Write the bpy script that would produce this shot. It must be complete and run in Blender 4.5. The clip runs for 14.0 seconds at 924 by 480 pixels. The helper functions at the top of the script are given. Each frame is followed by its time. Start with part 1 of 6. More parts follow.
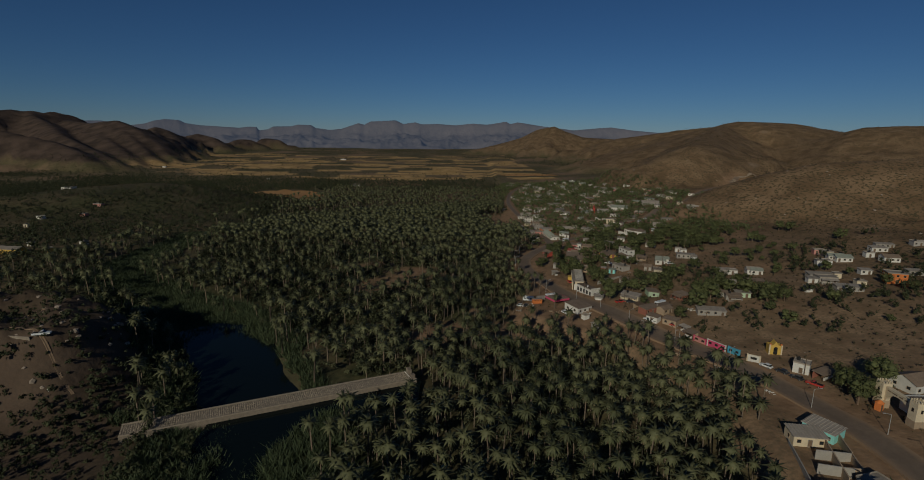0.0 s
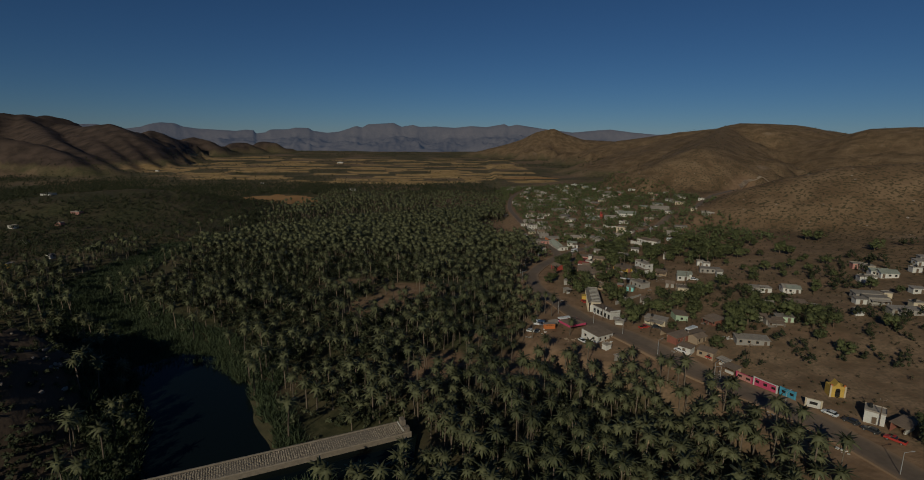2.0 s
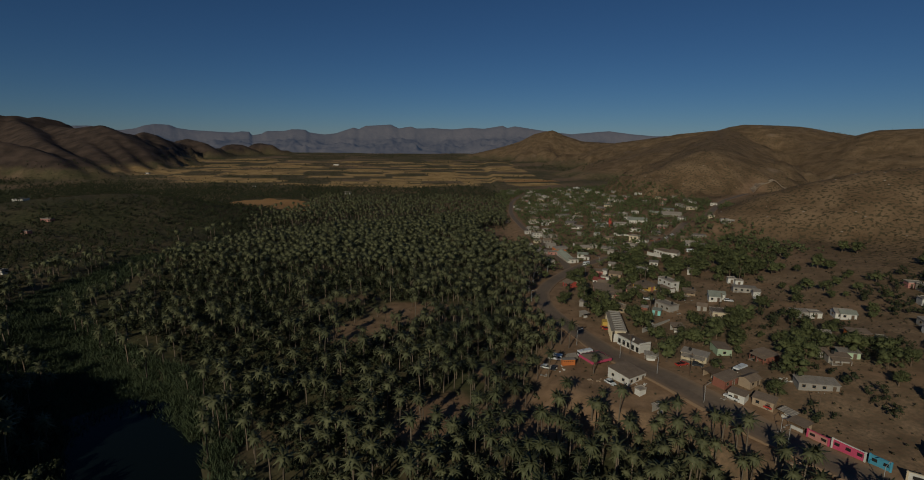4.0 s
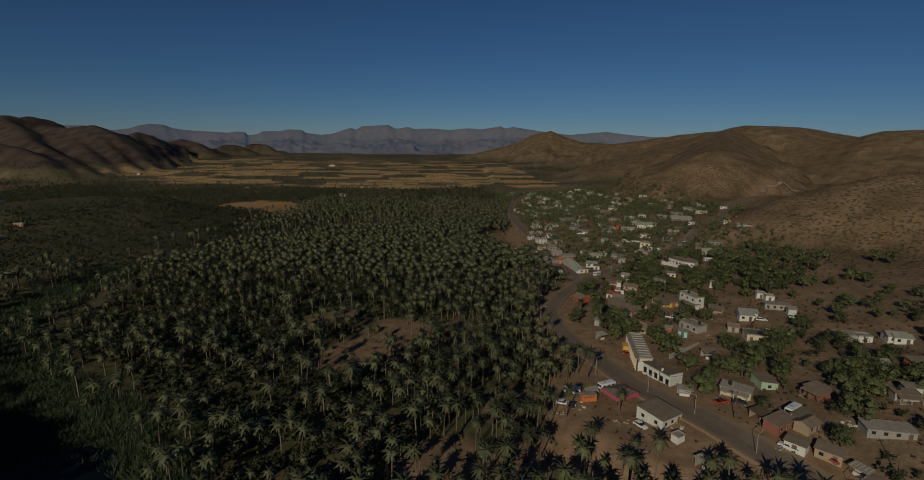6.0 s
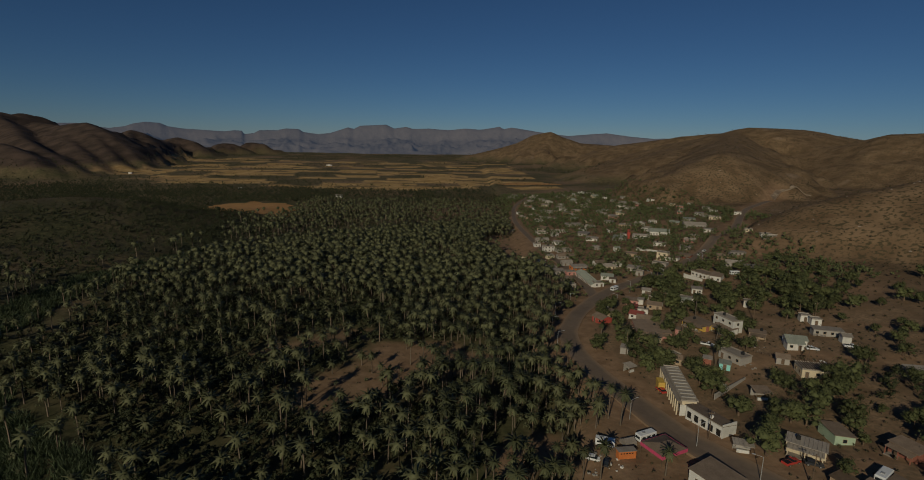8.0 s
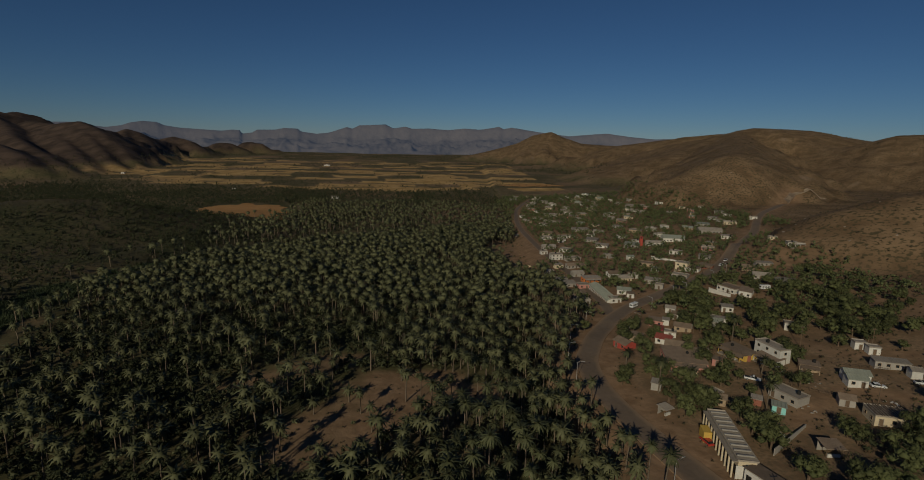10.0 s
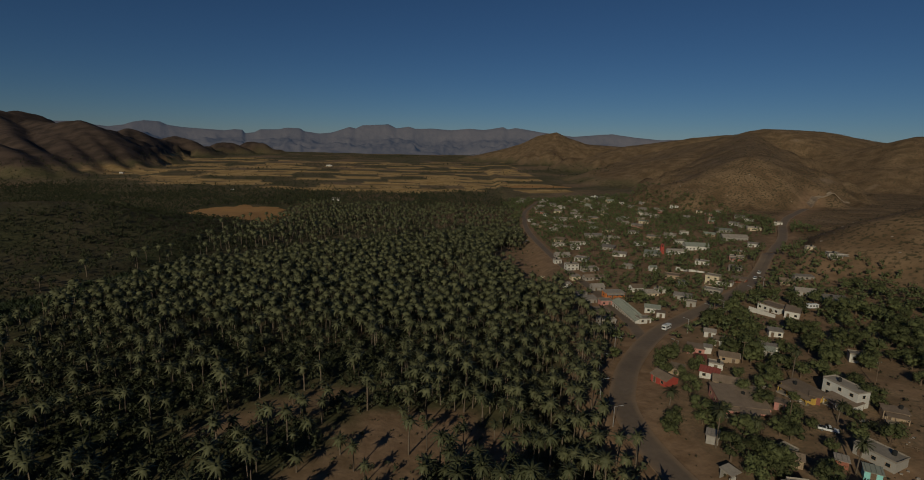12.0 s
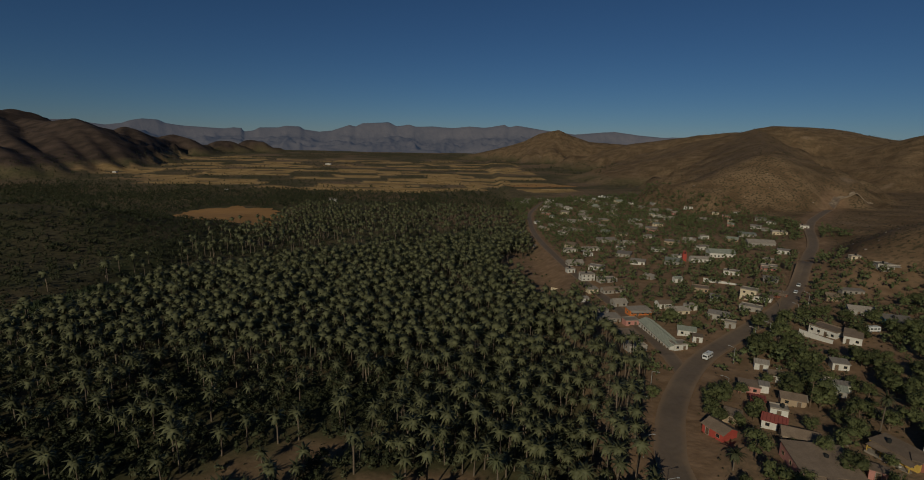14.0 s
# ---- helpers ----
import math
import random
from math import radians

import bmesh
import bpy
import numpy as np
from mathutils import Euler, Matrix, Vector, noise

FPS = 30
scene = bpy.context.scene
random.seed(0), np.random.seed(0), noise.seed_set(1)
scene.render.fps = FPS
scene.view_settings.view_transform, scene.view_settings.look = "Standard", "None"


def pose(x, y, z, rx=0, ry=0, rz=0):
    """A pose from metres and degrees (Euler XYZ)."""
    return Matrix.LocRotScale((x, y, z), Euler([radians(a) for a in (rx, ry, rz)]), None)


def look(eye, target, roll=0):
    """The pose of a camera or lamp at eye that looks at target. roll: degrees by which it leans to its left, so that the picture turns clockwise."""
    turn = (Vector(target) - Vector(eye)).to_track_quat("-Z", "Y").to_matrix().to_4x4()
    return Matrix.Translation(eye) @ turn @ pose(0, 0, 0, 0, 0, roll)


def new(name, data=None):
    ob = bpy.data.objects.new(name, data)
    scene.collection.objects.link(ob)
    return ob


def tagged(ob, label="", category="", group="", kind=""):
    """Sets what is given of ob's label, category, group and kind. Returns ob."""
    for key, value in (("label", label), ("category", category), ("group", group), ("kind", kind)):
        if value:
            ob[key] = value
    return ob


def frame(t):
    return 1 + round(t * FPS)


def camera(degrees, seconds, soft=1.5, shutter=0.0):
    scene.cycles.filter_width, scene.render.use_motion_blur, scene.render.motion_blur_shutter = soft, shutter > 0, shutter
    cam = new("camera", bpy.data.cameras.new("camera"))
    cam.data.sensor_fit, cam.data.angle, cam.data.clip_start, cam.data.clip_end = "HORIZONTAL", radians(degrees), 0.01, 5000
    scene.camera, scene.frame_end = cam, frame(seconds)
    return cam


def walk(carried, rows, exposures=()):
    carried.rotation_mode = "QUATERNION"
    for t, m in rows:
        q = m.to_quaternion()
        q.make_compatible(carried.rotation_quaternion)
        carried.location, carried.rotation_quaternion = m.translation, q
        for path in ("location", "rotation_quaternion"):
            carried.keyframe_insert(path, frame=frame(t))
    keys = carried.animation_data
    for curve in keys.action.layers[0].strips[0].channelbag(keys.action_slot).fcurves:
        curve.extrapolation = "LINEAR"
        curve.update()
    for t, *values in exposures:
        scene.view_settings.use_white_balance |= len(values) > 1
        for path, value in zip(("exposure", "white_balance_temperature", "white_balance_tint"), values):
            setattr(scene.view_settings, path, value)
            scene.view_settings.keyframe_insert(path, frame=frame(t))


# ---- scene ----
cam = camera(83.7, 14.0, soft=0.95)
METRES, EYE, TILT, LEAN, TURN = 224.0, 80.0, 0.0, 0.0, 0.0
ROWS = [
    (0.0, 0.0, 0.0, 0.0, 0.17, -11.56, -0.84),
    (0.5, -0.0011, 0.027, -0.0003, 0.11, -11.47, -0.82),
    (1.0, -0.0036, 0.0599, 0.0003, 0.11, -11.36, -0.89),
    (1.5, -0.0056, 0.0997, 0.0009, 0.03, -11.33, -0.8),
    (2.0, -0.0071, 0.1426, 0.0008, -0.02, -11.29, -0.68),
    (2.5, -0.0092, 0.187, 0.0009, -0.03, -11.22, -0.68),
    (3.0, -0.0118, 0.2296, 0.001, -0.08, -11.16, -0.71),
    (5.5, -0.0208, 0.4022, -0.0017, -0.55, -11.07, -0.64),
    (6.0, -0.0236, 0.4309, -0.0018, -0.56, -11.03, -0.76),
    (6.5, -0.0283, 0.4625, -0.0021, -0.59, -10.96, -0.97),
    (7.0, -0.0328, 0.4969, -0.0023, -0.66, -10.99, -1.03),
    (7.5, -0.0365, 0.5319, -0.0025, -0.72, -10.98, -1.1),
    (8.0, -0.0396, 0.5672, -0.0025, -0.77, -10.99, -1.16),
    (10.5, -0.0483, 0.7363, -0.0035, -0.82, -10.98, -1.33),
    (11.0, -0.052, 0.7699, -0.0037, -0.71, -10.98, -1.42),
    (11.5, -0.0561, 0.8047, -0.0045, -0.6, -10.96, -1.42),
    (12.0, -0.0593, 0.8419, -0.0049, -0.48, -10.96, -1.46),
    (12.5, -0.0629, 0.8796, -0.0054, -0.42, -10.98, -1.57),
    (13.0, -0.0657, 0.9181, -0.0057, -0.42, -11.08, -1.51),
    (13.5, -0.0667, 0.9587, -0.0057, -0.4, -11.15, -1.42),
    (14.0, -0.068, 0.9972, -0.0061, -0.41, -11.18, -1.37),
]
walk(cam, [(t, pose(0, 0, EYE, TILT, LEAN, TURN) @ pose(METRES * x, METRES * y, METRES * z, 90 + pitch, roll, yaw)) for t, x, y, z, yaw, pitch, roll in ROWS],
     exposures=[(0.0, -1.3, 5180, 4), (3.0, -1.27, 5260, 4), (6.0, -1.27, 5340, 4), (8.0, -1.27, 5490, 4), (11.0, -1.27, 5530, 4), (14.0, -1.28, 5440, 4)])

# ---- sky, sun and exposure ----
SUN_HEIGHT, SUN_SIDE = 24.0, 204.0  # degrees above the ground; degrees clockwise from straight ahead
world = bpy.data.worlds.new("sky")
scene.world = world
world.use_nodes = True
wn = world.node_tree.nodes
sky = wn.new("ShaderNodeTexSky")
sky.sky_type, sky.sun_disc = "NISHITA", False
sky.sun_elevation, sky.sun_rotation = radians(SUN_HEIGHT), radians(SUN_SIDE)
sky.altitude, sky.air_density, sky.dust_density, sky.ozone_density = 2500.0, 1.0, 0.0, 5.0
wn["Background"].inputs["Strength"].default_value = 0.05
world.node_tree.links.new(sky.outputs[0], wn["Background"].inputs[0])
sun = new("sun", bpy.data.lights.new("sun", "SUN"))
sun.data.energy, sun.data.angle, sun.data.color = 5.0, radians(0.53), (1.0, 0.80, 0.52)
toward = Vector((math.sin(radians(SUN_SIDE)) * math.cos(radians(SUN_HEIGHT)), math.cos(radians(SUN_SIDE)) * math.cos(radians(SUN_HEIGHT)), math.sin(radians(SUN_HEIGHT))))
sun.matrix_world = look(toward * 300, (0, 0, 0))

# ---- materials ----
def material(name, dark, light, size=1.0, rough=0.9, bump=0.3, metal=0.0, spread=0.25, island=0.0, own=0.0, spec=0.3, fine=6.0, stretch=None):
    """A mottled surface: two scales of noise between two colours, fine relief, and a shade of its own for each object or leaf."""
    m = bpy.data.materials.new(name)
    m.use_nodes = True
    n, l = m.node_tree.nodes, m.node_tree.links
    b = n["Principled BSDF"]
    b.inputs["Roughness"].default_value, b.inputs["Metallic"].default_value = rough, metal
    b.inputs["Specular IOR Level"].default_value = spec
    at = n.new("ShaderNodeTexCoord")
    place = at.outputs["Object"]
    if stretch:
        mp = n.new("ShaderNodeMapping")
        mp.inputs["Scale"].default_value = stretch
        l.new(place, mp.inputs["Vector"])
        place = mp.outputs["Vector"]
    big, small = n.new("ShaderNodeTexNoise"), n.new("ShaderNodeTexNoise")
    for t, k in ((big, 1 / size), (small, fine / size)):
        t.inputs["Scale"].default_value, t.inputs["Detail"].default_value = k, 4
        l.new(place, t.inputs["Vector"])
    add = n.new("ShaderNodeMath")
    add.operation = "MULTIPLY_ADD"
    add.inputs[1].default_value = 0.45
    l.new(small.outputs["Fac"], add.inputs[0])
    half = n.new("ShaderNodeMath")
    half.operation = "MULTIPLY"
    half.inputs[1].default_value = 0.55
    l.new(big.outputs["Fac"], half.inputs[0])
    l.new(half.outputs[0], add.inputs[2])
    fac = add.outputs[0]
    ramp = n.new("ShaderNodeMapRange")
    ramp.inputs["From Min"].default_value, ramp.inputs["From Max"].default_value = 0.5 - spread, 0.5 + spread
    l.new(fac, ramp.inputs["Value"])
    mix = n.new("ShaderNodeMix")
    mix.data_type = "RGBA"
    mix.inputs["A"].default_value, mix.inputs["B"].default_value = (*dark, 1), (*light, 1)
    l.new(ramp.outputs[0], mix.inputs["Factor"])
    out = mix.outputs["Result"]
    for much, node, socket in ((island, "ShaderNodeNewGeometry", "Random Per Island"), (own, "ShaderNodeObjectInfo", "Random")):
        if much:
            r = n.new(node)
            k = n.new("ShaderNodeMapRange")
            k.inputs["To Min"].default_value, k.inputs["To Max"].default_value = 1 - much, 1 + much
            l.new(r.outputs[socket], k.inputs["Value"])
            h = n.new("ShaderNodeHueSaturation")
            l.new(k.outputs[0], h.inputs["Value"])
            l.new(out, h.inputs["Color"])
            out = h.outputs["Color"]
    l.new(out, b.inputs["Base Color"])
    if bump:
        bp = n.new("ShaderNodeBump")
        bp.inputs["Strength"].default_value, bp.inputs["Distance"].default_value = bump, 0.05 * size
        l.new(fac, bp.inputs["Height"])
        l.new(bp.outputs[0], b.inputs["Normal"])
    return m


def leafy(m, much=0.25):
    """Lets some light through the leaves."""
    n, l = m.node_tree.nodes, m.node_tree.links
    b = n["Principled BSDF"]
    tr, mx = n.new("ShaderNodeBsdfTranslucent"), n.new("ShaderNodeMixShader")
    mx.inputs[0].default_value = much
    src = b.inputs["Base Color"].links[0].from_socket
    l.new(src, tr.inputs["Color"])
    l.new(b.outputs[0], mx.inputs[1])
    l.new(tr.outputs[0], mx.inputs[2])
    l.new(mx.outputs[0], n["Material Output"].inputs["Surface"])
    return m


M = {}
M["frond"] = leafy(material("palm_leaf", (0.056, 0.062, 0.028), (0.140, 0.145, 0.070), 3, 0.62, 0, island=0.16, own=0.3, spec=0.2), 0.16)
M["grove"] = leafy(material("grove_palm_leaf", (0.066, 0.070, 0.032), (0.182, 0.182, 0.090), 9, 0.62, 0, island=0.18, spec=0.2), 0.16)
M["under"] = leafy(material("undergrowth_leaf", (0.055, 0.062, 0.028), (0.125, 0.125, 0.062), 5, 0.75, 0, island=0.35), 0.06)
M["dry"] = material("dry_palm_leaf", (0.19, 0.14, 0.08), (0.33, 0.25, 0.15), 2, 0.9, 0, island=0.3, own=0.2)
M["bark"] = material("palm_bark", (0.10, 0.075, 0.05), (0.19, 0.15, 0.11), 0.6, 0.95, 0.5, own=0.2)
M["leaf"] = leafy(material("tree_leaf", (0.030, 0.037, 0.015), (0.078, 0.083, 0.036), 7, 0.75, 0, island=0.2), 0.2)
M["treecrown"] = leafy(material("tree_crown_leaf", (0.066, 0.078, 0.028), (0.16, 0.168, 0.064), 2.5, 0.75, 0, island=0.15, own=0.3), 0.22)
M["shade"] = leafy(material("shade_tree_leaf", (0.078, 0.098, 0.036), (0.19, 0.205, 0.085), 9, 0.75, 0, island=0.2), 0.22)
M["shrub"] = leafy(material("desert_shrub", (0.050, 0.046, 0.024), (0.112, 0.094, 0.050), 8, 0.85, 0, island=0.4), 0.1)
M["reed"] = leafy(material("reed", (0.048, 0.066, 0.030), (0.092, 0.112, 0.050), 9, 0.75, 0, island=0.3), 0.2)
M["road"] = material("asphalt", (0.14, 0.104, 0.074), (0.225, 0.168, 0.12), 9, 0.9, 0.15)
M["dirt"] = material("dirt", (0.17, 0.115, 0.07), (0.30, 0.21, 0.13), 6, 0.95, 0.3)
M["track"] = material("pale_dirt", (0.24, 0.18, 0.12), (0.36, 0.28, 0.195), 5, 0.95, 0.3)
M["field"] = material("dry_field", (0.33, 0.165, 0.05), (0.50, 0.28, 0.095), 60, 0.95, 0.1)
M["stone"] = material("dam_stone", (0.16, 0.13, 0.10), (0.34, 0.28, 0.21), 1.2, 0.9, 0.6, own=0.2)
M["tin"] = material("weathered_tin", (0.21, 0.18, 0.15), (0.40, 0.35, 0.295), 2.0, 0.7, 0.2, own=0.2)
M["slab"] = material("concrete_roof", (0.22, 0.185, 0.15), (0.42, 0.365, 0.30), 3.0, 0.95, 0.2, own=0.2)
M["clay"] = material("brown_roof", (0.15, 0.11, 0.078), (0.28, 0.21, 0.15), 2.5, 0.9, 0.3, own=0.2)
M["redroof"] = material("red_roof", (0.20, 0.05, 0.04), (0.30, 0.09, 0.07), 2.0, 0.8, 0.2)
M["mint"] = material("pale_green_roof", (0.22, 0.23, 0.19), (0.34, 0.35, 0.29), 2.5, 0.8, 0.2)
for nm, c in (("white", (0.66, 0.63, 0.57)), ("cream", (0.62, 0.52, 0.36)), ("grey", (0.36, 0.33, 0.29)), ("pink", (0.50, 0.24, 0.20)), ("yellow", (0.60, 0.40, 0.08)), ("orange", (0.62, 0.20, 0.05)),
              ("red", (0.38, 0.07, 0.05)), ("teal", (0.30, 0.62, 0.58)), ("brick", (0.30, 0.12, 0.08)), ("green", (0.45, 0.55, 0.38)), ("blue", (0.10, 0.32, 0.45)), ("magenta", (0.55, 0.08, 0.16)), ("tan", (0.40, 0.30, 0.20))):
    M[nm] = material(nm + "_plaster", tuple(v * 0.78 for v in c), tuple(min(0.82, v * 1.12) for v in c), 1.6, 0.9, 0.15, own=0.1)
M["wood"] = material("old_wood", (0.09, 0.06, 0.04), (0.20, 0.14, 0.09), 0.7, 0.9, 0.3, own=0.2)
# near-black plates paint the unlit insides of openings; also lettering and cargo bed
M["dark"] = material("dark_opening", (0.012, 0.011, 0.010), (0.03, 0.027, 0.024), 0.8, 0.6, 0)
M["steel"] = material("galvanised_steel", (0.42, 0.41, 0.39), (0.56, 0.55, 0.52), 0.5, 0.5, 0.05, metal=0.4)
M["carwhite"] = material("white_car_paint", (0.68, 0.68, 0.67), (0.76, 0.76, 0.75), 1, 0.35, 0, spec=0.5)
M["cardark"] = material("dark_car_paint", (0.025, 0.027, 0.032), (0.05, 0.05, 0.055), 1, 0.35, 0, spec=0.5)
M["carred"] = material("red_car_paint", (0.38, 0.04, 0.03), (0.48, 0.06, 0.04), 1, 0.35, 0, spec=0.5)
M["glass"] = material("tinted_glass", (0.012, 0.015, 0.018), (0.03, 0.035, 0.04), 1, 0.12, 0, spec=0.6)
M["rubber"] = material("rubber", (0.015, 0.015, 0.015), (0.03, 0.03, 0.03), 0.3, 0.9, 0)
M["rock"] = material("pale_rock", (0.22, 0.17, 0.13), (0.40, 0.33, 0.26), 1.5, 0.95, 0.5, island=0.2)

water = bpy.data.materials.new("pond_water")
water.use_nodes = True
wb = water.node_tree.nodes["Principled BSDF"]
wb.inputs["Base Color"].default_value, wb.inputs["Roughness"].default_value = (0.006, 0.010, 0.010, 1), 0.12
wb.inputs["Specular IOR Level"].default_value = 0.07
wnz, wbp = water.node_tree.nodes.new("ShaderNodeTexNoise"), water.node_tree.nodes.new("ShaderNodeBump")
wnz.inputs["Scale"].default_value, wnz.inputs["Detail"].default_value = 0.8, 3
wbp.inputs["Strength"].default_value, wbp.inputs["Distance"].default_value = 0.12, 0.1
water.node_tree.links.new(wnz.outputs["Fac"], wbp.inputs["Height"])
water.node_tree.links.new(wbp.outputs[0], wb.inputs["Normal"])
M["water"] = water


def dusty_edges(m):
    """Blown dust over a road's margins."""
    n, l = m.node_tree.nodes, m.node_tree.links
    b = n["Principled BSDF"]
    src = b.inputs["Base Color"].links[0].from_socket
    a, t, k, x = n.new("ShaderNodeAttribute"), n.new("ShaderNodeTexNoise"), n.new("ShaderNodeMath"), n.new("ShaderNodeMix")
    a.attribute_name, t.inputs["Scale"].default_value, t.inputs["Detail"].default_value = "margin", 0.35, 5
    at = n.new("ShaderNodeTexCoord")
    l.new(at.outputs["Object"], t.inputs["Vector"])
    k.operation = "MULTIPLY_ADD"
    k.inputs[1].default_value = 1.5
    l.new(a.outputs["Fac"], k.inputs[0])
    s = n.new("ShaderNodeMath")
    s.operation = "SUBTRACT"
    s.inputs[1].default_value = 0.75
    l.new(t.outputs["Fac"], s.inputs[0])
    l.new(s.outputs[0], k.inputs[2])
    k.use_clamp = True
    x.data_type = "RGBA"
    x.inputs["B"].default_value = (0.27, 0.185, 0.115, 1)
    l.new(k.outputs[0], x.inputs["Factor"])
    l.new(src, x.inputs["A"])
    l.new(x.outputs["Result"], b.inputs["Base Color"])


dusty_edges(M["road"])


def blend_ground():
    """Dry valley soil that turns green by the river, brown on the hills and pale where it is trodden."""
    m = bpy.data.materials.new("valley_ground")
    m.use_nodes = True
    n, l = m.node_tree.nodes, m.node_tree.links
    b = n["Principled BSDF"]
    b.inputs["Roughness"].default_value, b.inputs["Specular IOR Level"].default_value = 0.95, 0.1
    at = n.new("ShaderNodeTexCoord")

    def speckle(scale, detail=5):
        t = n.new("ShaderNodeTexNoise")
        t.inputs["Scale"].default_value, t.inputs["Detail"].default_value = scale, detail
        l.new(at.outputs["Object"], t.inputs["Vector"])
        return t.outputs["Fac"]

    def stretch(fac, lo, hi):
        k = n.new("ShaderNodeMapRange")
        k.inputs["From Min"].default_value, k.inputs["From Max"].default_value = lo, hi
        l.new(fac, k.inputs["Value"])
        return k.outputs[0]

    def mixed(fac, a, c):
        x = n.new("ShaderNodeMix")
        x.data_type = "RGBA"
        for s, v in (("A", a), ("B", c)):
            if isinstance(v, tuple):
                x.inputs[s].default_value = (*v, 1)
            else:
                l.new(v, x.inputs[s])
        l.new(fac, x.inputs["Factor"])
        return x.outputs["Result"]

    def times(a, c):
        x = n.new("ShaderNodeMath")
        x.operation = "MULTIPLY"
        l.new(a, x.inputs[0])
        l.new(c, x.inputs[1])
        return x.outputs[0]

    def mask(name):
        a = n.new("ShaderNodeAttribute")
        a.attribute_name = name
        return a.outputs["Fac"]

    soil = mixed(stretch(speckle(0.12), 0.35, 0.65), (0.180, 0.117, 0.069), (0.31, 0.208, 0.124))
    soil = mixed(stretch(speckle(0.9), 0.4, 0.75), soil, (0.15, 0.115, 0.07))
    hill = mixed(stretch(speckle(0.035), 0.35, 0.65), (0.145, 0.094, 0.051), (0.255, 0.170, 0.096))
    hill = mixed(stretch(speckle(0.4, 4), 0.5, 0.62), hill, (0.085, 0.068, 0.037))
    out = mixed(mask("hill"), soil, hill)
    out = mixed(times(mask("hill"), stretch(speckle(0.018, 8), 0.64, 0.85)), out, (0.33, 0.24, 0.17))
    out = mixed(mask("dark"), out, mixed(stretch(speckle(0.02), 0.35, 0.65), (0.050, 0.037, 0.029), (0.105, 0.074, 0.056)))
    out = mixed(mask("field"), out, mixed(stretch(speckle(0.03), 0.35, 0.65), (0.34, 0.215, 0.075), (0.60, 0.40, 0.165)))
    green = mixed(stretch(speckle(0.3), 0.35, 0.65), (0.035, 0.045, 0.018), (0.09, 0.09, 0.04))
    out = mixed(mask("green"), out, green)
    bare = mixed(stretch(speckle(0.2), 0.35, 0.7), (0.215, 0.134, 0.076), (0.345, 0.224, 0.133))
    out = mixed(mask("bare"), out, bare)
    l.new(out, b.inputs["Base Color"])
    bp, crag = n.new("ShaderNodeBump"), n.new("ShaderNodeBump")
    bp.inputs["Strength"].default_value, bp.inputs["Distance"].default_value = 0.5, 0.5
    l.new(speckle(0.5, 6), bp.inputs["Height"])
    # rills and ledges of the hillsides
    crag.inputs["Strength"].default_value, crag.inputs["Distance"].default_value = 0.7, 4.5
    steepness = n.new("ShaderNodeMath")
    steepness.operation = "MAXIMUM"
    l.new(mask("hill"), steepness.inputs[0])
    l.new(mask("dark"), steepness.inputs[1])
    l.new(times(steepness.outputs[0], speckle(0.035, 9)), crag.inputs["Height"])
    l.new(bp.outputs[0], crag.inputs["Normal"])
    l.new(crag.outputs[0], b.inputs["Normal"])
    return m


M["ground"] = blend_ground()
far = material("far_rock_haze_glow", (0.09, 0.08, 0.075), (0.16, 0.135, 0.12), 300, 1.0, 1.0, spec=0.0, fine=7)
# blue air haze over the range is put in as a faint glow
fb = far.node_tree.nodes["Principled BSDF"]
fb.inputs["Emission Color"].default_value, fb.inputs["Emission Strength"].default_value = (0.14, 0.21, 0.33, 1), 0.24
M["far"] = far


# ---- the lie of the land ----
def smooth(a, b, v):
    s = np.clip((np.asarray(v, float) - a) / (b - a), 0, 1)
    return s * s * (3 - 2 * s)


def lattice(i, j, seed):
    n = (i.astype(np.int64) * 374761393 + j.astype(np.int64) * 668265263 + seed * 1442695041) & 0x7FFFFFFF
    n = ((n ^ (n >> 13)) * 1274126177) & 0x7FFFFFFF
    return ((n ^ (n >> 16)) & 0xFFFF) / 65535.0


def grain(x, y, size, seed=0):
    """Value noise, 0 to 1, with cells of that size."""
    u, v = np.asarray(x, float) / size, np.asarray(y, float) / size
    i, j = np.floor(u), np.floor(v)
    a, b = u - i, v - j
    a, b = a * a * (3 - 2 * a), b * b * (3 - 2 * b)
    p, q = lattice(i, j, seed), lattice(i + 1, j, seed)
    r, s = lattice(i, j + 1, seed), lattice(i + 1, j + 1, seed)
    return (p * (1 - a) + q * a) * (1 - b) + (r * (1 - a) + s * a) * b


def fractal(x, y, size, steps=4, seed=0):
    total, amount, whole = 0.0, 1.0, 0.0
    for k in range(steps):
        total = total + amount * grain(x + 31.7 * k, y - 17.3 * k, size, seed + k)
        whole, amount, size = whole + amount, amount * 0.5, size * 0.5
    return total / whole


def gullies(x, y, size, steps=4, seed=0):
    total, amount, whole = 0.0, 1.0, 0.0
    for k in range(steps):
        total = total + amount * (1 - np.abs(2 * grain(x + 11.3 * k, y + 7.9 * k, size, seed + k) - 1))
        whole, amount, size = whole + amount, amount * 0.5, size * 0.52
    return total / whole


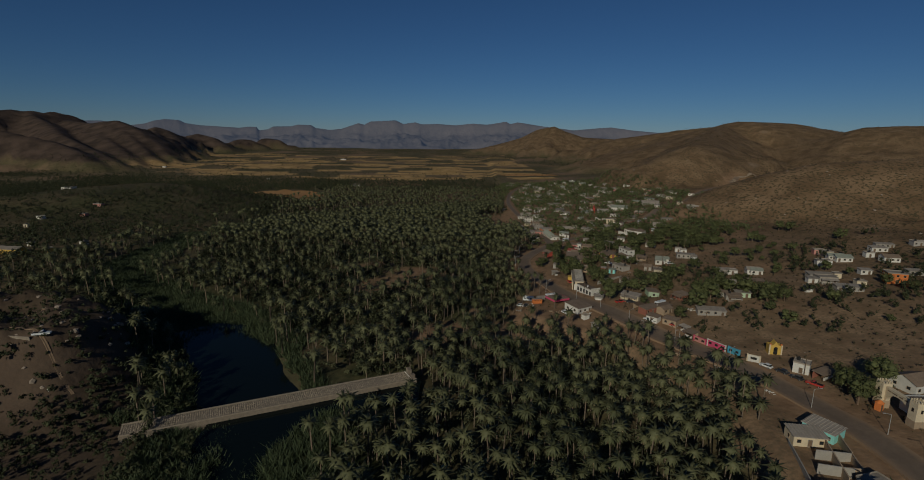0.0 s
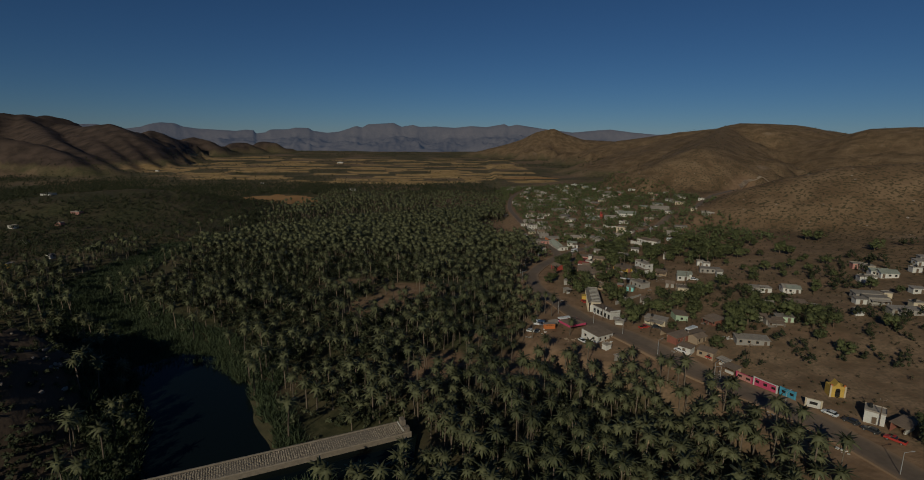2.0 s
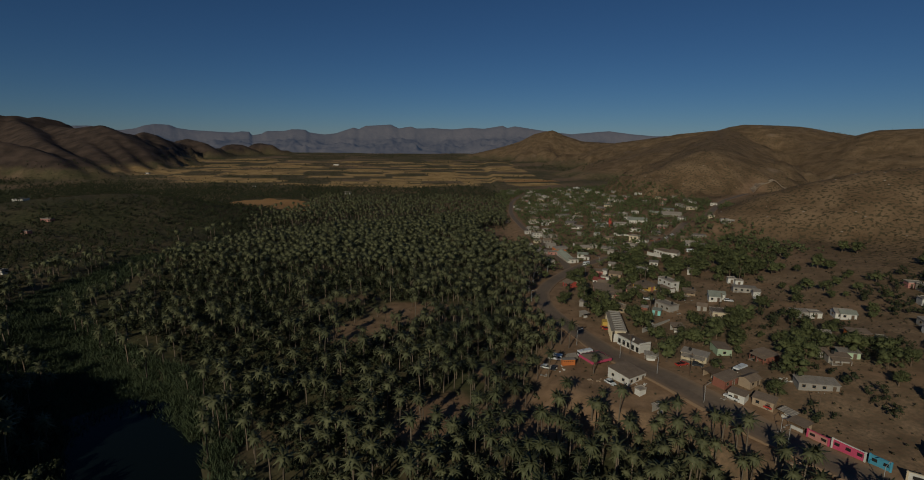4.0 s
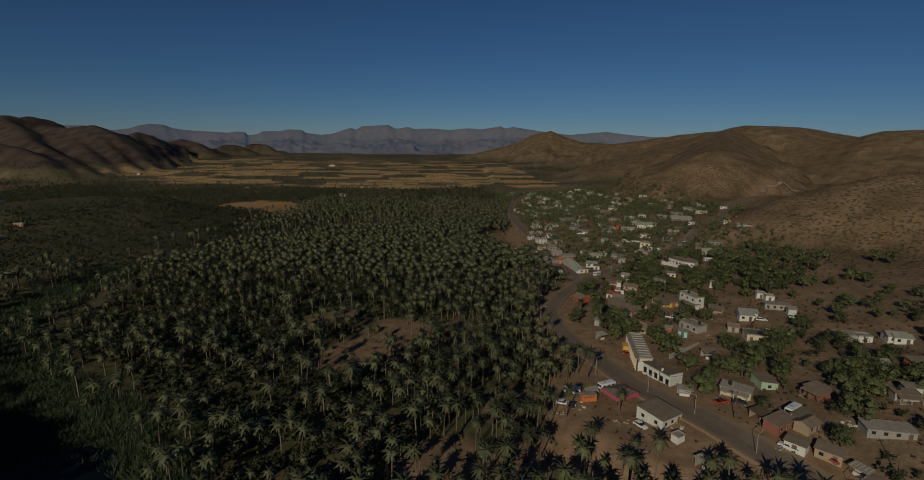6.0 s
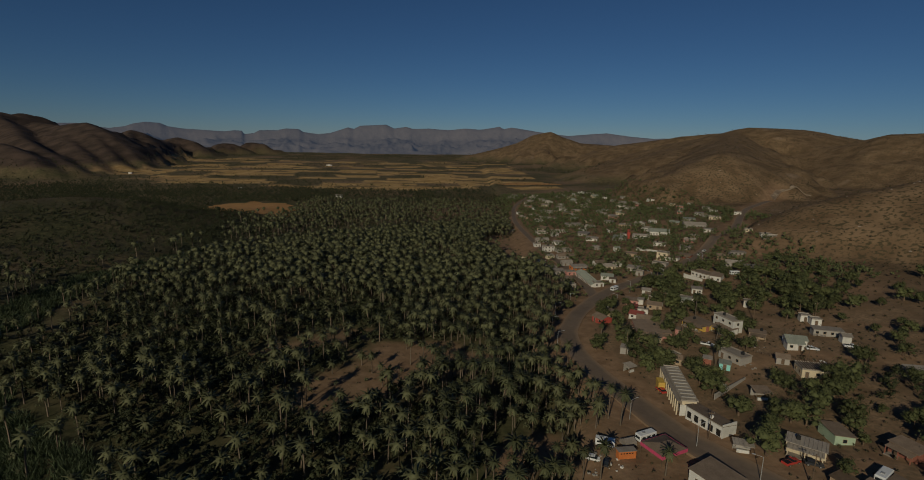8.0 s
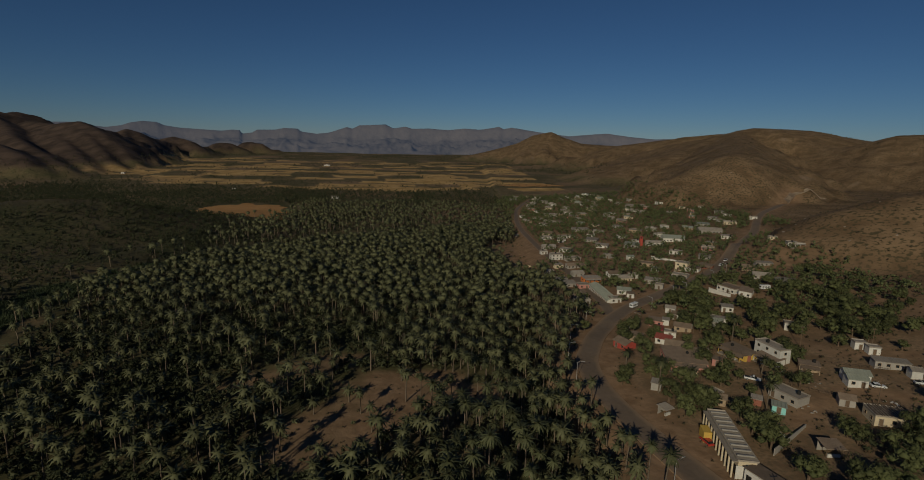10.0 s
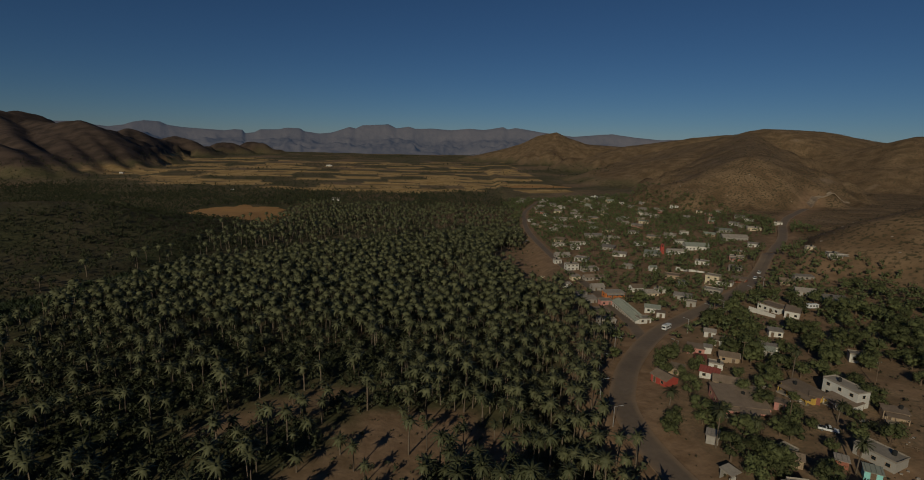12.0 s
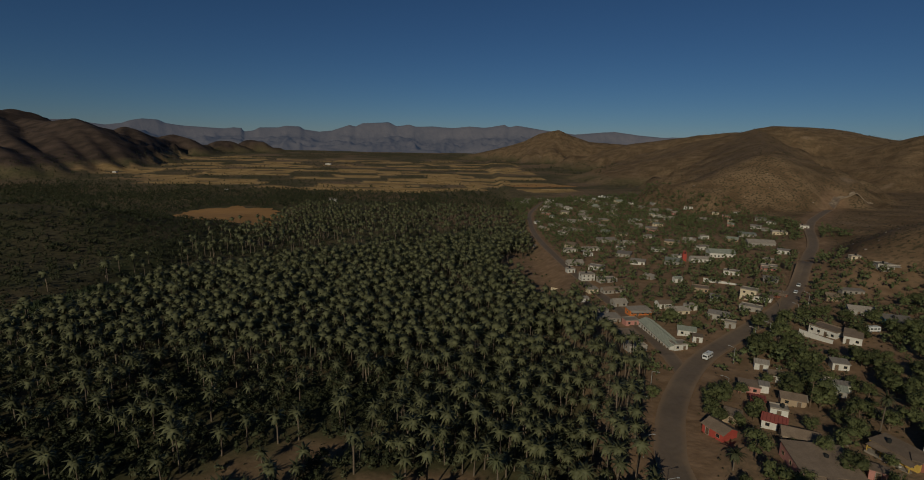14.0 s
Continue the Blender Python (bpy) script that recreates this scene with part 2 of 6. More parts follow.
def away(x, y, line):
    """Distance to a polyline, and how far along it (0 to 1)."""
    x, y = np.asarray(x, float), np.asarray(y, float)
    best, where = np.full(np.broadcast(x, y).shape, 1e9), np.zeros(np.broadcast(x, y).shape)
    n = len(line) - 1
    for k in range(n):
        (ax, ay), (bx, by) = line[k][:2], line[k + 1][:2]
        dx, dy = bx - ax, by - ay
        t = np.clip(((x - ax) * dx + (y - ay) * dy) / (dx * dx + dy * dy), 0, 1)
        d = np.hypot(x - ax - t * dx, y - ay - t * dy)
        where = np.where(d < best, (k + t) / n, where)
        best = np.minimum(best, d)
    return best, where


def mound(x, y, cx, cy, rx, ry, turn=0.0, sharp=1.0):
    c, s = np.cos(np.radians(turn)), np.sin(np.radians(turn))
    u, v = (x - cx) * c + (y - cy) * s, -(x - cx) * s + (y - cy) * c
    return np.exp(-((u / rx) ** 2 + (v / ry) ** 2) ** sharp)


EDGE = [(-200, 92), (100, 90), (130, 88), (150, 90), (166, 89), (184, 82), (201, 71), (210, 63), (218, 48), (228, 38), (238, 34), (285, 40), (320, 34), (345, 33), (372, 37), (420, 42), (480, 47), (560, 60), (640, 62), (760, 66), (1000, 80), (5000, 200)]


def bank(y):
    """Where the grove's low ground ends and the town's terrace begins."""
    return np.interp(y, [p[0] for p in EDGE], [p[1] for p in EDGE])


RIVER = [(-35, -120), (-42, 20), (-55, 110), (-68, 150), (-88, 185), (-112, 222), (-175, 278), (-214, 310), (-222, 380), (-232, 440), (-227, 490), (-217, 546), (-202, 582), (-146, 634), (-57, 705), (25, 830)]


def ridge(z, x, y, line, slope=0.5, size=120, seed=3, rough=0.5, blunt=14.0):
    """Raises the ground z to a ridge along points (x, y, z); its sides fall off at a slope and are cut by gullies."""
    reach = 60 + (max(p[2] for p in line) + 45) / slope * 1.6
    xs, ys = [p[0] for p in line], [p[1] for p in line]
    near = (x > min(xs) - reach) & (x < max(xs) + reach) & (y > min(ys) - reach) & (y < max(ys) + reach)
    if not near.any():
        return z
    u, v, out = x[near], y[near], z.copy()
    d, k = away(u, v, line)
    g = gullies(u, v, size, 4, seed)
    top = np.interp(k, np.linspace(0, 1, len(line)), [p[2] for p in line])
    fall = np.sqrt(d * d + blunt * blunt) - blunt
    r = top - slope * fall * (1 + rough * (0.62 - g) * 2)
    h = np.clip(0.5 + (r - z[near]) / 12, 0, 1)
    out[near] = z[near] * (1 - h) + r * h + 3 * h * (1 - h)
    return out


LEFT_RIDGES = [
    [(-3300, 1900, 250), (-2444, 2377, 186), (-2290, 2627, 170), (-2256, 2777, 167), (-2217, 2927, 167), (-2221, 3007, 143), (-2214, 3087, 105)],
    [(-2011, 2677, 124), (-1791, 2527, 105), (-1569, 2327, 114), (-1498, 2277, 116), (-1397, 2187, 98), (-1296, 2087, 76), (-1192, 1987, 45), (-1067, 1867, 2), (-961, 1767, -36)],
    [(-1791, 2527, 105), (-1472, 2127, 69), (-1270, 1887, 32), (-1107, 1707, 0), (-961, 1547, -31)],
    [(-2220, 2700, 150), (-1917, 2427, 102), (-1566, 2027, 62), (-1323, 1787, 32), (-1112, 1597, 3), (-959, 1457, -21)],
    [(-1498, 2277, 116), (-1299, 2027, 63), (-1135, 1847, 17), (-1013, 1707, -20)],
    [(-1886, 3027, 31), (-1740, 2877, 68), (-1624, 2777, 95), (-1532, 2707, 79), (-1416, 2577, 40), (-1261, 2427, -10), (-1138, 2307, -43)],
    [(-1624, 2777, 95), (-1467, 2477, 47), (-1269, 2227, -4), (-1119, 2067, -44)],
    [(-1714, 3127, 15), (-1624, 3077, 46), (-1532, 3027, 61), (-1413, 2947, 44), (-1306, 2847, 2), (-1207, 2747, -41)],
    [(-1532, 3027, 61), (-1428, 2777, 6), (-1282, 2577, -41)],
    [(-1557, 3427, -7), (-1429, 3377, 39), (-1366, 3377, 26), (-1306, 3377, -1)],
    [(-1457, 3627, -16), (-1372, 3577, 32), (-1333, 3577, 44), (-1279, 3577, 45), (-1232, 3547, 16), (-1139, 3527, -8)],
    [(-2300, 1500, 190), (-1888, 1577, 145), (-1688, 1627, 113), (-1452, 1627, 74), (-1276, 1607, 44), (-1143, 1527, 18), (-1016, 1427, -11)],
]
FAR_RIDGES = [
    [(719, 2350, 75), (831, 2300, 95), (912, 2250, 113), (998, 2220, 124), (1121, 2220, 126)],
    [(87, 3127, -2), (255, 3127, 41), (353, 3107, 76), (432, 3087, 117), (529, 3077, 138), (593, 3057, 107), (687, 3027, 74), (886, 2977, 65), (1060, 2927, 72)],
]


def height(x, y):
    x, y = np.broadcast_arrays(np.asarray(x, float), np.asarray(y, float))
    shape = x.shape
    x, y = np.atleast_1d(x).ravel(), np.atleast_1d(y).ravel()
    trend = np.interp(y, [-300, 150, 350, 570, 900, 1500, 5000], [0, 0, -1, -9, -19, -24, -26])
    right = x - bank(y)
    z = trend - 10 + 6.5 * smooth(-14, 3, right)
    z = z + 0.085 * np.clip(right - 12, 0, 260) * smooth(1700, 700, y) + 0.03 * np.clip(x - 250, 0, 400) * smooth(560, 760, y) * smooth(1500, 1000, y)
    left = -x - 165 - 0.12 * np.abs(y - 300)
    z = z + 7 * smooth(0, 60, left) * smooth(1100, 600, y)
    # hills beside the town
    z = ridge(z, x, y, [(196, 552, -2), (228, 525, 17), (262, 518, 33), (300, 512, 46), (344, 503, 58), (420, 485, 65), (600, 450, 76), (950, 420, 90)], 0.42, 70, 3, 0.35, 22)
    z = ridge(z, x, y, [(640, 1640, 52), (770, 1750, 84), (874, 1830, 115), (959, 1855, 138), (1079, 1890, 138), (1181, 1920, 136), (1289, 1950, 122), (1424, 2000, 110)], 0.30, 230, 4, 0.3, 70)
    z = ridge(z, x, y, [(1080, 1590, 84), (1141, 1500, 118), (1215, 1450, 123), (1329, 1400, 121), (1605, 1300, 136)], 0.36, 200, 6, 0.35, 45)
    z = ridge(z, x, y, [(908, 1840, 123), (718, 1500, 96), (556, 1200, 78), (454, 1010, 71), (408, 935, 66)], 0.56, 110, 7, 0.45, 24)
    z = ridge(z, x, y, [(408, 935, 66), (361, 908, 50), (300, 868, 20), (265, 845, -2)], 0.58, 60, 8, 0.45, 10)
    z = ridge(z, x, y, [(414, 940, 66), (396, 900, 42), (378, 862, 12)], 0.75, 60, 9, 0.45, 10)
    z = ridge(z, x, y, [(454, 1010, 70), (490, 975, 46), (505, 950, 30)], 0.62, 60, 10, 0.45, 10)
    for k, line in enumerate(FAR_RIDGES):
        z = ridge(z, x, y, line, 0.34, 190, 20 + k, 0.5, 20)
    # hills on the far side of the river
    for k, line in enumerate(LEFT_RIDGES):
        z = ridge(z, x, y, line, 0.5 if k != 10 else 0.75, 150, 30 + k, 0.6, 16)
    z = z + 26 * mound(x, y, -440, 665, 150, 100, 20) * (0.7 + 0.6 * gullies(x, y, 130, 4, 3))
    z = z + 23 * mound(x, y, -180, 180, 58, 36, 0, 5.0) * (0.66 + 0.5 * gullies(x, y, 24, 4, 13)) + 9 * mound(x, y, -133, 158, 20, 16, 0)
    # the river's bed
    d, _ = away(x, y, RIVER)
    z = z - 2.5 * smooth(26, 8, d) * (y < 760) * smooth(125, 165, y - 0.37 * (x + 17) )
    side = y - 174 - 0.47 * (x + 17)
    z = z + (3.4 * mound(x, y, -45, 110, 60, 60) - 2.9 * smooth(9, 4, away(x, y, [(-22, 167), (-45, 156), (-62, 143), (-58, 120), (-46, 40), (-35, -120)])[0])) * smooth(2, -3, side)
    z = z + (fractal(x, y, 26, 3, 21) - 0.5) * 1.6 * smooth(6, 30, np.abs(right)) + (fractal(x, y, 300, 3, 5) - 0.5) * 5 * smooth(250, 900, np.hypot(x, y))
    return z.reshape(shape)


# ---- building blocks ----
def trimesh(name, verts, tris, mats, which=None, smooth_faces=False, normals=None):
    me = bpy.data.meshes.new(name)
    verts, tris = np.asarray(verts, np.float32), np.asarray(tris, np.int32)
    me.vertices.add(len(verts))
    me.vertices.foreach_set("co", verts.ravel())
    me.loops.add(tris.size)
    me.loops.foreach_set("vertex_index", tris.ravel())
    me.polygons.add(len(tris))
    me.polygons.foreach_set("loop_start", np.arange(0, tris.size, tris.shape[1], dtype=np.int32))
    me.polygons.foreach_set("loop_total", np.full(len(tris), tris.shape[1], np.int32))
    for m in mats:
        me.materials.append(m)
    if which is not None:
        me.polygons.foreach_set("material_index", np.asarray(which, np.int32))
    me.polygons.foreach_set("use_smooth", np.full(len(tris), smooth_faces))
    me.update(calc_edges=True)
    if normals is not None:
        me.polygons.foreach_set("use_smooth", np.ones(len(tris), bool))
        me.normals_split_custom_set_from_vertices(np.asarray(normals, np.float32))
    return me


def part(name, bm, mat, parent, label=""):
    """Links a bmesh as one mesh under a thing or a part."""
    me = bpy.data.meshes.new(name)
    bm.to_mesh(me)
    bm.free()
    me.materials.append(mat)
    ob = new(name, me)
    ob.parent = parent
    if label:
        tagged(ob, label)
    return ob


def thing(name, x, y, z, turn, label, category, group="", kind=""):
    ob = new(name)
    ob.empty_display_size = 0.2
    ob.matrix_world = pose(x, y, z, 0, 0, turn)
    return tagged(ob, label, category, group, kind)


def box(bm, cx, cy, cz, sx, sy, sz, turn=0.0, edge=0.0):
    """A box by its centre and size; edge rounds it off."""
    r = bmesh.ops.create_cube(bm, size=1.0)["verts"]
    m = pose(cx, cy, cz, 0, 0, turn) @ Matrix.Diagonal((sx, sy, sz, 1))
    bmesh.ops.transform(bm, matrix=m, verts=r)
    if edge:
        es = list({e for v in r for e in v.link_edges})
        bmesh.ops.bevel(bm, geom=es, offset=edge, segments=1, affect="EDGES", profile=0.5)
    return bm


def rod(bm, a, b, r1, r2=None, sides=8):
    """A round bar from a to b."""
    a, b = Vector(a), Vector(b)
    m = Matrix.Translation((a + b) / 2) @ (b - a).to_track_quat("Z", "Y").to_matrix().to_4x4()
    bmesh.ops.create_cone(bm, cap_ends=True, segments=sides, radius1=r1, radius2=r1 if r2 is None else r2, depth=(b - a).length, matrix=m)
    return bm


def level(x, y):
    return float(height(x, y))


# ---- the ground ----
ROAD = [(70, -230), (98, -80), (108, 20), (113, 70), (116, 110), (116, 131), (113, 150), (107, 170), (97, 189), (86, 207), (75, 226), (65, 245), (57, 262), (51, 283), (45, 305), (42, 325), (43, 344), (47, 356), (54, 372), (66, 392), (81, 411),
        (103, 431), (130, 453), (160, 481), (198, 529), (236, 580), (268, 622), (321, 705), (385, 780), (449, 848)]
STREET = [(70, 398), (72, 425), (72, 453), (71, 497), (69, 540), (67, 593), (66, 698), (69, 776), (76, 849), (90, 950), (130, 1080)]
LANE_A = [(63, 240), (78, 247), (92, 243), (106, 246), (125, 236), (150, 226)]
LANE_B = [(93, 296), (106, 305), (123, 311), (149, 301), (190, 292)]
LANE_C = [(81, 412), (98, 396), (112, 372), (125, 350), (140, 338), (175, 330)]
CLEARINGS = [(-42, 310, 28, 17, 50), (-70, 346, 30, 8, 35), (-30, 338, 26, 8, 10), (-8, 326, 18, 10, 20), (32, 224, 30, 17, 0), (-12, 222, 20, 10, 60), (15, 262, 14, 8, 30), (44, 600, 23, 76, 2), (50, 250, 24, 24, 0)]


def cleared(x, y):
    """1 on trodden open ground, 0 under the trees."""
    k = 0.0
    for cx, cy, rx, ry, turn in CLEARINGS:
        k = np.maximum(k, smooth(0.25, 0.45, mound(x, y, cx, cy, rx, ry, turn)))
    return k


rings = [0.05, 4.0, 9.0, 14.0, 18.0]
while rings[-1] < 4930:
    rings.append(rings[-1] * 1.018 + 0.12)
front = np.radians(np.arange(-58, 58, 0.25))
back = np.radians(np.arange(58, 302, 2.0))
turns = np.concatenate([front, back])
rr, aa = np.meshgrid(np.array(rings), turns, indexing="ij")
gx, gy = rr * np.sin(aa), rr * np.cos(aa)
gz = height(gx, gy)
nr, na = gx.shape
ii, jj = np.meshgrid(np.arange(nr - 1), np.arange(na), indexing="ij")
quads = np.stack([ii * na + jj, ii * na + (jj + 1) % na, (ii + 1) * na + (jj + 1) % na, (ii + 1) * na + jj], -1).reshape(-1, 4)
gverts = np.stack([gx, gy, gz], -1).reshape(-1, 3)
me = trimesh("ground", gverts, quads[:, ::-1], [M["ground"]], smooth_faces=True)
X, Y, Z = gverts.T
steep = (Z - np.interp(Y, [-300, 350, 900, 5000], [0, -1, -19, -26]))
riverside, _ = away(X, Y, RIVER)


def parcels(x, y):
    """Dry fields of the plain: uneven plots, some of them golden."""
    u, v = x * 0.99 + y * 0.14, y * 0.99 - x * 0.14
    u, v = u + 60 * fractal(x, y, 160, 2, 61), v + 70 * fractal(x, y, 140, 2, 62)
    j = np.floor(v / 95)
    i = np.floor(u / 125 + lattice(j, j * 0 + 3, 5))
    gold = lattice(i, j, 17) > np.interp(y, [1150, 1350, 2300, 2900], [0.9, 0.42, 0.42, 0.9])
    rim = np.minimum(np.abs(v / 95 - np.round(v / 95)) * 95, 60)
    return gold * smooth(3, 9, rim) * (x < 230) * smooth(-0.60, -0.47, x / np.maximum(np.abs(y), 1) + 0.3 * (fractal(x, y, 240, 3, 64) - 0.5)) * (y > 1250 - 0.12 * x) * (y < 2900) * (0.55 + 0.6 * fractal(x, y, 40, 3, 63)).clip(0, 1)


masks = {
    # dark ground of the left hills, mound and bluff, some of their shade included
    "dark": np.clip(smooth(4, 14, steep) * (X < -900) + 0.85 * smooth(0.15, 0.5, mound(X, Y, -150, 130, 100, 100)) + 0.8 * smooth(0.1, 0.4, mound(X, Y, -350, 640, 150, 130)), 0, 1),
    "field": parcels(X, Y) * smooth(12, 4, steep),
    "hill": np.clip(smooth(7, 16, steep) * (X > 0) + 0.7 * smooth(4, 14, steep) * (X < 0), 0, 1),
    "green": np.clip(0.85 * (parcels(X, Y) < 0.2) * smooth(700, 1000, Y) * smooth(14, 5, steep) * smooth(0.25, 0.5, fractal(X, Y, 150, 3, 8)) + 0.85 * (X < -40) * (X > -900) * (Y < 1150) * smooth(30, 15, steep) * (1 - smooth(0.2, 0.6, mound(X, Y, -165, 162, 80, 68))) + smooth(46, 28, riverside) * (Y < 860) + 0.95 * (X < bank(Y) - 8) * (X > -260) * (Y > -260) * (Y < 760) * (riverside > 0) * (1 - cleared(X, Y)), 0, 1) * (fractal(X, Y, 30, 3, 8) * 0.9 + 0.3).clip(0, 1) * (1 - 0.92 * smooth(0.15, 0.5, mound(X, Y, -168, 150, 80, 90)) * smooth(20, 32, riverside)),
    "bare": np.maximum(np.maximum(0.8 * cleared(X, Y), smooth(5, 2, np.minimum(away(X, Y, LANE_A)[0], np.minimum(away(X, Y, LANE_B)[0], away(X, Y, LANE_C)[0])))), np.maximum(smooth(16, 9, away(X, Y, ROAD)[0]), np.maximum(smooth(9, 5, away(X, Y, STREET)[0]), 0.85 * smooth(330, 400, Y) * smooth(1150, 950, Y) * smooth(4, 12, X - bank(Y)) * smooth(250, 205, X)))) * (fractal(X, Y, 14, 3, 4) * 0.8 + 0.45).clip(0, 1),
}
for nm, v in masks.items():
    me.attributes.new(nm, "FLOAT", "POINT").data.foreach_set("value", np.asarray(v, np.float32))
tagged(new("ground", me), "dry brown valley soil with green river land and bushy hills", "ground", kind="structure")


def ribbon(name, line, half, lift, mat, label, category, step=3.0, widths=None):
    """A road laid over the ground along a line, with thickness at its edges."""
    pts = [Vector((x, y)) for x, y in line]
    fine = []
    for k in range(len(pts) - 1):
        p0, p1, p2, p3 = pts[max(k - 1, 0)], pts[k], pts[k + 1], pts[min(k + 2, len(pts) - 1)]
        n = max(2, int((p2 - p1).length / step))
        for i in range(n):
            t = i / n
            fine.append(0.5 * ((2 * p1) + (p2 - p0) * t + (2 * p0 - 5 * p1 + 4 * p2 - p3) * t * t + (3 * p1 - p0 - 3 * p2 + p3) * t ** 3))
    fine.append(pts[-1])
    rows = []
    for k, p in enumerate(fine):
        d = (fine[min(k + 1, len(fine) - 1)] - fine[max(k - 1, 0)]).normalized()
        s = Vector((d.y, -d.x))
        w = half if widths is None else float(np.interp(k / (len(fine) - 1), np.linspace(0, 1, len(widths)), widths))
        rows.append([p - s * w, p - s * w * 0.62, p, p + s * w * 0.62, p + s * w])
    V = np.array([[q.x, q.y] for r in rows for q in r])
    z = height(V[:, 0], V[:, 1])
    z = z.reshape(-1, 5)
    z = np.maximum(z, z.mean(1, keepdims=True)) + lift
    top = np.column_stack([V, z.ravel()])
    lows = np.array([[*V[k * 5 + e], z[k, e] - lift - 1.0] for k in range(len(rows)) for e in (0, 4)])
    F = []
    for k in range(len(rows) - 1):
        for e in range(4):
            F.append((k * 5 + e, k * 5 + e + 1, k * 5 + e + 6, k * 5 + e + 5))
        a = len(top) + 2 * k
        F.append((a, k * 5, k * 5 + 5, a + 2))
        F.append((k * 5 + 4, a + 1, a + 3, k * 5 + 9))
    me = trimesh(name, np.vstack([top, lows]), F, [mat])
    edge = np.concatenate([np.tile([1.0, 0.25, 0.0, 0.25, 1.0], len(rows)), np.ones(len(lows))])
    me.attributes.new("margin", "FLOAT", "POINT").data.foreach_set("value", edge.astype(np.float32))
    return tagged(new(name, me), label, category, kind="structure")


ribbon("road", ROAD, 4.3, 0.28, M["road"], "dusty grey asphalt road bending along the palm grove", "road", widths=[5, 5, 5, 8.5, 8.5, 7.5, 5.2, 4.8, 6, 5, 4.3, 4.3, 4.3, 4.3, 4.3, 4.3, 4.0, 4.0, 4.0, 4.0, 4.0, 4.0, 4.0])
TRACK = [(430, 828), (449, 846), (469, 853), (489, 859), (506, 866)]
ribbon("track", TRACK, 2.6, 0.3, M["track"], "pale graded dirt track rounding the foot of a hill", "road", 3.0)
ribbon("street", STREET, 3.2, 0.25, M["road"], "narrow dusty street between the houses and the grove", "road")


def patch(name, cx, cy, rx, ry, turn, mat, label, lift=0.4, n=40):
    """An open field draped over the land, with an uneven edge."""
    V, F = [], []
    c, s = math.cos(radians(turn)), math.sin(radians(turn))
    for j in range(n + 1):
        for i in range(n + 1):
            u, v = 2 * i / n - 1, 2 * j / n - 1
            wob = 1 + 0.7 * (float(fractal(cx + u * rx, cy + v * ry, rx * 0.45, 3, 31)) - 0.5)
            x, y = u * math.sqrt(1 - 0.42 * v * v) * rx * wob, v * math.sqrt(1 - 0.42 * u * u) * ry * wob
            V.append((cx + x * c - y * s, cy + x * s + y * c))
    V = np.array(V)
    z = height(V[:, 0], V[:, 1]) + lift
    for j in range(n):
        for i in range(n):
            F.append((j * (n + 1) + i, j * (n + 1) + i + 1, (j + 1) * (n + 1) + i + 1, (j + 1) * (n + 1) + i))
    return tagged(new(name, trimesh(name, np.column_stack([V, z]), F, [mat])), label, "field", "fields of the valley", "structure")


GOLD = "golden dry field on the valley floor"
patch("field", -305, 880, 62, 105, 18, M["field"], "bare orange-brown field among trees")
patch("field", 185, 1425, 75, 42, -4, M["field"], GOLD)


# ---- far ranges ----
def skyline(deg):
    """Height of the far range's top in metres, by the bearing to the right of straight ahead: mesas, steps and peaks."""
    return np.interp(deg, [-62, -39.9, -36.2, -34.9, -33.7, -32.7, -31.5, -30.8, -29.9, -28.7, -28.1, -26.9, -23.3, -22.4, -21.7, -21.5, -20.6, -20.1, -18.4, -17.6, -16.3, -15.9, -14.4, -13.2, -11.4, -10.8, -10.1, -7.4, -6.6, -5.3, -4.7, -2.9, -0.9, 1.0, 2.6, 4.6, 5.1, 5.9, 6.7, 8.8, 11.9, 15.8, 17.6, 20.4, 25.3, 37.8, 62],
                     [128, 128, 148, 151, 130, 120, 136, 159, 174, 169, 145, 130, 115, 126, 123, 95, 106, 131, 135, 151, 149, 125, 109, 121, 174, 160, 191, 206, 173, 191, 172, 180, 168, 187, 179, 207, 188, 204, 195, 168, 138, 168, 146, 126, 142, 125, 125])


bear = np.arange(-56, 56.01, 0.14)
deep = np.linspace(0, 1, 36)
bb, dd = np.meshgrid(bear, deep)
dist = 3950 + 900 * dd
fx, fy = dist * np.sin(np.radians(bb)), 60 + dist * np.cos(np.radians(bb))
top = skyline(bb)
jag = gullies(fx, fy, 260, 5, 44)
# a cliff below the rim, and spurs that run down from it to the plain
rim = 0.82
side = np.clip(dd / rim, 0, 1)
spur = 0.62 * side ** 1.3 + 0.38 * smooth(0.86, 1.0, side) - (0.62 - jag) * 0.85 * np.sin(np.pi * side ** 0.9) * (side < 1)
fz = -45 + (top + 45) * np.where(dd > rim, 1 - 0.9 * (dd - rim) / (1 - rim), np.minimum(spur, 0.99))
nb = len(bear)
ii, jj = np.meshgrid(np.arange(35), np.arange(nb - 1), indexing="ij")
fq = np.stack([ii * nb + jj, ii * nb + jj + 1, (ii + 1) * nb + jj + 1, (ii + 1) * nb + jj], -1).reshape(-1, 4)
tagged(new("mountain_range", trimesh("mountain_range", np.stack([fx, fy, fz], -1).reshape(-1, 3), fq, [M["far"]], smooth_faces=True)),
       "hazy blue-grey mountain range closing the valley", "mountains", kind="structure")


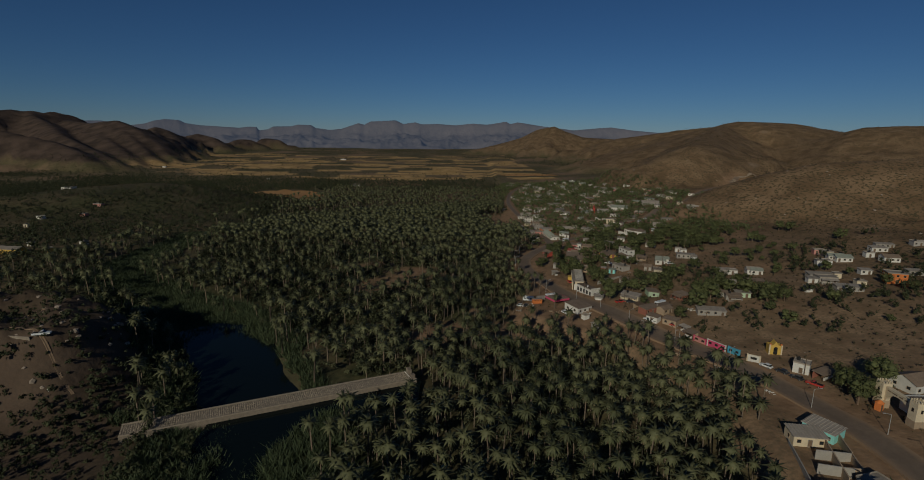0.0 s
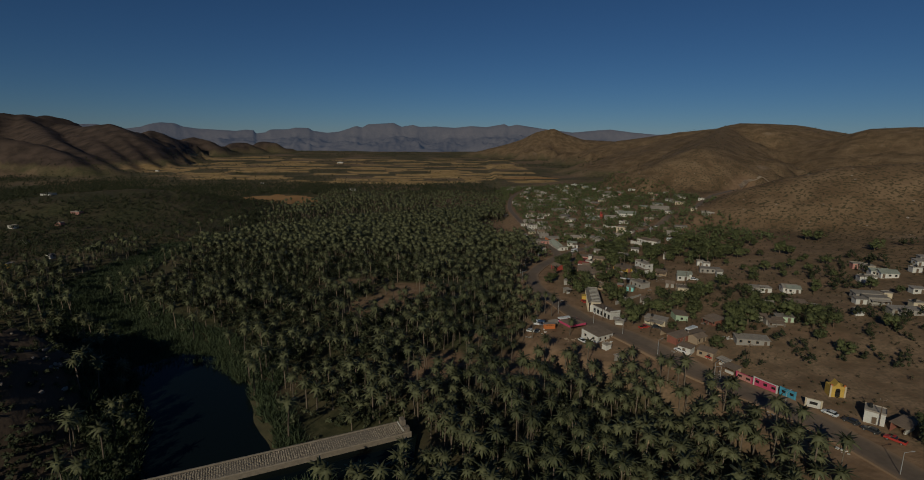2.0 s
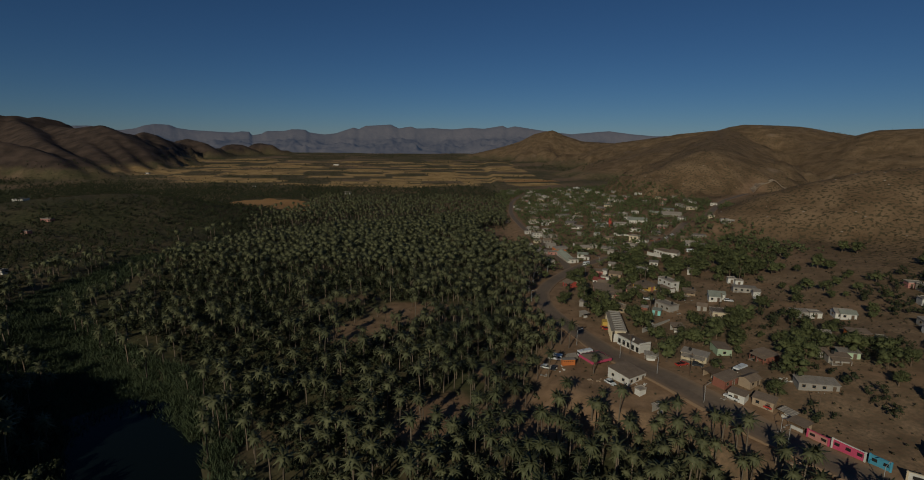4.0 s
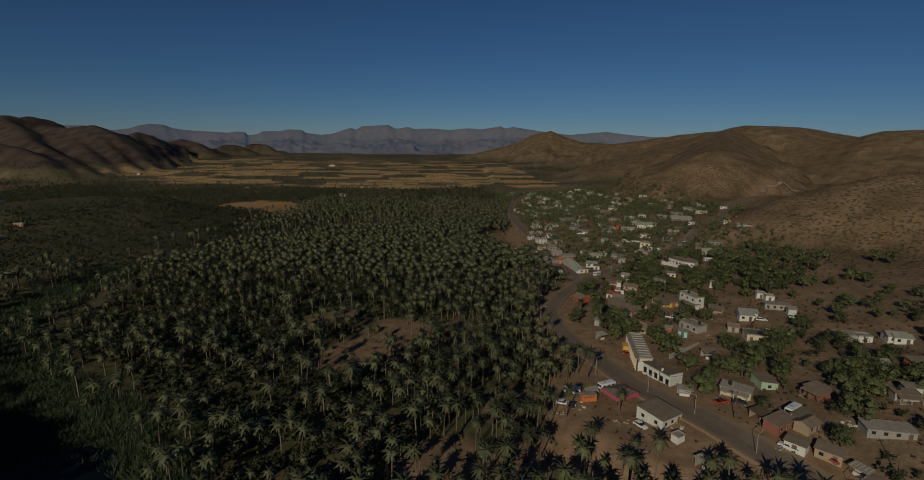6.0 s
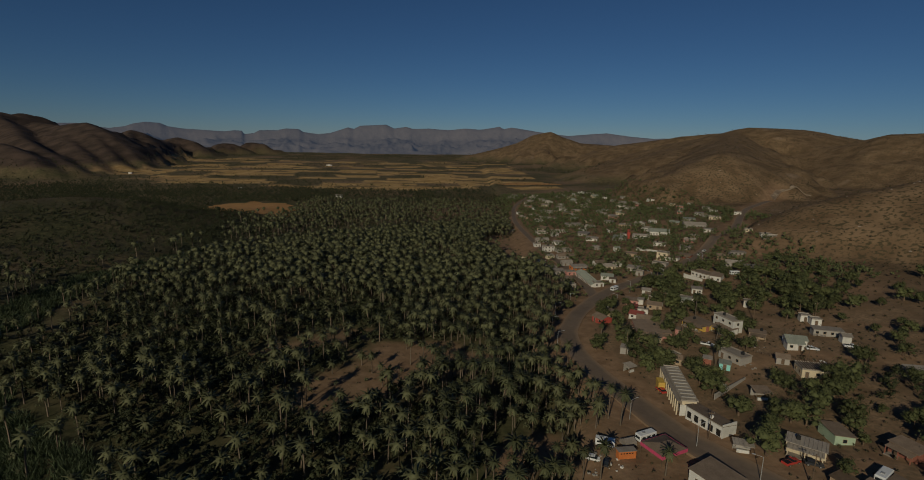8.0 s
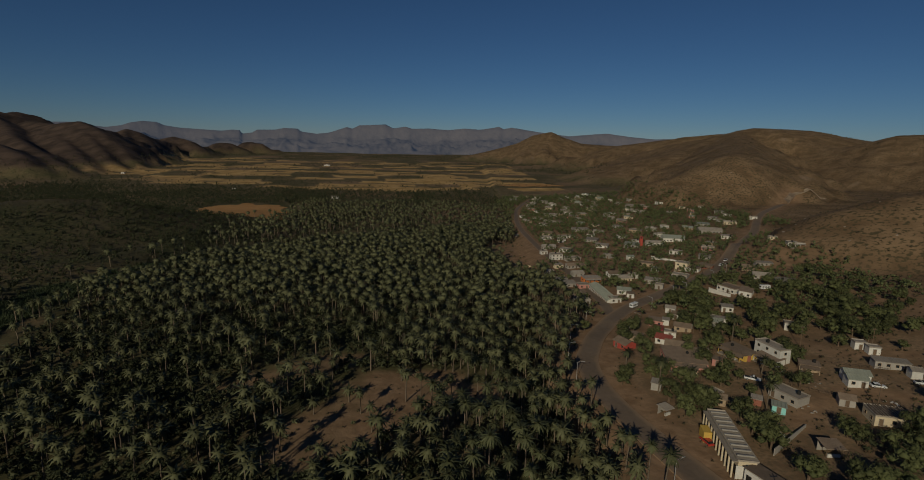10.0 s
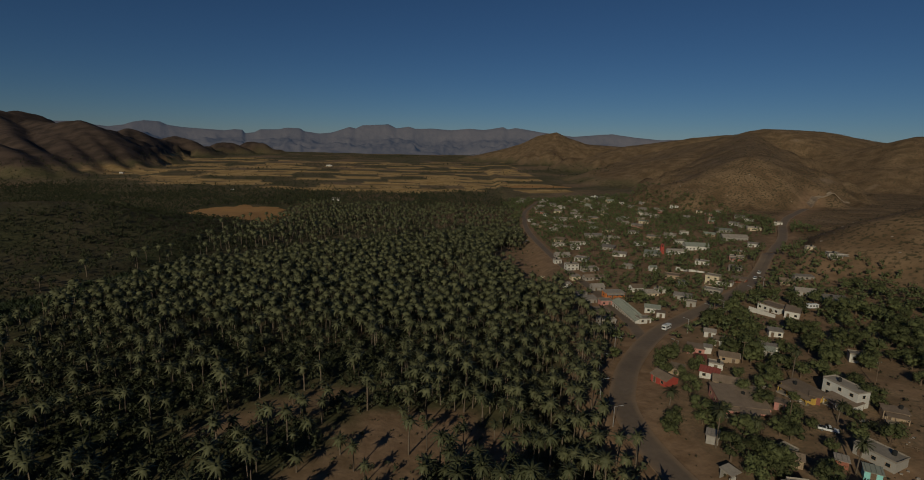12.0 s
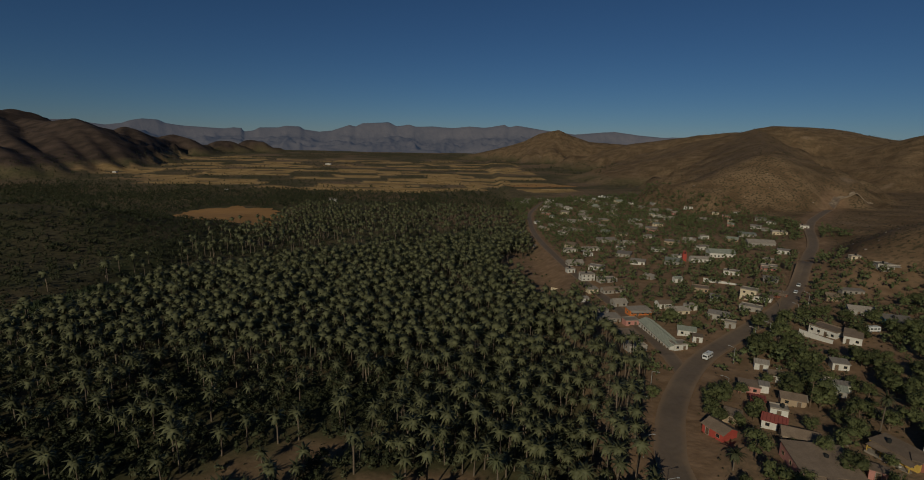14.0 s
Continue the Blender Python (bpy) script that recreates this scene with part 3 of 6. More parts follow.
# ---- pool and dam ----
def pool(name, pts, z, label):
    bm = bmesh.new()
    bm.faces.new([bm.verts.new((x, y, z)) for x, y in pts])
    bmesh.ops.triangulate(bm, faces=bm.faces[:])
    me = bpy.data.meshes.new(name)
    bm.to_mesh(me)
    bm.free()
    me.materials.append(M["water"])
    return tagged(new(name, me), label, "water", kind="structure")


POOL = [(-122, 210), (-119, 224), (-105, 226), (-94, 221), (-78, 206), (-63, 182), (-55, 170), (-52, 161), (-86, 148), (-92, 160), (-100, 180)]
STREAM = [(-77, 150), (-60, 153), (-38, 167), (-17, 174), (-16, 161), (-34, 156), (-46, 150), (-50, 132), (-64, 135)]


def inside(x, y, ring):
    x, y = np.asarray(x, float), np.asarray(y, float)
    hit = np.zeros(np.broadcast(x, y).shape, bool)
    for k in range(len(ring)):
        (ax, ay), (bx, by) = ring[k], ring[k - 1]
        if ay != by:
            hit ^= ((ay > y) != (by > y)) & (x < (bx - ax) * (y - ay) / (by - ay) + ax)
    return hit


pool("water", [(-50, 160), (-94, 144), (-112, 160), (-128, 200), (-131, 222), (-118, 236), (-100, 234), (-75, 222), (-45, 180)][::-1], -11.0, "still dark pool held back by the dam")
pool("water", [(-14, 173), (-77, 145), (-76, 128), (-60, 40), (-48, -118), (-24, -118), (-34, 40), (-44, 125), (-44, 146), (-14, 160)], -7.7, "dark stream below the dam")


# ---- palms and trees ----
def palm_crown(rng, fronds, rows, reach, droop=1.0, wide=0.11, low=-52):
    """Verts, triangles and normals of a crown round the origin: arching fronds, each a folded feather that tapers to its tip."""
    V, T, N = [], [], []
    for k in range(fronds):
        az = k * 2.39996 + rng.uniform(-0.3, 0.3)
        age = (k + rng.uniform(0, 1)) / fronds
        rise = math.radians(84 - (84 - low) * age ** 0.85)
        L = reach * rng.uniform(0.82, 1.12) * (0.8 + 0.2 * math.sin(math.pi * min(1, age + 0.25)))
        out = np.array([math.cos(az), math.sin(az), 0.0])
        side = np.array([-math.sin(az), math.cos(az), 0.0])
        p, n0 = np.zeros(3), len(V)
        bend = droop * rng.uniform(0.8, 1.2)
        for i in range(rows + 1):
            q = i / rows
            a = rise - bend * (0.1 + 1.35 * q)
            along = out * math.cos(a) + np.array([0, 0, math.sin(a)])
            up = np.array([0, 0, math.cos(a)]) - out * math.sin(a)
            w = L * wide * (0.35 + 0.65 * math.sin(math.pi * min(1.0, 0.12 + 0.8 * q))) * (1 - 0.75 * max(0.0, q - 0.55) / 0.45) * rng.uniform(0.85, 1.15)
            fold = up * w * (0.35 - 0.75 * q)
            V += [p - side * w + fold, p.copy(), p + side * w + fold]
            for sg in (-1, 0, 1):
                N.append(up * 0.75 + side * sg * 0.35 + out * 0.25 + np.array([0, 0, 0.25]))
            if i:
                b = n0 + 3 * (i - 1)
                T += [(b, b + 4, b + 1), (b, b + 3, b + 4), (b + 1, b + 5, b + 2), (b + 1, b + 4, b + 5)]
            p = p + along * L / rows
    return np.array(V), np.array(T), np.array(N)


def trunk_tube(h, r, lean, sides=6, rows=4, flare=1.25):
    V, T = [], []
    for j in range(rows + 1):
        s = j / rows
        c = np.array([lean[0] * s * s, lean[1] * s * s, h * s])
        rad = r * (flare if j == 0 else 1.0 - 0.3 * s)
        for i in range(sides):
            a = 2 * math.pi * i / sides
            V.append(c + np.array([rad * math.cos(a), rad * math.sin(a), 0]))
    for j in range(rows):
        for i in range(sides):
            a, b = j * sides + i, j * sides + (i + 1) % sides
            T += [(a, b, b + sides), (a, b + sides, a + sides)]
    return np.array(V), np.array(T)


def palm_parts(seed, fronds, rows, h, reach, skirt, sides=6, wide=0.11, heart=0.0):
    rng = random.Random(seed)
    lean = (rng.uniform(-1, 1) * 0.08 * h, rng.uniform(-1, 1) * 0.08 * h)
    tv, tt = trunk_tube(h, 0.24, lean, sides, 4 if sides > 4 else 2)
    cv, ct, cn = palm_crown(rng, fronds, rows, reach, 0.95, wide)
    head = np.array([lean[0], lean[1], h])
    away_from = cv / (np.linalg.norm(cv, axis=1, keepdims=True) + 1e-6)
    cn = cn / np.linalg.norm(cn, axis=1, keepdims=True) + 0.55 * away_from
    if heart:
        # the thick of the crown, where the leaf bases crowd together
        k = 6
        hv = [(0, 0, 0.8 * heart)] + [(heart * math.cos(6.283 * i / k), heart * math.sin(6.283 * i / k), 0.2 * heart * rng.uniform(0.4, 1.2)) for i in range(k)] + [(0, 0, -0.6 * heart)]
        hv = np.array(hv) * np.array([[rng.uniform(0.85, 1.15)] for _ in hv])
        ht = [(0, 1 + i, 1 + (i + 1) % k) for i in range(k)] + [(k + 1, 1 + (i + 1) % k, 1 + i) for i in range(k)]
        ct = np.vstack([ct, np.array(ht) + len(cv)])
        cv = np.vstack([cv, hv])
        cn = np.vstack([cn, hv / np.linalg.norm(hv, axis=1, keepdims=True)])
    cv = cv + head
    if skirt:
        sv, st, sn = palm_crown(rng, skirt, max(2, rows - 2), reach * 0.66, 0.5, 0.13, -75)
        sv[:, 2] = -np.abs(sv[:, 2]) * 1.2 - 0.3
        sv[:, :2] *= 0.6
        sn = sv + np.array([0, 0, 1.5])
        sv = sv + head
    else:
        sv, st, sn = np.zeros((0, 3)), np.zeros((0, 3), int), np.zeros((0, 3))
    tn = tv - np.array([0, 0, 1]) * tv[:, 2:]
    unit = [n / (np.linalg.norm(n, axis=1, keepdims=True) + 1e-9) for n in (tn, cn, sn)]
    return (tv, tt, unit[0]), (cv, ct, unit[1]), (sv, st, unit[2])


def scatter(x0, x1, y0, y1, gap, seed):
    """A loosened grid of places."""
    rng = np.random.RandomState(seed)
    xs, ys = np.meshgrid(np.arange(x0, x1, gap), np.arange(y0, y1, gap))
    xs, ys = xs + rng.uniform(-0.48, 0.48, xs.shape) * gap, ys + rng.uniform(-0.48, 0.48, ys.shape) * gap
    return xs.ravel(), ys.ravel(), rng


def joined(name, models, xs, ys, sizes, turns, which, mats, label, category, sink=0.1, parts=None):
    """One mesh of many plants: each model is (verts, tris, material numbers)."""
    AV, AT, AM, n = [], [], [], 0
    zs = height(xs, ys) - sink
    AN = []
    for k, (v, t, m, *nn) in enumerate(models):
        sel = np.nonzero(which == k)[0]
        if not len(sel):
            continue
        c, s = np.cos(turns[sel])[:, None], np.sin(turns[sel])[:, None]
        sz = sizes[sel][:, None]
        px = (v[None, :, 0] * c - v[None, :, 1] * s) * sz + xs[sel][:, None]
        py = (v[None, :, 0] * s + v[None, :, 1] * c) * sz + ys[sel][:, None]
        pz = v[None, :, 2] * sz + zs[sel][:, None]
        AV.append(np.stack([px, py, pz], -1).reshape(-1, 3))
        AT.append((t[None] + (np.arange(len(sel)) * len(v))[:, None, None] + n).reshape(-1, 3))
        AM.append(np.tile(m, len(sel)))
        if nn:
            u = nn[0]
            AN.append(np.stack([u[None, :, 0] * c - u[None, :, 1] * s, u[None, :, 0] * s + u[None, :, 1] * c, u[None, :, 2] + 0 * c], -1).reshape(-1, 3))
        n += len(sel) * len(v)
    ob = new(name, trimesh(name, np.vstack(AV), np.vstack(AT), mats, np.concatenate(AM), normals=np.vstack(AN) if AN else None))
    return tagged(ob, label, category, kind="stuff")


def whole(pp, mats=(0, 1, 2)):
    """Palm parts as one model."""
    V, T, m, N, n = [], [], [], [], 0
    for (v, t, u), k in zip(pp, mats):
        if len(v):
            V.append(v)
            T.append(t + n)
            m.append(np.full(len(t), k))
            N.append(u)
            n += len(v)
    return np.vstack(V), np.vstack(T), np.concatenate(m), np.vstack(N)


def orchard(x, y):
    """Where dark fruit trees take over from the palms, standing in for shade too."""
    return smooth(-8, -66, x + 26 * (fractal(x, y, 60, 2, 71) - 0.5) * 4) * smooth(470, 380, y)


def grove_edge(y):
    """Where the palms end towards the town."""
    return np.where(y < 345, bank(y) + 6.5 * smooth(222, 196, y), np.interp(y, [345, 358, 382, 403, 420, 440, 480, 510, 530, 640, 665, 760], [36, 43, 51, 56, 55, 53, 50, 44, 34, 33, 52, 64]))


def grove(x, y):
    """How thickly the palms stand, 0 to 1."""
    d, _ = away(x, y, RIVER)
    rx = np.interp(y, [0, 110, 150, 185, 222, 278, 310, 380, 440, 546, 582, 634, 705], [-40, -55, -68, -66, -92, -164, -206, -216, -224, -210, -195, -142, -55])
    k = smooth(0, 10, x - rx) * smooth(2, -5, x - grove_edge(y)) * smooth(np.where(y < 240, 15, 7), np.where(y < 240, 26, 13), d) * (y < 735)
    near_dam, _ = away(x, y, [(-20, 166), (-45, 155), (-78, 140)])
    k = k * smooth(10, 19, near_dam) * smooth(4, 8, away(x, y, ROAD)[0])
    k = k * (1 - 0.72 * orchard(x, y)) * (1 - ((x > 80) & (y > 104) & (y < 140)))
    return k * (1 - 0.78 * cleared(x, y)) * (0.72 + 0.5 * smooth(0.3, 0.5, fractal(x, y, 42, 2, 12)))


px, py, rng = scatter(-250, 100, 0, 740, 4.5, 11)
keep = rng.uniform(0, 1, px.shape) < grove(px, py) * 0.95
# loose palms on the open ground, on the far bank and in the town
qx, qy, rng2 = scatter(-260, 60, 60, 420, 7.0, 12)
dq, _ = away(qx, qy, RIVER)
keep2 = (rng2.uniform(0, 1, qx.shape) < 0.75) * (dq > np.where(qy < 240, 17, 9)) * (dq < np.where(qy < 240, 32, 60)) * (qx < np.interp(qy, [0, 150, 222, 310, 420], [-70, -92, -120, -215, -225])) * (qx > -330)
px, py = np.concatenate([px[keep], qx[keep2 > 0]]), np.concatenate([py[keep], qy[keep2 > 0]])
near, _ = away(px, py, [(30, 120), (-5, 330)])
order = np.argsort(near)
px, py = px[order], py[order]
NEAR = 300
size = 0.7 + 0.42 * np.random.RandomState(5).uniform(0, 1, px.shape)
spin = np.random.RandomState(6).uniform(0, 6.28, px.shape)

models = []
for k in range(6):
    pp = palm_parts(40 + k, 50, 4, (9.0, 11.0, 6.5, 10.0, 12.0, 4.5)[k], (3.2, 3.4, 3.0, 3.3, 3.1, 3.0)[k], 14, 6, 0.09, 0.8)
    tm = trimesh("trunk", *pp[0][:2], [M["bark"]], smooth_faces=True)
    cm = trimesh("crown", *pp[1][:2], [M["frond"]], normals=pp[1][2])
    sm = trimesh("dry_fronds", *pp[2][:2], [M["dry"]])
    models.append((tm, cm, sm))
for k in range(NEAR):
    g = thing("palm_tree", px[k], py[k], level(px[k], py[k]) - 0.1, math.degrees(spin[k]), "tall date palm with grey-green arching fronds and dry skirt", "palm tree", "palms of the grove")
    s = float(size[k])
    tm, cm, sm = models[(k * 7) % 6]
    for nm, me in (("trunk", tm), ("crown", cm), ("dry_fronds", sm)):
        o = new(nm, me)
        o.parent, o.scale = g, (s, s, s)

lean_models = [whole(palm_parts(70 + k, 31, 2, (8.5, 10, 11, 5.0, 7.0)[k], 3.4, 5, 4, 0.115, 1.6)) for k in range(5)]
thin_models = [whole(palm_parts(90 + k, 18, 2, (9, 10, 11, 8)[k], 3.5, 0, 4, 0.15, 2.2)) for k in range(4)]
rest = np.arange(NEAR, len(px))
nearer = rest[py[rest] < 420]
farther = rest[py[rest] >= 420]
joined("palm_grove", lean_models, px[nearer], py[nearer], size[nearer], spin[nearer], nearer % 5, [M["bark"], M["grove"], M["dry"]], "dense grove of grey-green date palms", "palm grove")
joined("palm_grove", thin_models, px[farther], py[farther], size[farther], spin[farther], farther % 4, [M["bark"], M["grove"], M["dry"]], "dense grove of grey-green date palms further up the valley", "palm grove")


def leaf_clump(seed, leaves, w, h, lumps, leaf, base=0.25):
    """A crown of loose leaves gathered in uneven lumps."""
    r = np.random.RandomState(seed)
    ctr = np.column_stack([r.uniform(-0.6, 0.6, lumps) * w, r.uniform(-0.6, 0.6, lumps) * w, h * (base + (0.9 - base) * r.uniform(0.15, 0.9, lumps))])
    rad = r.uniform(0.3, 0.56, lumps) * w
    pick = r.randint(0, lumps, leaves)
    d = r.normal(size=(leaves, 3))
    d /= np.linalg.norm(d, axis=1, keepdims=True)
    d[:, 2] = np.where(d[:, 2] < -0.35, -d[:, 2], d[:, 2])
    p = ctr[pick] + d * rad[pick][:, None] * r.uniform(0.75, 1.05, (leaves, 1))
    a, b = r.normal(size=(leaves, 3)), r.normal(size=(leaves, 3))
    a -= d * (a * d).sum(1, keepdims=True) * 0.9
    b -= d * (b * d).sum(1, keepdims=True) * 0.9
    a = a / np.linalg.norm(a, axis=1, keepdims=True) * leaf * r.uniform(0.6, 1.3, (leaves, 1))
    b = b / np.linalg.norm(b, axis=1, keepdims=True) * leaf * r.uniform(0.6, 1.3, (leaves, 1))
    flip = np.where((np.cross(a * 1.1 + b * 0.2, b + a * 0.5) * d).sum(1, keepdims=True) < 0, -1.0, 1.0)
    V = np.stack([p - a * 0.5, p + a * (0.05 + 0.55 * flip) + b * (0.6 - 0.4 * flip), p + a * (0.3 - 0.3 * flip) + b * (0.6 + 0.4 * flip)], 1).reshape(-1, 3)
    # the leaves of a lump are turned outwards, so that it catches light as a rounded mass
    mid = p - np.array([0, 0, h * 0.45])
    out = d * 0.8 + mid / np.linalg.norm(mid, axis=1, keepdims=True) * 0.5 + r.normal(size=(leaves, 3)) * 0.42
    out /= np.linalg.norm(out, axis=1, keepdims=True)
    # dense dark-green heart of each lump behind its leaves
    heart = np.array([(0, 0, 1), (1, 0, 0.1), (0, 1, -0.1), (-1, 0, 0), (0, -1, 0.1), (0, 0, -0.8)], float)
    hv = np.vstack([ctr[i] + heart * r.uniform(0.8, 1.0, (6, 1)) * rad[i] * 0.66 for i in range(lumps)])
    hf = np.array([(0, 1, 2), (0, 2, 3), (0, 3, 4), (0, 4, 1), (5, 2, 1), (5, 3, 2), (5, 4, 3), (5, 1, 4)])
    ht = np.vstack([hf + 6 * i for i in range(lumps)]) + 3 * leaves
    hn = np.tile(heart / np.linalg.norm(heart, axis=1, keepdims=True), (lumps, 1))
    return np.vstack([V, hv]), np.vstack([np.arange(leaves * 3).reshape(-1, 3), ht]), np.vstack([np.repeat(out, 3, 0), hn])


def tree_model(seed, leaves, w, h, lumps, leaf, sides=5):
    r = random.Random(seed)
    tv, tt = trunk_tube(h * 0.55, 0.07 * w, (r.uniform(-0.3, 0.3), r.uniform(-0.3, 0.3)), sides, 2)
    V, T, n = [tv], [tt], len(tv)
    for k in range(4):
        a = k * 1.6 + r.uniform(0, 0.8)
        lv, lt = trunk_tube(w * 0.55, 0.035 * w, (0, 0), 4, 1, 1.0)
        m = np.array((Euler((radians(r.uniform(35, 60)), 0, a)).to_matrix()))
        V.append(lv @ m.T + np.array([0, 0, h * 0.4]))
        T.append(lt + n)
        n += len(lv)
    return (np.vstack(V), np.vstack(T)), leaf_clump(seed, leaves, w, h, lumps, leaf)


tree_models = []
for k in range(6):
    wood, leaf = tree_model(200 + k, 850, 2.9 + 0.25 * k, 6.0 + 0.6 * (k % 3), 20, 0.44)
    tree_models.append((trimesh("trunk", *wood, [M["wood"]]), trimesh("crown", leaf[0], leaf[1], [M["treecrown"]], normals=leaf[2])))


def tree(x, y, s=1.0, k=0):
    g = thing("tree", x, y, level(x, y) - 0.1, (k * 77) % 360, "dark green spreading mesquite tree with a rounded crown", "tree", "trees of the town")
    for nm, me in zip(("trunk", "crown"), tree_models[k % 6]):
        o = new(nm, me)
        o.parent, o.scale = g, (s, s, s * 0.95)


bush_models = []
for k in range(5):
    v, t, u = leaf_clump(300 + k, 24, 1.0, 1.2, 3, 0.45, 0.08)
    bush_models.append((v, t, np.zeros(len(t), int), u))
scrub_models = []
for k in range(6):
    v, t, u = leaf_clump(310 + k, 16, 0.9, 1.0, 1, 0.42, 0.05)
    scrub_models.append((v, t, np.zeros(len(t), int), u))
mid_models = []
for k in range(5):
    v, t, u = leaf_clump(320 + k, 64, 2.6, 5.2, 5, 0.8, 0.12)
    mid_models.append((v, t, np.zeros(len(t), int), u))
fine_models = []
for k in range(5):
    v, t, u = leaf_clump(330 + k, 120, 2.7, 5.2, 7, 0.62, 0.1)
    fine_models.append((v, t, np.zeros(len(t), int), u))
lite_models = []
for k in range(6):
    v, t, u = leaf_clump(350 + k, 36, 2.7, 5.4, 4, 0.95, 0.08)
    lite_models.append((v, t, np.zeros(len(t), int), u))
far_models = []
for k in range(4):
    v, t, u = leaf_clump(340 + k, 12, 2.9, 4.0, 2, 1.2, 0.05)
    far_models.append((v, t, np.zeros(len(t), int), u))


# ---- woods, scrub and reeds ----
def stand(name, models, xs, ys, lo, hi, mat, label, category, seed, sink=0.1):
    r = np.random.RandomState(seed)
    return joined(name, models, xs, ys, r.uniform(lo, hi, xs.shape), r.uniform(0, 6.28, xs.shape), np.arange(len(xs)) % len(models), [mat], label, category, sink)


def in_field(x, y):
    return ((np.abs(x + 305) < 66) & (np.abs(y - 880) < 108)) | ((np.abs(x - 185) < 78) & (np.abs(y - 1425) < 46)) | (parcels(x, y) > 0.3)


def woods(x, y):
    """How thickly trees stand on the valley floor across and above the grove, 0 to 1."""
    clear = smooth(0.40, 0.56, fractal(x, y, 90, 3, 15))
    hill = smooth(0.15, 0.5, mound(x, y, -440, 640, 190, 170))
    k = (0.55 + 0.45 * clear) * smooth(1420, 1080, y + 300 * (fractal(x, y, 160, 2, 16) - 0.5)) * (1 - 0.15 * hill)
    k = k * np.where(x < -330 - 0.35 * (y - 300), 0.5 + 0.5 * clear, 1.0)
    return k * (x < bank(y) - 6) * (x > -420 - 0.8 * (y - 300)) * (away(x, y, RIVER)[0] > 7)


sx, sy, rng = scatter(-1150, 330, 330, 1400, 6.6, 21)
ok = (sy > 735) | (sx < np.interp(sy, [300, 440, 546, 582, 634, 735], [-228, -240, -226, -212, -155, -30]))
ok &= (rng.uniform(0, 1, sx.shape) < woods(sx, sy)) & ~in_field(sx, sy) & (height(sx, sy) < 6)
palmy = ok & (rng.uniform(0, 1, sx.shape) < 0.55 * smooth(-250, -190, sx + 0.12 * np.abs(sy - 600))) & (sy < 1000)
ok &= ~palmy
joined("palm_grove", thin_models, sx[palmy], sy[palmy], rng.uniform(0.75, 1.2, palmy.sum()), rng.uniform(0, 6.28, palmy.sum()), np.arange(palmy.sum()) % 4, [M["bark"], M["grove"], M["dry"]], "grey-green palms among the woods across the river", "palm grove")
deepwood = sy > 860
stand("woodland", lite_models, sx[ok & ~deepwood], sy[ok & ~deepwood], 0.7, 1.45, M["leaf"], "thick olive-green woodland on the valley floor", "woodland", 1)
stand("woodland", far_models, sx[ok & deepwood], sy[ok & deepwood], 0.8, 1.7, M["leaf"], "olive-green woodland reaching up to dry fields", "woodland", 61)

sx, sy, rng = scatter(-330, -40, -20, 340, 5.4, 22)
dr, _ = away(sx, sy, RIVER)
left = sx < np.interp(sy, [0, 110, 150, 185, 222, 278, 310, 400], [-50, -66, -80, -100, -125, -185, -222, -230])
ok = left & (dr > 13) & (rng.uniform(0, 1, sx.shape) < np.where(mound(sx, sy, -172, 180, 50, 36) > 0.35, np.where(sy < 168, 0.5, 0.2), 0.6 + 0.38 * smooth(0.40, 0.55, fractal(sx, sy, 45, 3, 17)))) 
stand("riverside_trees", mid_models, sx[ok], sy[ok], 0.45, 1.15, M["leaf"], "dark riverside trees and thicket beside the pool", "trees", 2)

# undergrowth beneath the palms
sx, sy, rng = scatter(-200, 60, 60, 700, 6.5, 23)
ok = (rng.uniform(0, 1, sx.shape) < np.where(cleared(sx, sy) > 0.05, 0.6 - 0.25 * cleared(sx, sy), 0.85 * grove(sx, sy))) & (sx < bank(sy) - 4)
stand("undergrowth", bush_models, sx[ok], sy[ok], 0.9, 2.2, M["under"], "low green undergrowth between the palm trunks", "undergrowth", 3)

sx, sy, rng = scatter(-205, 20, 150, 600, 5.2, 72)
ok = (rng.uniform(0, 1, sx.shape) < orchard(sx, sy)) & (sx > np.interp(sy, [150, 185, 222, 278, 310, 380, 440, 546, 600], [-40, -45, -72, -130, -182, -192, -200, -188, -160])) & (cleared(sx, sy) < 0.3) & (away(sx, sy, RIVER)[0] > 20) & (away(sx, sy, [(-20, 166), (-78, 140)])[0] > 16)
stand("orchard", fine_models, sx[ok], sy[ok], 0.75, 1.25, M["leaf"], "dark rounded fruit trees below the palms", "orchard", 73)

# broad-leaved trees in the gaps of the grove
sx, sy, rng = scatter(-215, 95, 60, 720, 6.4, 74)
ok = (rng.uniform(0, 1, sx.shape) < 0.8 * grove(sx, sy)) & (cleared(sx, sy) < 0.3)
stand("grove_trees", lite_models, sx[ok], sy[ok], 0.7, 1.3, M["under"], "dark round trees filling gaps between the palms", "trees", 75)

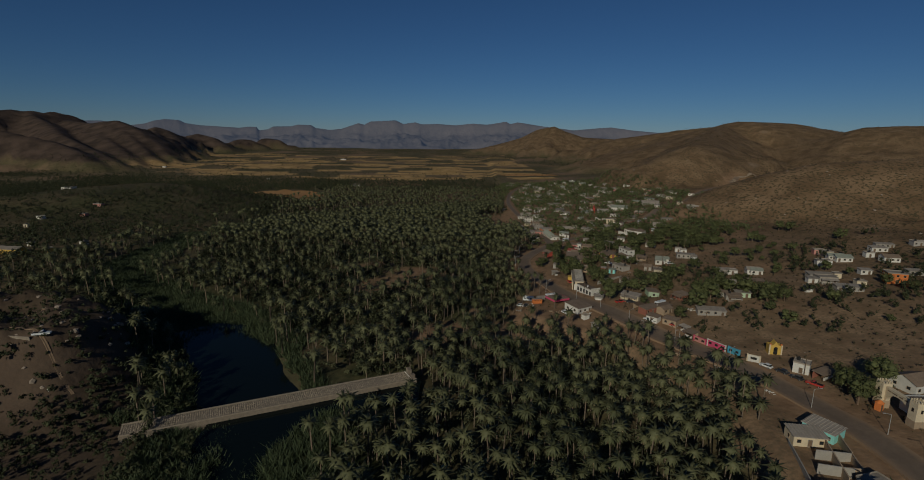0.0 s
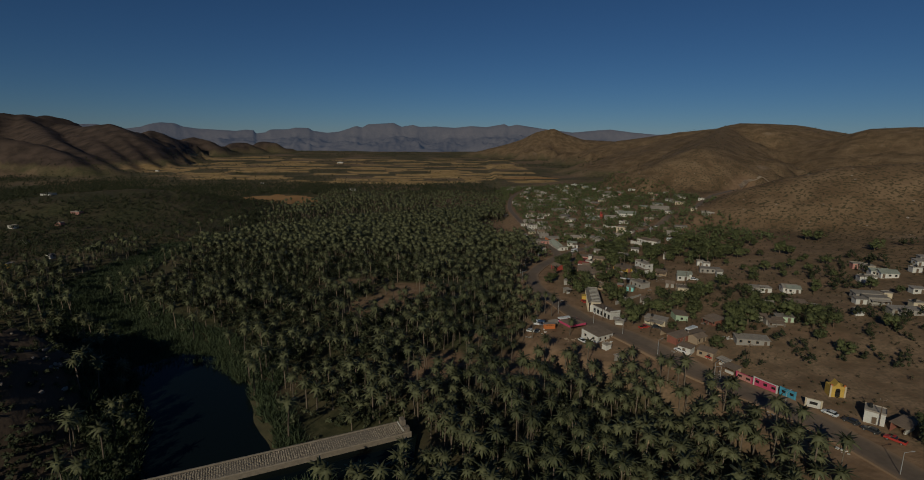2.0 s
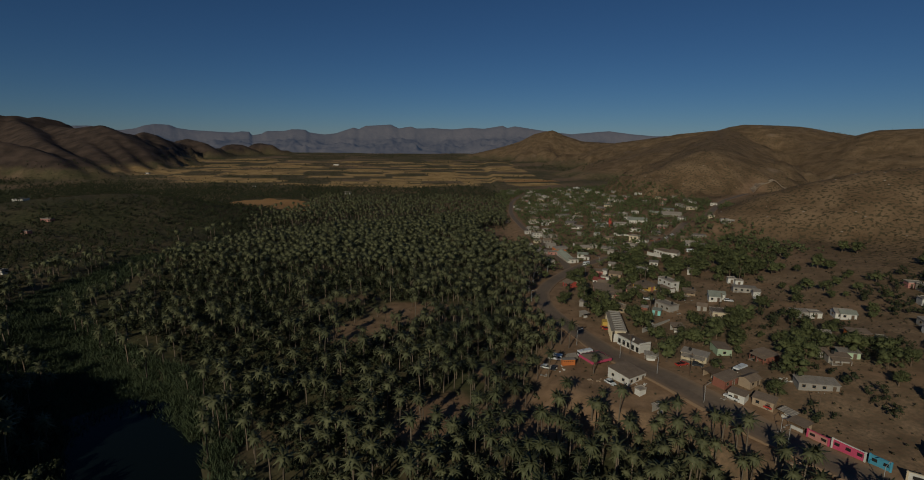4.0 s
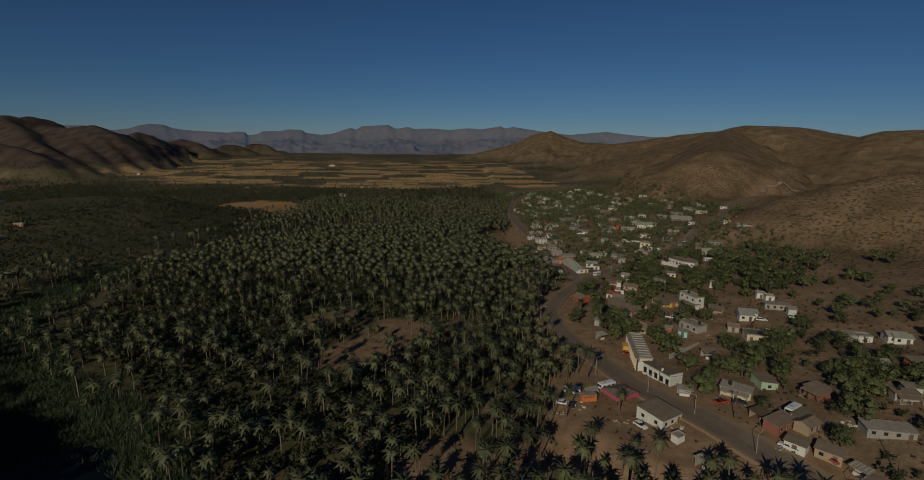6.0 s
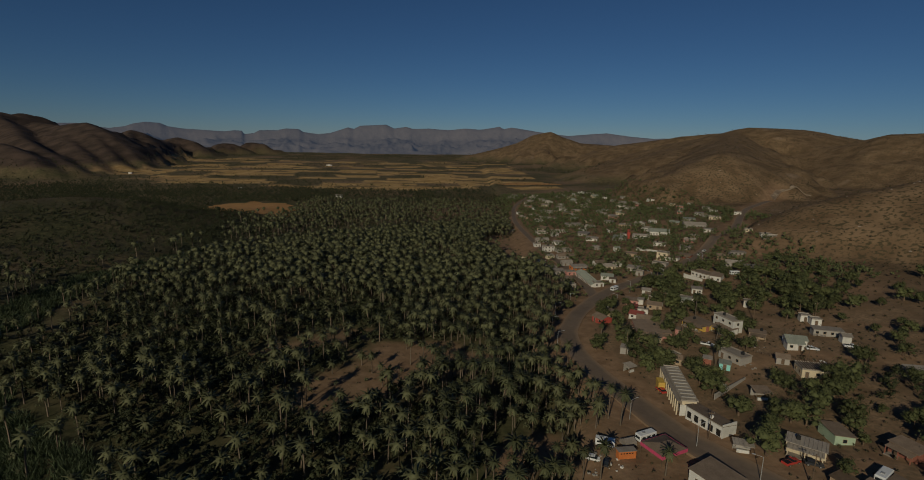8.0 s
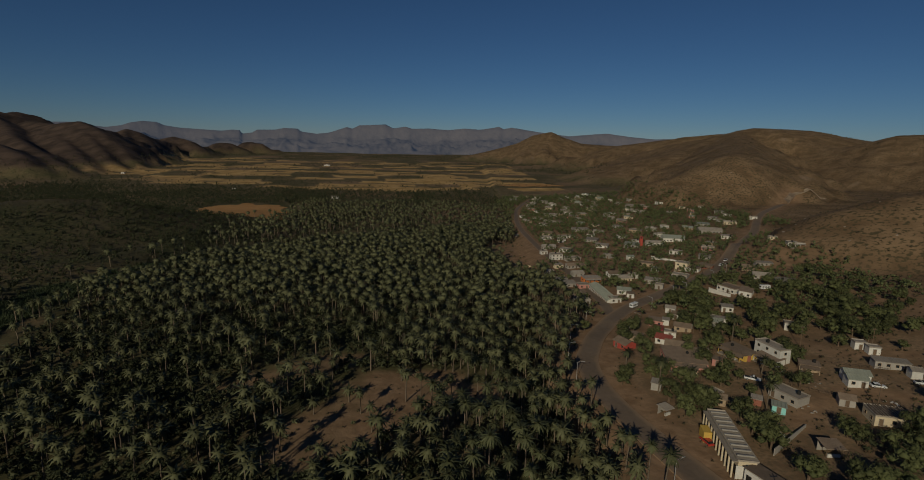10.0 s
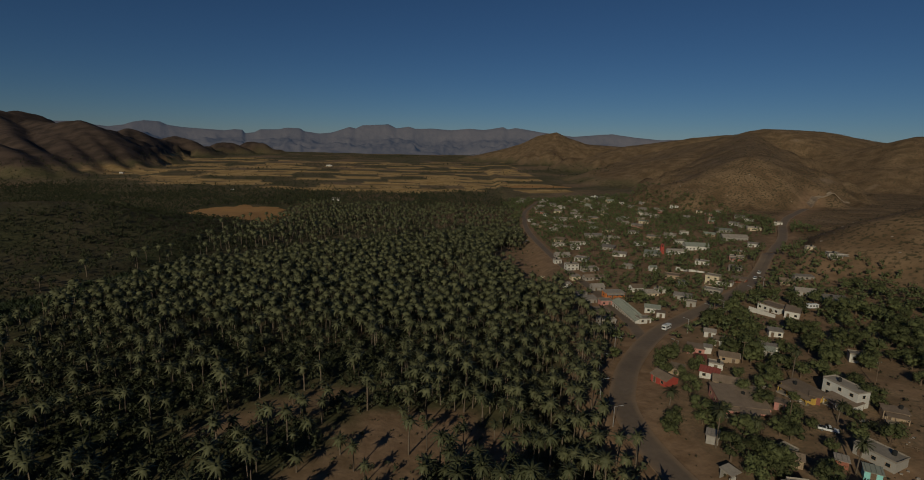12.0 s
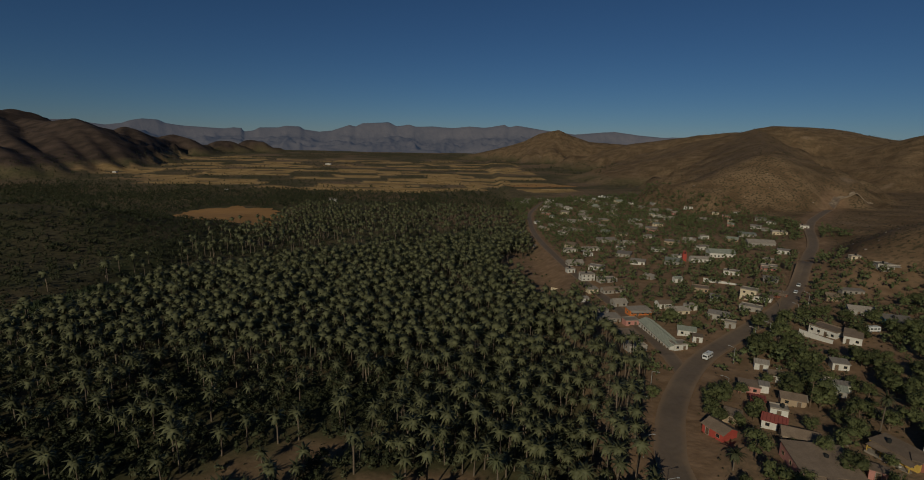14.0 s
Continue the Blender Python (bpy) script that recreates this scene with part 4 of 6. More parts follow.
# the wide plain
sx, sy, rng = scatter(-1500, 900, 1250, 3900, 20.0, 24)
ok = (np.abs(sx) < 0.8 * sy) & (height(sx, sy) < 4) & ~in_field(sx, sy) & (rng.uniform(0, 1, sx.shape) < smooth(0.36, 0.52, fractal(sx, sy, 260, 3, 18)) * 0.9)
stand("far_woods", far_models, sx[ok], sy[ok], 0.8, 1.7, M["leaf"], "scattered dark woods over the far plain", "woods", 4)
sx, sy, rng = scatter(-1000, 420, 1250, 2400, 22.0, 29)
ok = in_field(sx, sy) & (rng.uniform(0, 1, sx.shape) < smooth(0.5, 0.62, fractal(sx, sy, 60, 2, 19)) * 0.8)
stand("far_woods", far_models, sx[ok], sy[ok], 0.5, 1.1, M["leaf"], "hedges and lone trees between dry fields", "woods", 5)

# bushes over the hills and open slopes
sx, sy, rng = scatter(100, 1000, 100, 1250, 8.0, 25)
hz = height(sx, sy)
ok = (hz > 1.5) & (sx < 1.15 * sy + 60) & (away(sx, sy, ROAD)[0] > 9) & (rng.uniform(0, 1, sx.shape) < 0.30 + 0.5 * smooth(0.42, 0.62, fractal(sx, sy, 50, 3, 20)))
stand("hill_scrub", scrub_models, sx[ok], sy[ok], 0.5, 1.7, M["shrub"], "sparse olive desert scrub over the brown hills", "scrub", 6)
sx, sy, rng = scatter(250, 1900, 1250, 2400, 24.0, 26)
ok = (height(sx, sy) > 0) & (sx < 1.0 * sy) & (rng.uniform(0, 1, sx.shape) < 0.5)
stand("hill_scrub", scrub_models, sx[ok], sy[ok], 1.5, 3.4, M["shrub"], "dotted scrub on the farther hills", "scrub", 7)
sx, sy, rng = scatter(-900, -112, 100, 1300, 6.2, 27)
ok = (sx > -1.1 * sy - 60) & (sx < np.interp(sy, [100, 300, 440, 546, 582, 634, 735, 1300], [-112, -230, -245, -230, -216, -160, -60, 20])) & ~in_field(sx, sy) & (away(sx, sy, RIVER)[0] > 11) & (rng.uniform(0, 1, sx.shape) < np.where(mound(sx, sy, -440, 640, 220, 200) > 0.12, 0.95, 0.4))
stand("hill_scrub", scrub_models, sx[ok], sy[ok], 0.9, 2.2, M["shrub"], "dark scrub on the low hills across the river", "scrub", 8)

sx, sy, rng = scatter(-290, -80, 30, 222, 3.0, 33)
ok = (mound(sx, sy, -150, 130, 100, 100) > 0.1) & (away(sx, sy, RIVER)[0] > 17) & (rng.uniform(0, 1, sx.shape) < 0.5 + 0.45 * smooth(0.38, 0.55, fractal(sx, sy, 22, 3, 34)))
stand("bluff_scrub", bush_models, sx[ok], sy[ok], 0.7, 1.9, M["leaf"], "dark brown-green thorn scrub over the rocky bluff", "scrub", 35)

sx, sy, rng = scatter(96, 340, 120, 440, 4.4, 36)
ok = (away(sx, sy, ROAD)[0] > 10) & (rng.uniform(0, 1, sx.shape) < 0.15 + 0.6 * smooth(0.42, 0.6, fractal(sx, sy, 26, 3, 37)))
stand("slope_scrub", scrub_models, sx[ok], sy[ok], 0.4, 1.35, M["shrub"], "dry olive brush over the slopes beside the town", "scrub", 38)

# dry grass tufts and weeds on open ground
sx, sy, rng = scatter(-80, 190, 130, 480, 3.2, 28)
ok = (rng.uniform(0, 1, sx.shape) < 0.5 * smooth(0.35, 0.6, fractal(sx, sy, 12, 2, 27)) + 0.12) & ((sx > bank(sy)) | (cleared(sx, sy) > 0.3)) & (away(sx, sy, ROAD)[0] > 7) & (away(sx, sy, STREET)[0] > 4.5)
stand("weeds", scrub_models, sx[ok], sy[ok], 0.3, 1.1, M["shrub"], "dry weeds and low tufts on bare ground", "weeds", 9)

# reeds round the pool and along the stream
reed_models = []
for k in range(4):
    r = np.random.RandomState(400 + k)
    n = 40
    bx, by = r.uniform(-1.4, 1.4, n), r.uniform(-1.4, 1.4, n)
    hh, aa2 = r.uniform(1.3, 2.7, n), r.uniform(0, 6.28, n)
    lx, ly = r.uniform(-1.9, 1.9, n), r.uniform(-1.9, 1.9, n)
    V = np.stack([np.column_stack([bx - 0.2 * np.cos(aa2), by - 0.2 * np.sin(aa2), 0 * bx]), np.column_stack([bx + 0.2 * np.cos(aa2), by + 0.2 * np.sin(aa2), 0 * bx]), np.column_stack([bx + lx, by + ly, hh])], 1).reshape(-1, 3)
    reed_models.append((V, np.arange(3 * n).reshape(-1, 3), np.zeros(n, int)))


def open_water(x, y):
    """True over the pool and the stream below the dam."""
    return inside(x, y, POOL) | inside(x, y, STREAM)


sx, sy, rng = scatter(-260, 40, 60, 830, 2.4, 30)
dr, _ = away(sx, sy, RIVER)
ok = (dr < np.interp(sy, [60, 150, 235, 290, 350, 450, 830], [26, 30, 30, 22, 13, 9, 8]) * (0.75 + 0.5 * grain(sx, sy, 18, 3))) & ~open_water(sx, sy) & (rng.uniform(0, 1, sx.shape) < np.where(sy < 460, 0.9, 0.5)) & (away(sx, sy, [(-20, 172), (-97, 143)])[0] > 4.5)
stand("reeds", reed_models, sx[ok], sy[ok], 0.8, 1.5, M["reed"], "tall bright green reeds crowding the river", "reeds", 10)


# ---- houses ----
WORD = {"white": "white plastered", "cream": "cream plastered", "grey": "bare grey block", "pink": "salmon pink", "yellow": "mustard yellow", "orange": "bright orange", "red": "red painted", "teal": "pale turquoise",
        "brick": "red-brown brick", "green": "pale green", "blue": "dull blue", "magenta": "crimson", "tan": "tan adobe"}
ROOFWORD = {"tin": "weathered tin roof", "slab": "flat concrete roof", "clay": "brown roof", "redroof": "dull red roof", "mint": "pale grey-green metal roof", "wood": "unfinished timber roof"}


def quick(name, boxes, mat):
    bm = bmesh.new()
    for b in boxes:
        box(bm, *b)
    me = bpy.data.meshes.new(name)
    bm.to_mesh(me)
    bm.free()
    me.materials.append(mat)
    return me


def recessed(name, w, h, rim, mat, deep=0.06, thick=0.16):
    """A frame: a slab whose face is set back inside a rim."""
    bm = bmesh.new()
    box(bm, 0, 0, 0, w, thick, h)
    f = min(bm.faces, key=lambda q: q.calc_center_median().y)
    bmesh.ops.inset_region(bm, faces=[f], thickness=rim)
    bmesh.ops.translate(bm, verts=f.verts[:], vec=(0, deep, 0))
    me = bpy.data.meshes.new(name)
    bm.to_mesh(me)
    bm.free()
    me.materials.append(mat)
    return me


FRAME = recessed("frame", 1.15, 1.1, 0.07, M["tan"])
PANE = quick("pane", [(0, 0.0, 0, 1.0, 0.05, 0.95)], M["glass"])
JAMB = recessed("frame", 1.24, 2.2, 0.12, M["grey"])
DOOR = quick("door", [(0, -0.02, -0.03, 1.0, 0.06, 2.0)], M["wood"])
TANK = bpy.data.meshes.new("water_tank")
_bm = bmesh.new()
rod(_bm, (0, 0, 0), (0, 0, 1.1), 0.55, 0.55, 10)
rod(_bm, (0, 0, 1.1), (0, 0, 1.35), 0.55, 0.22, 10)
_bm.to_mesh(TANK)
_bm.free()
TANK.materials.append(M["rubber"])


def put(name, me, parent, x, y, z, turn=0.0, label=""):
    o = new(name, me)
    o.parent = parent
    o.matrix_local = pose(x, y, z, 0, 0, turn)
    return tagged(o, label) if label else o


def window(g, x, y, z, turn):
    w = put("window", FRAME, g, x, y, z, turn)
    put("pane", PANE, w, 0, 0.0, 0)
    return w


def slope(bm, w, y0, z0, y1, z1, thick=0.12, ribbed=False):
    """A sloping roof sheet from (y0, z0) to (y1, z1), flat or with standing seams."""
    xs, ups = [-w / 2, w / 2], [thick, thick]
    if ribbed:
        n = max(2, int(w / 0.9))
        xs, ups = [-w / 2], [thick]
        for k in range(n):
            x = -w / 2 + (k + 0.5) * w / n
            xs += [x - 0.1, x, x + 0.1]
            ups += [thick, thick + 0.13, thick]
        xs.append(w / 2)
        ups.append(thick)
    low = [[bm.verts.new((x, y, z)) for x in xs] for y, z in ((y0, z0), (y1, z1))]
    top = [[bm.verts.new((x, y, z + u)) for x, u in zip(xs, ups)] for y, z in ((y0, z0), (y1, z1))]
    m = len(xs)
    for k in range(m - 1):
        bm.faces.new((top[0][k], top[0][k + 1], top[1][k + 1], top[1][k]))
        bm.faces.new((low[0][k], low[1][k], low[1][k + 1], low[0][k + 1]))
        bm.faces.new((low[0][k], low[0][k + 1], top[0][k + 1], top[0][k]))
        bm.faces.new((low[1][k], top[1][k], top[1][k + 1], low[1][k + 1]))
    for k in (0, m - 1):
        bm.faces.new((low[0][k], top[0][k], top[1][k], low[1][k]))


def prism(bm, w, profile):
    """A solid with that outline in y and z, w long in x."""
    a = [bm.verts.new((-w / 2, y, z)) for y, z in profile]
    b = [bm.verts.new((w / 2, y, z)) for y, z in profile]
    n = len(profile)
    bm.faces.new(a)
    bm.faces.new(b[::-1])
    for k in range(n):
        bm.faces.new((a[k], b[k], b[(k + 1) % n], a[(k + 1) % n]))
    bmesh.ops.recalc_face_normals(bm, faces=bm.faces[:])


def parapet_slab(bm, w, d, z, rim=0.22, deep=0.34):
    """A flat roof sunk inside a low parapet."""
    box(bm, 0, 0, z + 0.25, w + 0.25, d + 0.25, 0.5)
    f = max(bm.faces, key=lambda q: q.calc_center_median().z)
    bmesh.ops.inset_region(bm, faces=[f], thickness=rim)
    bmesh.ops.translate(bm, verts=f.verts[:], vec=(0, 0, -deep))


def house(x, y, rot, w, d, h, wall, roof, style="flat", floors=1):
    rng = random.Random(int(x * 13 + y * 7))
    rot = (rot + 90) % 180 - 90
    if style in ("gable", "shed") and d < w:
        pass
    elif rot > 62:
        rot -= 90
        w, d = d, w
    elif rot < -75:
        rot += 90
        w, d = d, w
    w, d = w * 0.94, min(d * 1.1, max(w, d))
    if floors == 1:
        h = round(h * 0.88, 2)
    z = min(level(x + i, y + j) for i in (-w / 3, w / 3) for j in (-d / 3, d / 3)) + 0.15
    size = "large" if w * d > 130 else "small" if w * d < 42 else "modest"
    g = thing("house", x, y, z, rot, f"{size} {'two-storey ' if floors > 1 else ''}{WORD[wall]} house with {ROOFWORD[roof]}{' and porch' if style == 'porch' else ''}", "house", "houses of the town")
    bm, ribbed = bmesh.new(), roof in ("tin", "mint", "redroof")
    if style == "open":
        box(bm, 0, d / 2 - 0.1, h / 2 - 0.5, w, 0.18, h + 1)
        part("wall", bm, M[wall], g)
        for sx in (-1, 1):
            p = bmesh.new()
            rod(p, (sx * (w / 2 - 0.2), -d / 2 + 0.2, -0.6), (sx * (w / 2 - 0.2), -d / 2 + 0.2, h), 0.08)
            part("post", p, M["wood"], g)
        c = bmesh.new()
        box(c, 0, -d / 2 + 0.5, 0.45, w * 0.7, 0.5, 0.95, 0, 0.04)
        part("counter", c, M["white"], g)
        r = bmesh.new()
        slope(r, w + 0.8, -d / 2 - 0.5, h - 0.15, d / 2 + 0.3, h + 0.25, 0.12, ribbed)
        part("roof", r, M[roof], g)
        return g
    r = bmesh.new()
    if style == "gable":
        rise = 0.22 * d
        prism(bm, w, [(-d / 2, -1.5), (d / 2, -1.5), (d / 2, h), (0, h + rise), (-d / 2, h)])
        slope(r, w + 0.7, -d / 2 - 0.45, h - 0.17, 0.0, h + rise + 0.02, 0.12, ribbed)
        r2 = bmesh.new()
        slope(r2, w + 0.7, d / 2 + 0.45, h - 0.17, 0.0, h + rise + 0.02, 0.12, ribbed)
        part("roof", r2, M[roof], g)
        c = bmesh.new()
        box(c, 0, 0, h + rise + 0.17, w + 0.74, 0.34, 0.1, 0, 0.03)
        part("ridge_cap", c, M[roof], g)
    elif style == "shed" or (style == "porch" and roof != "slab"):
        up = 0.07 * d + 0.1
        prism(bm, w, [(-d / 2, -1.5), (d / 2, -1.5), (d / 2, h + up * 0.9), (-d / 2, h)])
        slope(r, w + 0.6, -d / 2 - 0.4, h + 0.0, d / 2 + 0.3, h + up + 0.02, 0.12, ribbed)
    else:
        box(bm, 0, 0, h / 2 - 0.75, w, d, h + 1.5)
        parapet_slab(r, w, d, h)
        if roof == "wood":
            for k in range(int(w / 0.8)):
                j = bmesh.new()
                box(j, -w / 2 + 0.5 + k * 0.8, 0, h + 0.6, 0.16, d + 0.9, 0.16, rng.uniform(-3, 3))
                part("joist", j, M["wood"], g)
        elif style == "flat" and w * d > 90 and rng.random() < 0.35:
            s = bmesh.new()
            box(s, rng.uniform(-0.2, 0.2) * w, rng.uniform(-0.1, 0.2) * d, h + 0.85, w * 0.22, d * 0.3, 1.4, 0, 0.05)
            part("stair_hut", s, M[wall], g)
    if style == "porch":
        k = 2.2
        pr = bmesh.new()
        slope(pr, w * 0.92, -d / 2 - k, h - 0.75, -d / 2 + 0.05, h - 0.3, 0.12, ribbed)
        part("porch_roof", pr, M["tin" if roof == "slab" else roof], g)
        n = max(2, int(w / 3))
        for i in range(n + 1):
            p = bmesh.new()
            box(p, -w * 0.43 + i * w * 0.86 / n, -d / 2 - k + 0.25, h / 2 - 0.95, 0.22, 0.22, h + 0.4, 0, 0.02)
            part("porch_post", p, M[wall], g)
        f = bmesh.new()
        box(f, 0, -d / 2 - k / 2, -0.35, w * 0.92, k, 0.8)
        part("porch_floor", f, M["slab"], g)
    part("wall", bm, M[wall], g)
    part("roof", r, M["slab"] if roof == "wood" else M[roof], g)
    if roof != "wood" and style in ("flat", "porch") and rng.random() < 0.45:
        put("water_tank", TANK, g, rng.uniform(-0.3, 0.3) * w, rng.uniform(-0.2, 0.3) * d, h + 0.2)
    # openings on the front and the sunny side
    per = h / floors
    for fl in range(floors):
        zz = fl * per
        n = max(1, int(w / 2.6))
        door_at = rng.randrange(n)
        for k in range(n):
            xx = -w / 2 + (k + 0.5) * w / n
            if k == door_at and fl == 0 and w > 3.5:
                dr = put("door", DOOR, g, xx, -d / 2 - 0.02, 1.05)
                put("frame", JAMB, dr, 0, 0, 0)
            elif w > 3.5:
                window(g, xx, -d / 2 - 0.02, zz + 1.45, 0)
        if d > 5:
            for k in range(int(d / 3.4)):
                window(g, -w / 2 - 0.02, -d / 2 + (k + 0.5) * d / int(d / 3.4), zz + 1.45, -90)
    return g


house(62.5, 787.1, 8, 13.1, 6.5, 3, "white", "tin", "shed")
house(57.4, 697.3, 8, 7.7, 5.4, 2.8, "grey", "tin", "shed")
house(95.3, 749.5, 8, 8.6, 6.8, 3.2, "white", "slab", "flat")
house(82.7, 843.7, 8, 6.5, 5.2, 3, "white", "tin", "flat")
house(82.3, 651.9, 8, 12.0, 6.0, 3, "white", "slab", "flat")
house(101.3, 653.6, 8, 18.1, 5.4, 3, "white", "slab", "flat")
house(124.0, 689.7, 8, 18.5, 7.4, 3, "grey", "tin", "shed")
house(135.2, 670.4, 8, 15.7, 6.3, 3, "grey", "slab", "flat")
house(74.1, 599.4, 8, 12.4, 6.2, 3, "grey", "tin", "gable")
house(71.4, 551.5, 8, 9.3, 5.6, 4.6, "white", "slab", "flat", 2)
house(82.5, 544.0, 8, 12.1, 6.1, 3, "grey", "slab", "flat")
house(65.6, 574.6, 8, 5.8, 4.1, 3, "white", "slab", "flat")
house(67.1, 520.9, 8, 6.4, 4.5, 3, "cream", "tin", "shed")
house(78.6, 517.8, 8, 14.0, 4.9, 3, "grey", "clay", "gable")
house(57.0, 501.0, 8, 6.0, 3.0, 2.6, "white", "tin", "shed")
house(60.0, 477.8, 8, 7.9, 4.8, 3, "grey", "slab", "flat")
house(60.2, 465.8, 8, 12.8, 5.8, 3, "grey", "slab", "shed")
house(61.8, 441.7, 8, 10.0, 6.0, 3, "tan", "clay", "porch")
house(61.0, 426.9, 8, 8.4, 5.0, 3, "grey", "slab", "flat")
house(59.1, 413.4, 8, 4.6, 3.7, 2.8, "grey", "clay", "gable")
house(73.7, 490.7, 8, 7.7, 5.4, 3, "grey", "tin", "gable")
house(78.7, 474.9, 8, 12.1, 4.8, 3.4, "orange", "tin", "porch")
house(69.8, 459.6, 8, 6.8, 4.1, 3, "pink", "slab", "flat")
house(76.4, 439.5, -87, 34.0, 5.8, 3.4, "white", "mint", "gable")
house(78.5, 425.3, 8, 6.4, 3.8, 3, "white", "slab", "flat")
house(88.9, 441.6, -20, 7.9, 4.4, 3.2, "white", "mint", "gable")
house(89.5, 432.1, -20, 4.1, 2.8, 3, "white", "clay", "shed")
house(95.4, 483.7, 8, 8.1, 4.9, 3, "white", "clay", "gable")
house(97.9, 472.4, 8, 10.8, 5.4, 3, "cream", "tin", "gable")
house(106.1, 476.3, 8, 5.5, 3.8, 3, "white", "slab", "flat")
house(161.3, 585.2, -5, 14.5, 5.1, 3.4, "white", "tin", "gable")
house(148.8, 631.3, 8, 8.6, 6.0, 3, "white", "slab", "flat")
house(183.1, 627.3, 8, 10.4, 6.2, 3.4, "white", "slab", "flat")
house(182.6, 598.3, -8, 19.4, 8.7, 4.2, "white", "mint", "gable")
house(125.6, 490.1, -30, 5.1, 3.6, 3, "white", "tin", "shed")
house(112.9, 460.9, -30, 9.7, 4.9, 3, "grey", "tin", "shed")
house(111.6, 447.5, -30, 4.9, 3.4, 3, "grey", "slab", "flat")
house(151.2, 599.6, 8, 7.1, 4.2, 3, "white", "tin", "flat")
house(123.7, 534.0, 8, 5.2, 3.0, 3, "white", "mint", "gable")
house(243.4, 672.6, -20, 14.7, 7.3, 3, "grey", "mint", "shed")
house(272.6, 674.1, -20, 12.6, 7.6, 3.2, "cream", "slab", "flat")
house(230.5, 630.5, -10, 21.9, 7.7, 4, "grey", "tin", "gable")
house(227.7, 595.2, -30, 8.7, 5.2, 3.2, "white", "tin", "shed")
house(190.4, 550.5, -30, 10.0, 6.0, 3.2, "pink", "slab", "porch")
house(161.9, 542.6, -30, 9.8, 4.9, 3, "white", "tin", "flat")
house(143.1, 489.1, -40, 8.2, 4.9, 5.6, "cream", "slab", "flat", 2)
house(148.2, 484.3, -40, 8.7, 5.2, 3.2, "white", "clay", "shed")
house(159.7, 489.9, -40, 8.9, 4.5, 3, "brick", "clay", "porch")
house(133.6, 469.9, -40, 10.1, 5.5, 2.8, "grey", "slab", "flat")
house(172.6, 518.9, -30, 8.4, 5.1, 3, "grey", "tin", "shed")
house(144.5, 431.0, -67, 12.0, 7.0, 3.4, "white", "clay", "flat")
house(148.0, 421.5, -38, 6.5, 9.0, 3.6, "white", "clay", "shed")
house(175.5, 453.7, -20, 11.1, 5.5, 3, "grey", "tin", "gable")
house(224.9, 501.0, -15, 11.2, 5.6, 3.2, "white", "slab", "porch")
house(179.3, 437.8, -20, 11.4, 5.7, 3.2, "blue", "tin", "porch")
house(218.6, 516.4, -10, 5.6, 3.3, 2.6, "cream", "slab", "flat")
house(193.3, 482.9, -10, 11.2, 3.9, 2.8, "grey", "tin", "shed")
house(180.1, 477.4, -20, 7.9, 5.5, 2.8, "tan", "clay", "gable")
house(307.6, 693.0, -30, 7.7, 5.4, 3, "white", "slab", "flat")
house(98.9, 401.4, -25, 4.8, 3.4, 3, "white", "tin", "gable")
house(98.6, 390.3, -25, 7.0, 3.8, 3, "white", "clay", "gable")
house(85.1, 384.5, -25, 6.8, 4.1, 3, "pink", "clay", "shed")
house(89.1, 382.9, -25, 3.0, 2.7, 3, "white", "tin", "shed")
house(82.3, 374.6, -25, 4.1, 2.9, 2.8, "magenta", "redroof", "open")
house(92.6, 373.6, -25, 7.1, 4.3, 3, "tan", "clay", "gable")
house(84.9, 367.9, -25, 5.1, 3.0, 2.8, "white", "slab", "flat")
house(69.6, 365.9, -35, 5.0, 4.0, 2.8, "tan", "clay", "shed")
house(62.0, 358.2, -66, 7.5, 5.2, 3, "red", "clay", "gable")
house(79.7, 361.4, -35, 6.6, 4.6, 3, "white", "redroof", "gable")
house(81.3, 352.6, -25, 9.5, 5.2, 3, "tan", "clay", "gable")
house(78.0, 339.2, -10, 15.0, 11.7, 3.2, "pink", "clay", "porch")
house(124.9, 397.4, -20, 5.6, 3.9, 3, "white", "tin", "shed")
house(110.8, 382.6, -20, 4.3, 3.5, 2.8, "green", "slab", "flat")
house(113.5, 379.9, -20, 4.3, 2.6, 2.8, "white", "tin", "shed")
house(100.7, 342.4, -72, 12.3, 5.5, 2.8, "yellow", "clay", "porch")
house(110.5, 337.8, -76, 11.5, 5.2, 5.4, "white", "slab", "flat", 2)
house(108.3, 334.8, -68, 9.1, 3.6, 2.8, "white", "clay", "porch")
house(101.2, 337.7, -35, 3.0, 2.7, 2.8, "brick", "clay", "shed")
house(136.9, 366.2, -25, 7.1, 3.5, 3.4, "white", "slab", "flat")
house(98.2, 308.4, -67, 10.3, 5.2, 3.2, "grey", "slab", "flat")
house(91.1, 301.9, -30, 3.9, 2.8, 2.6, "teal", "mint", "shed")
house(75.8, 309.6, -30, 5.9, 3.5, 3, "tan", "clay", "gable")
house(117.1, 326.9, -25, 6.5, 3.3, 3, "tan", "clay", "porch")
house(60.5, 320.1, -30, 3.3, 3.0, 2.8, "grey", "tin", "shed")
house(76.6, 330.3, -25, 5.1, 3.0, 2.8, "cream", "clay", "shed")
house(126.9, 318.1, -15, 8.0, 4.0, 3.2, "white", "mint", "gable")
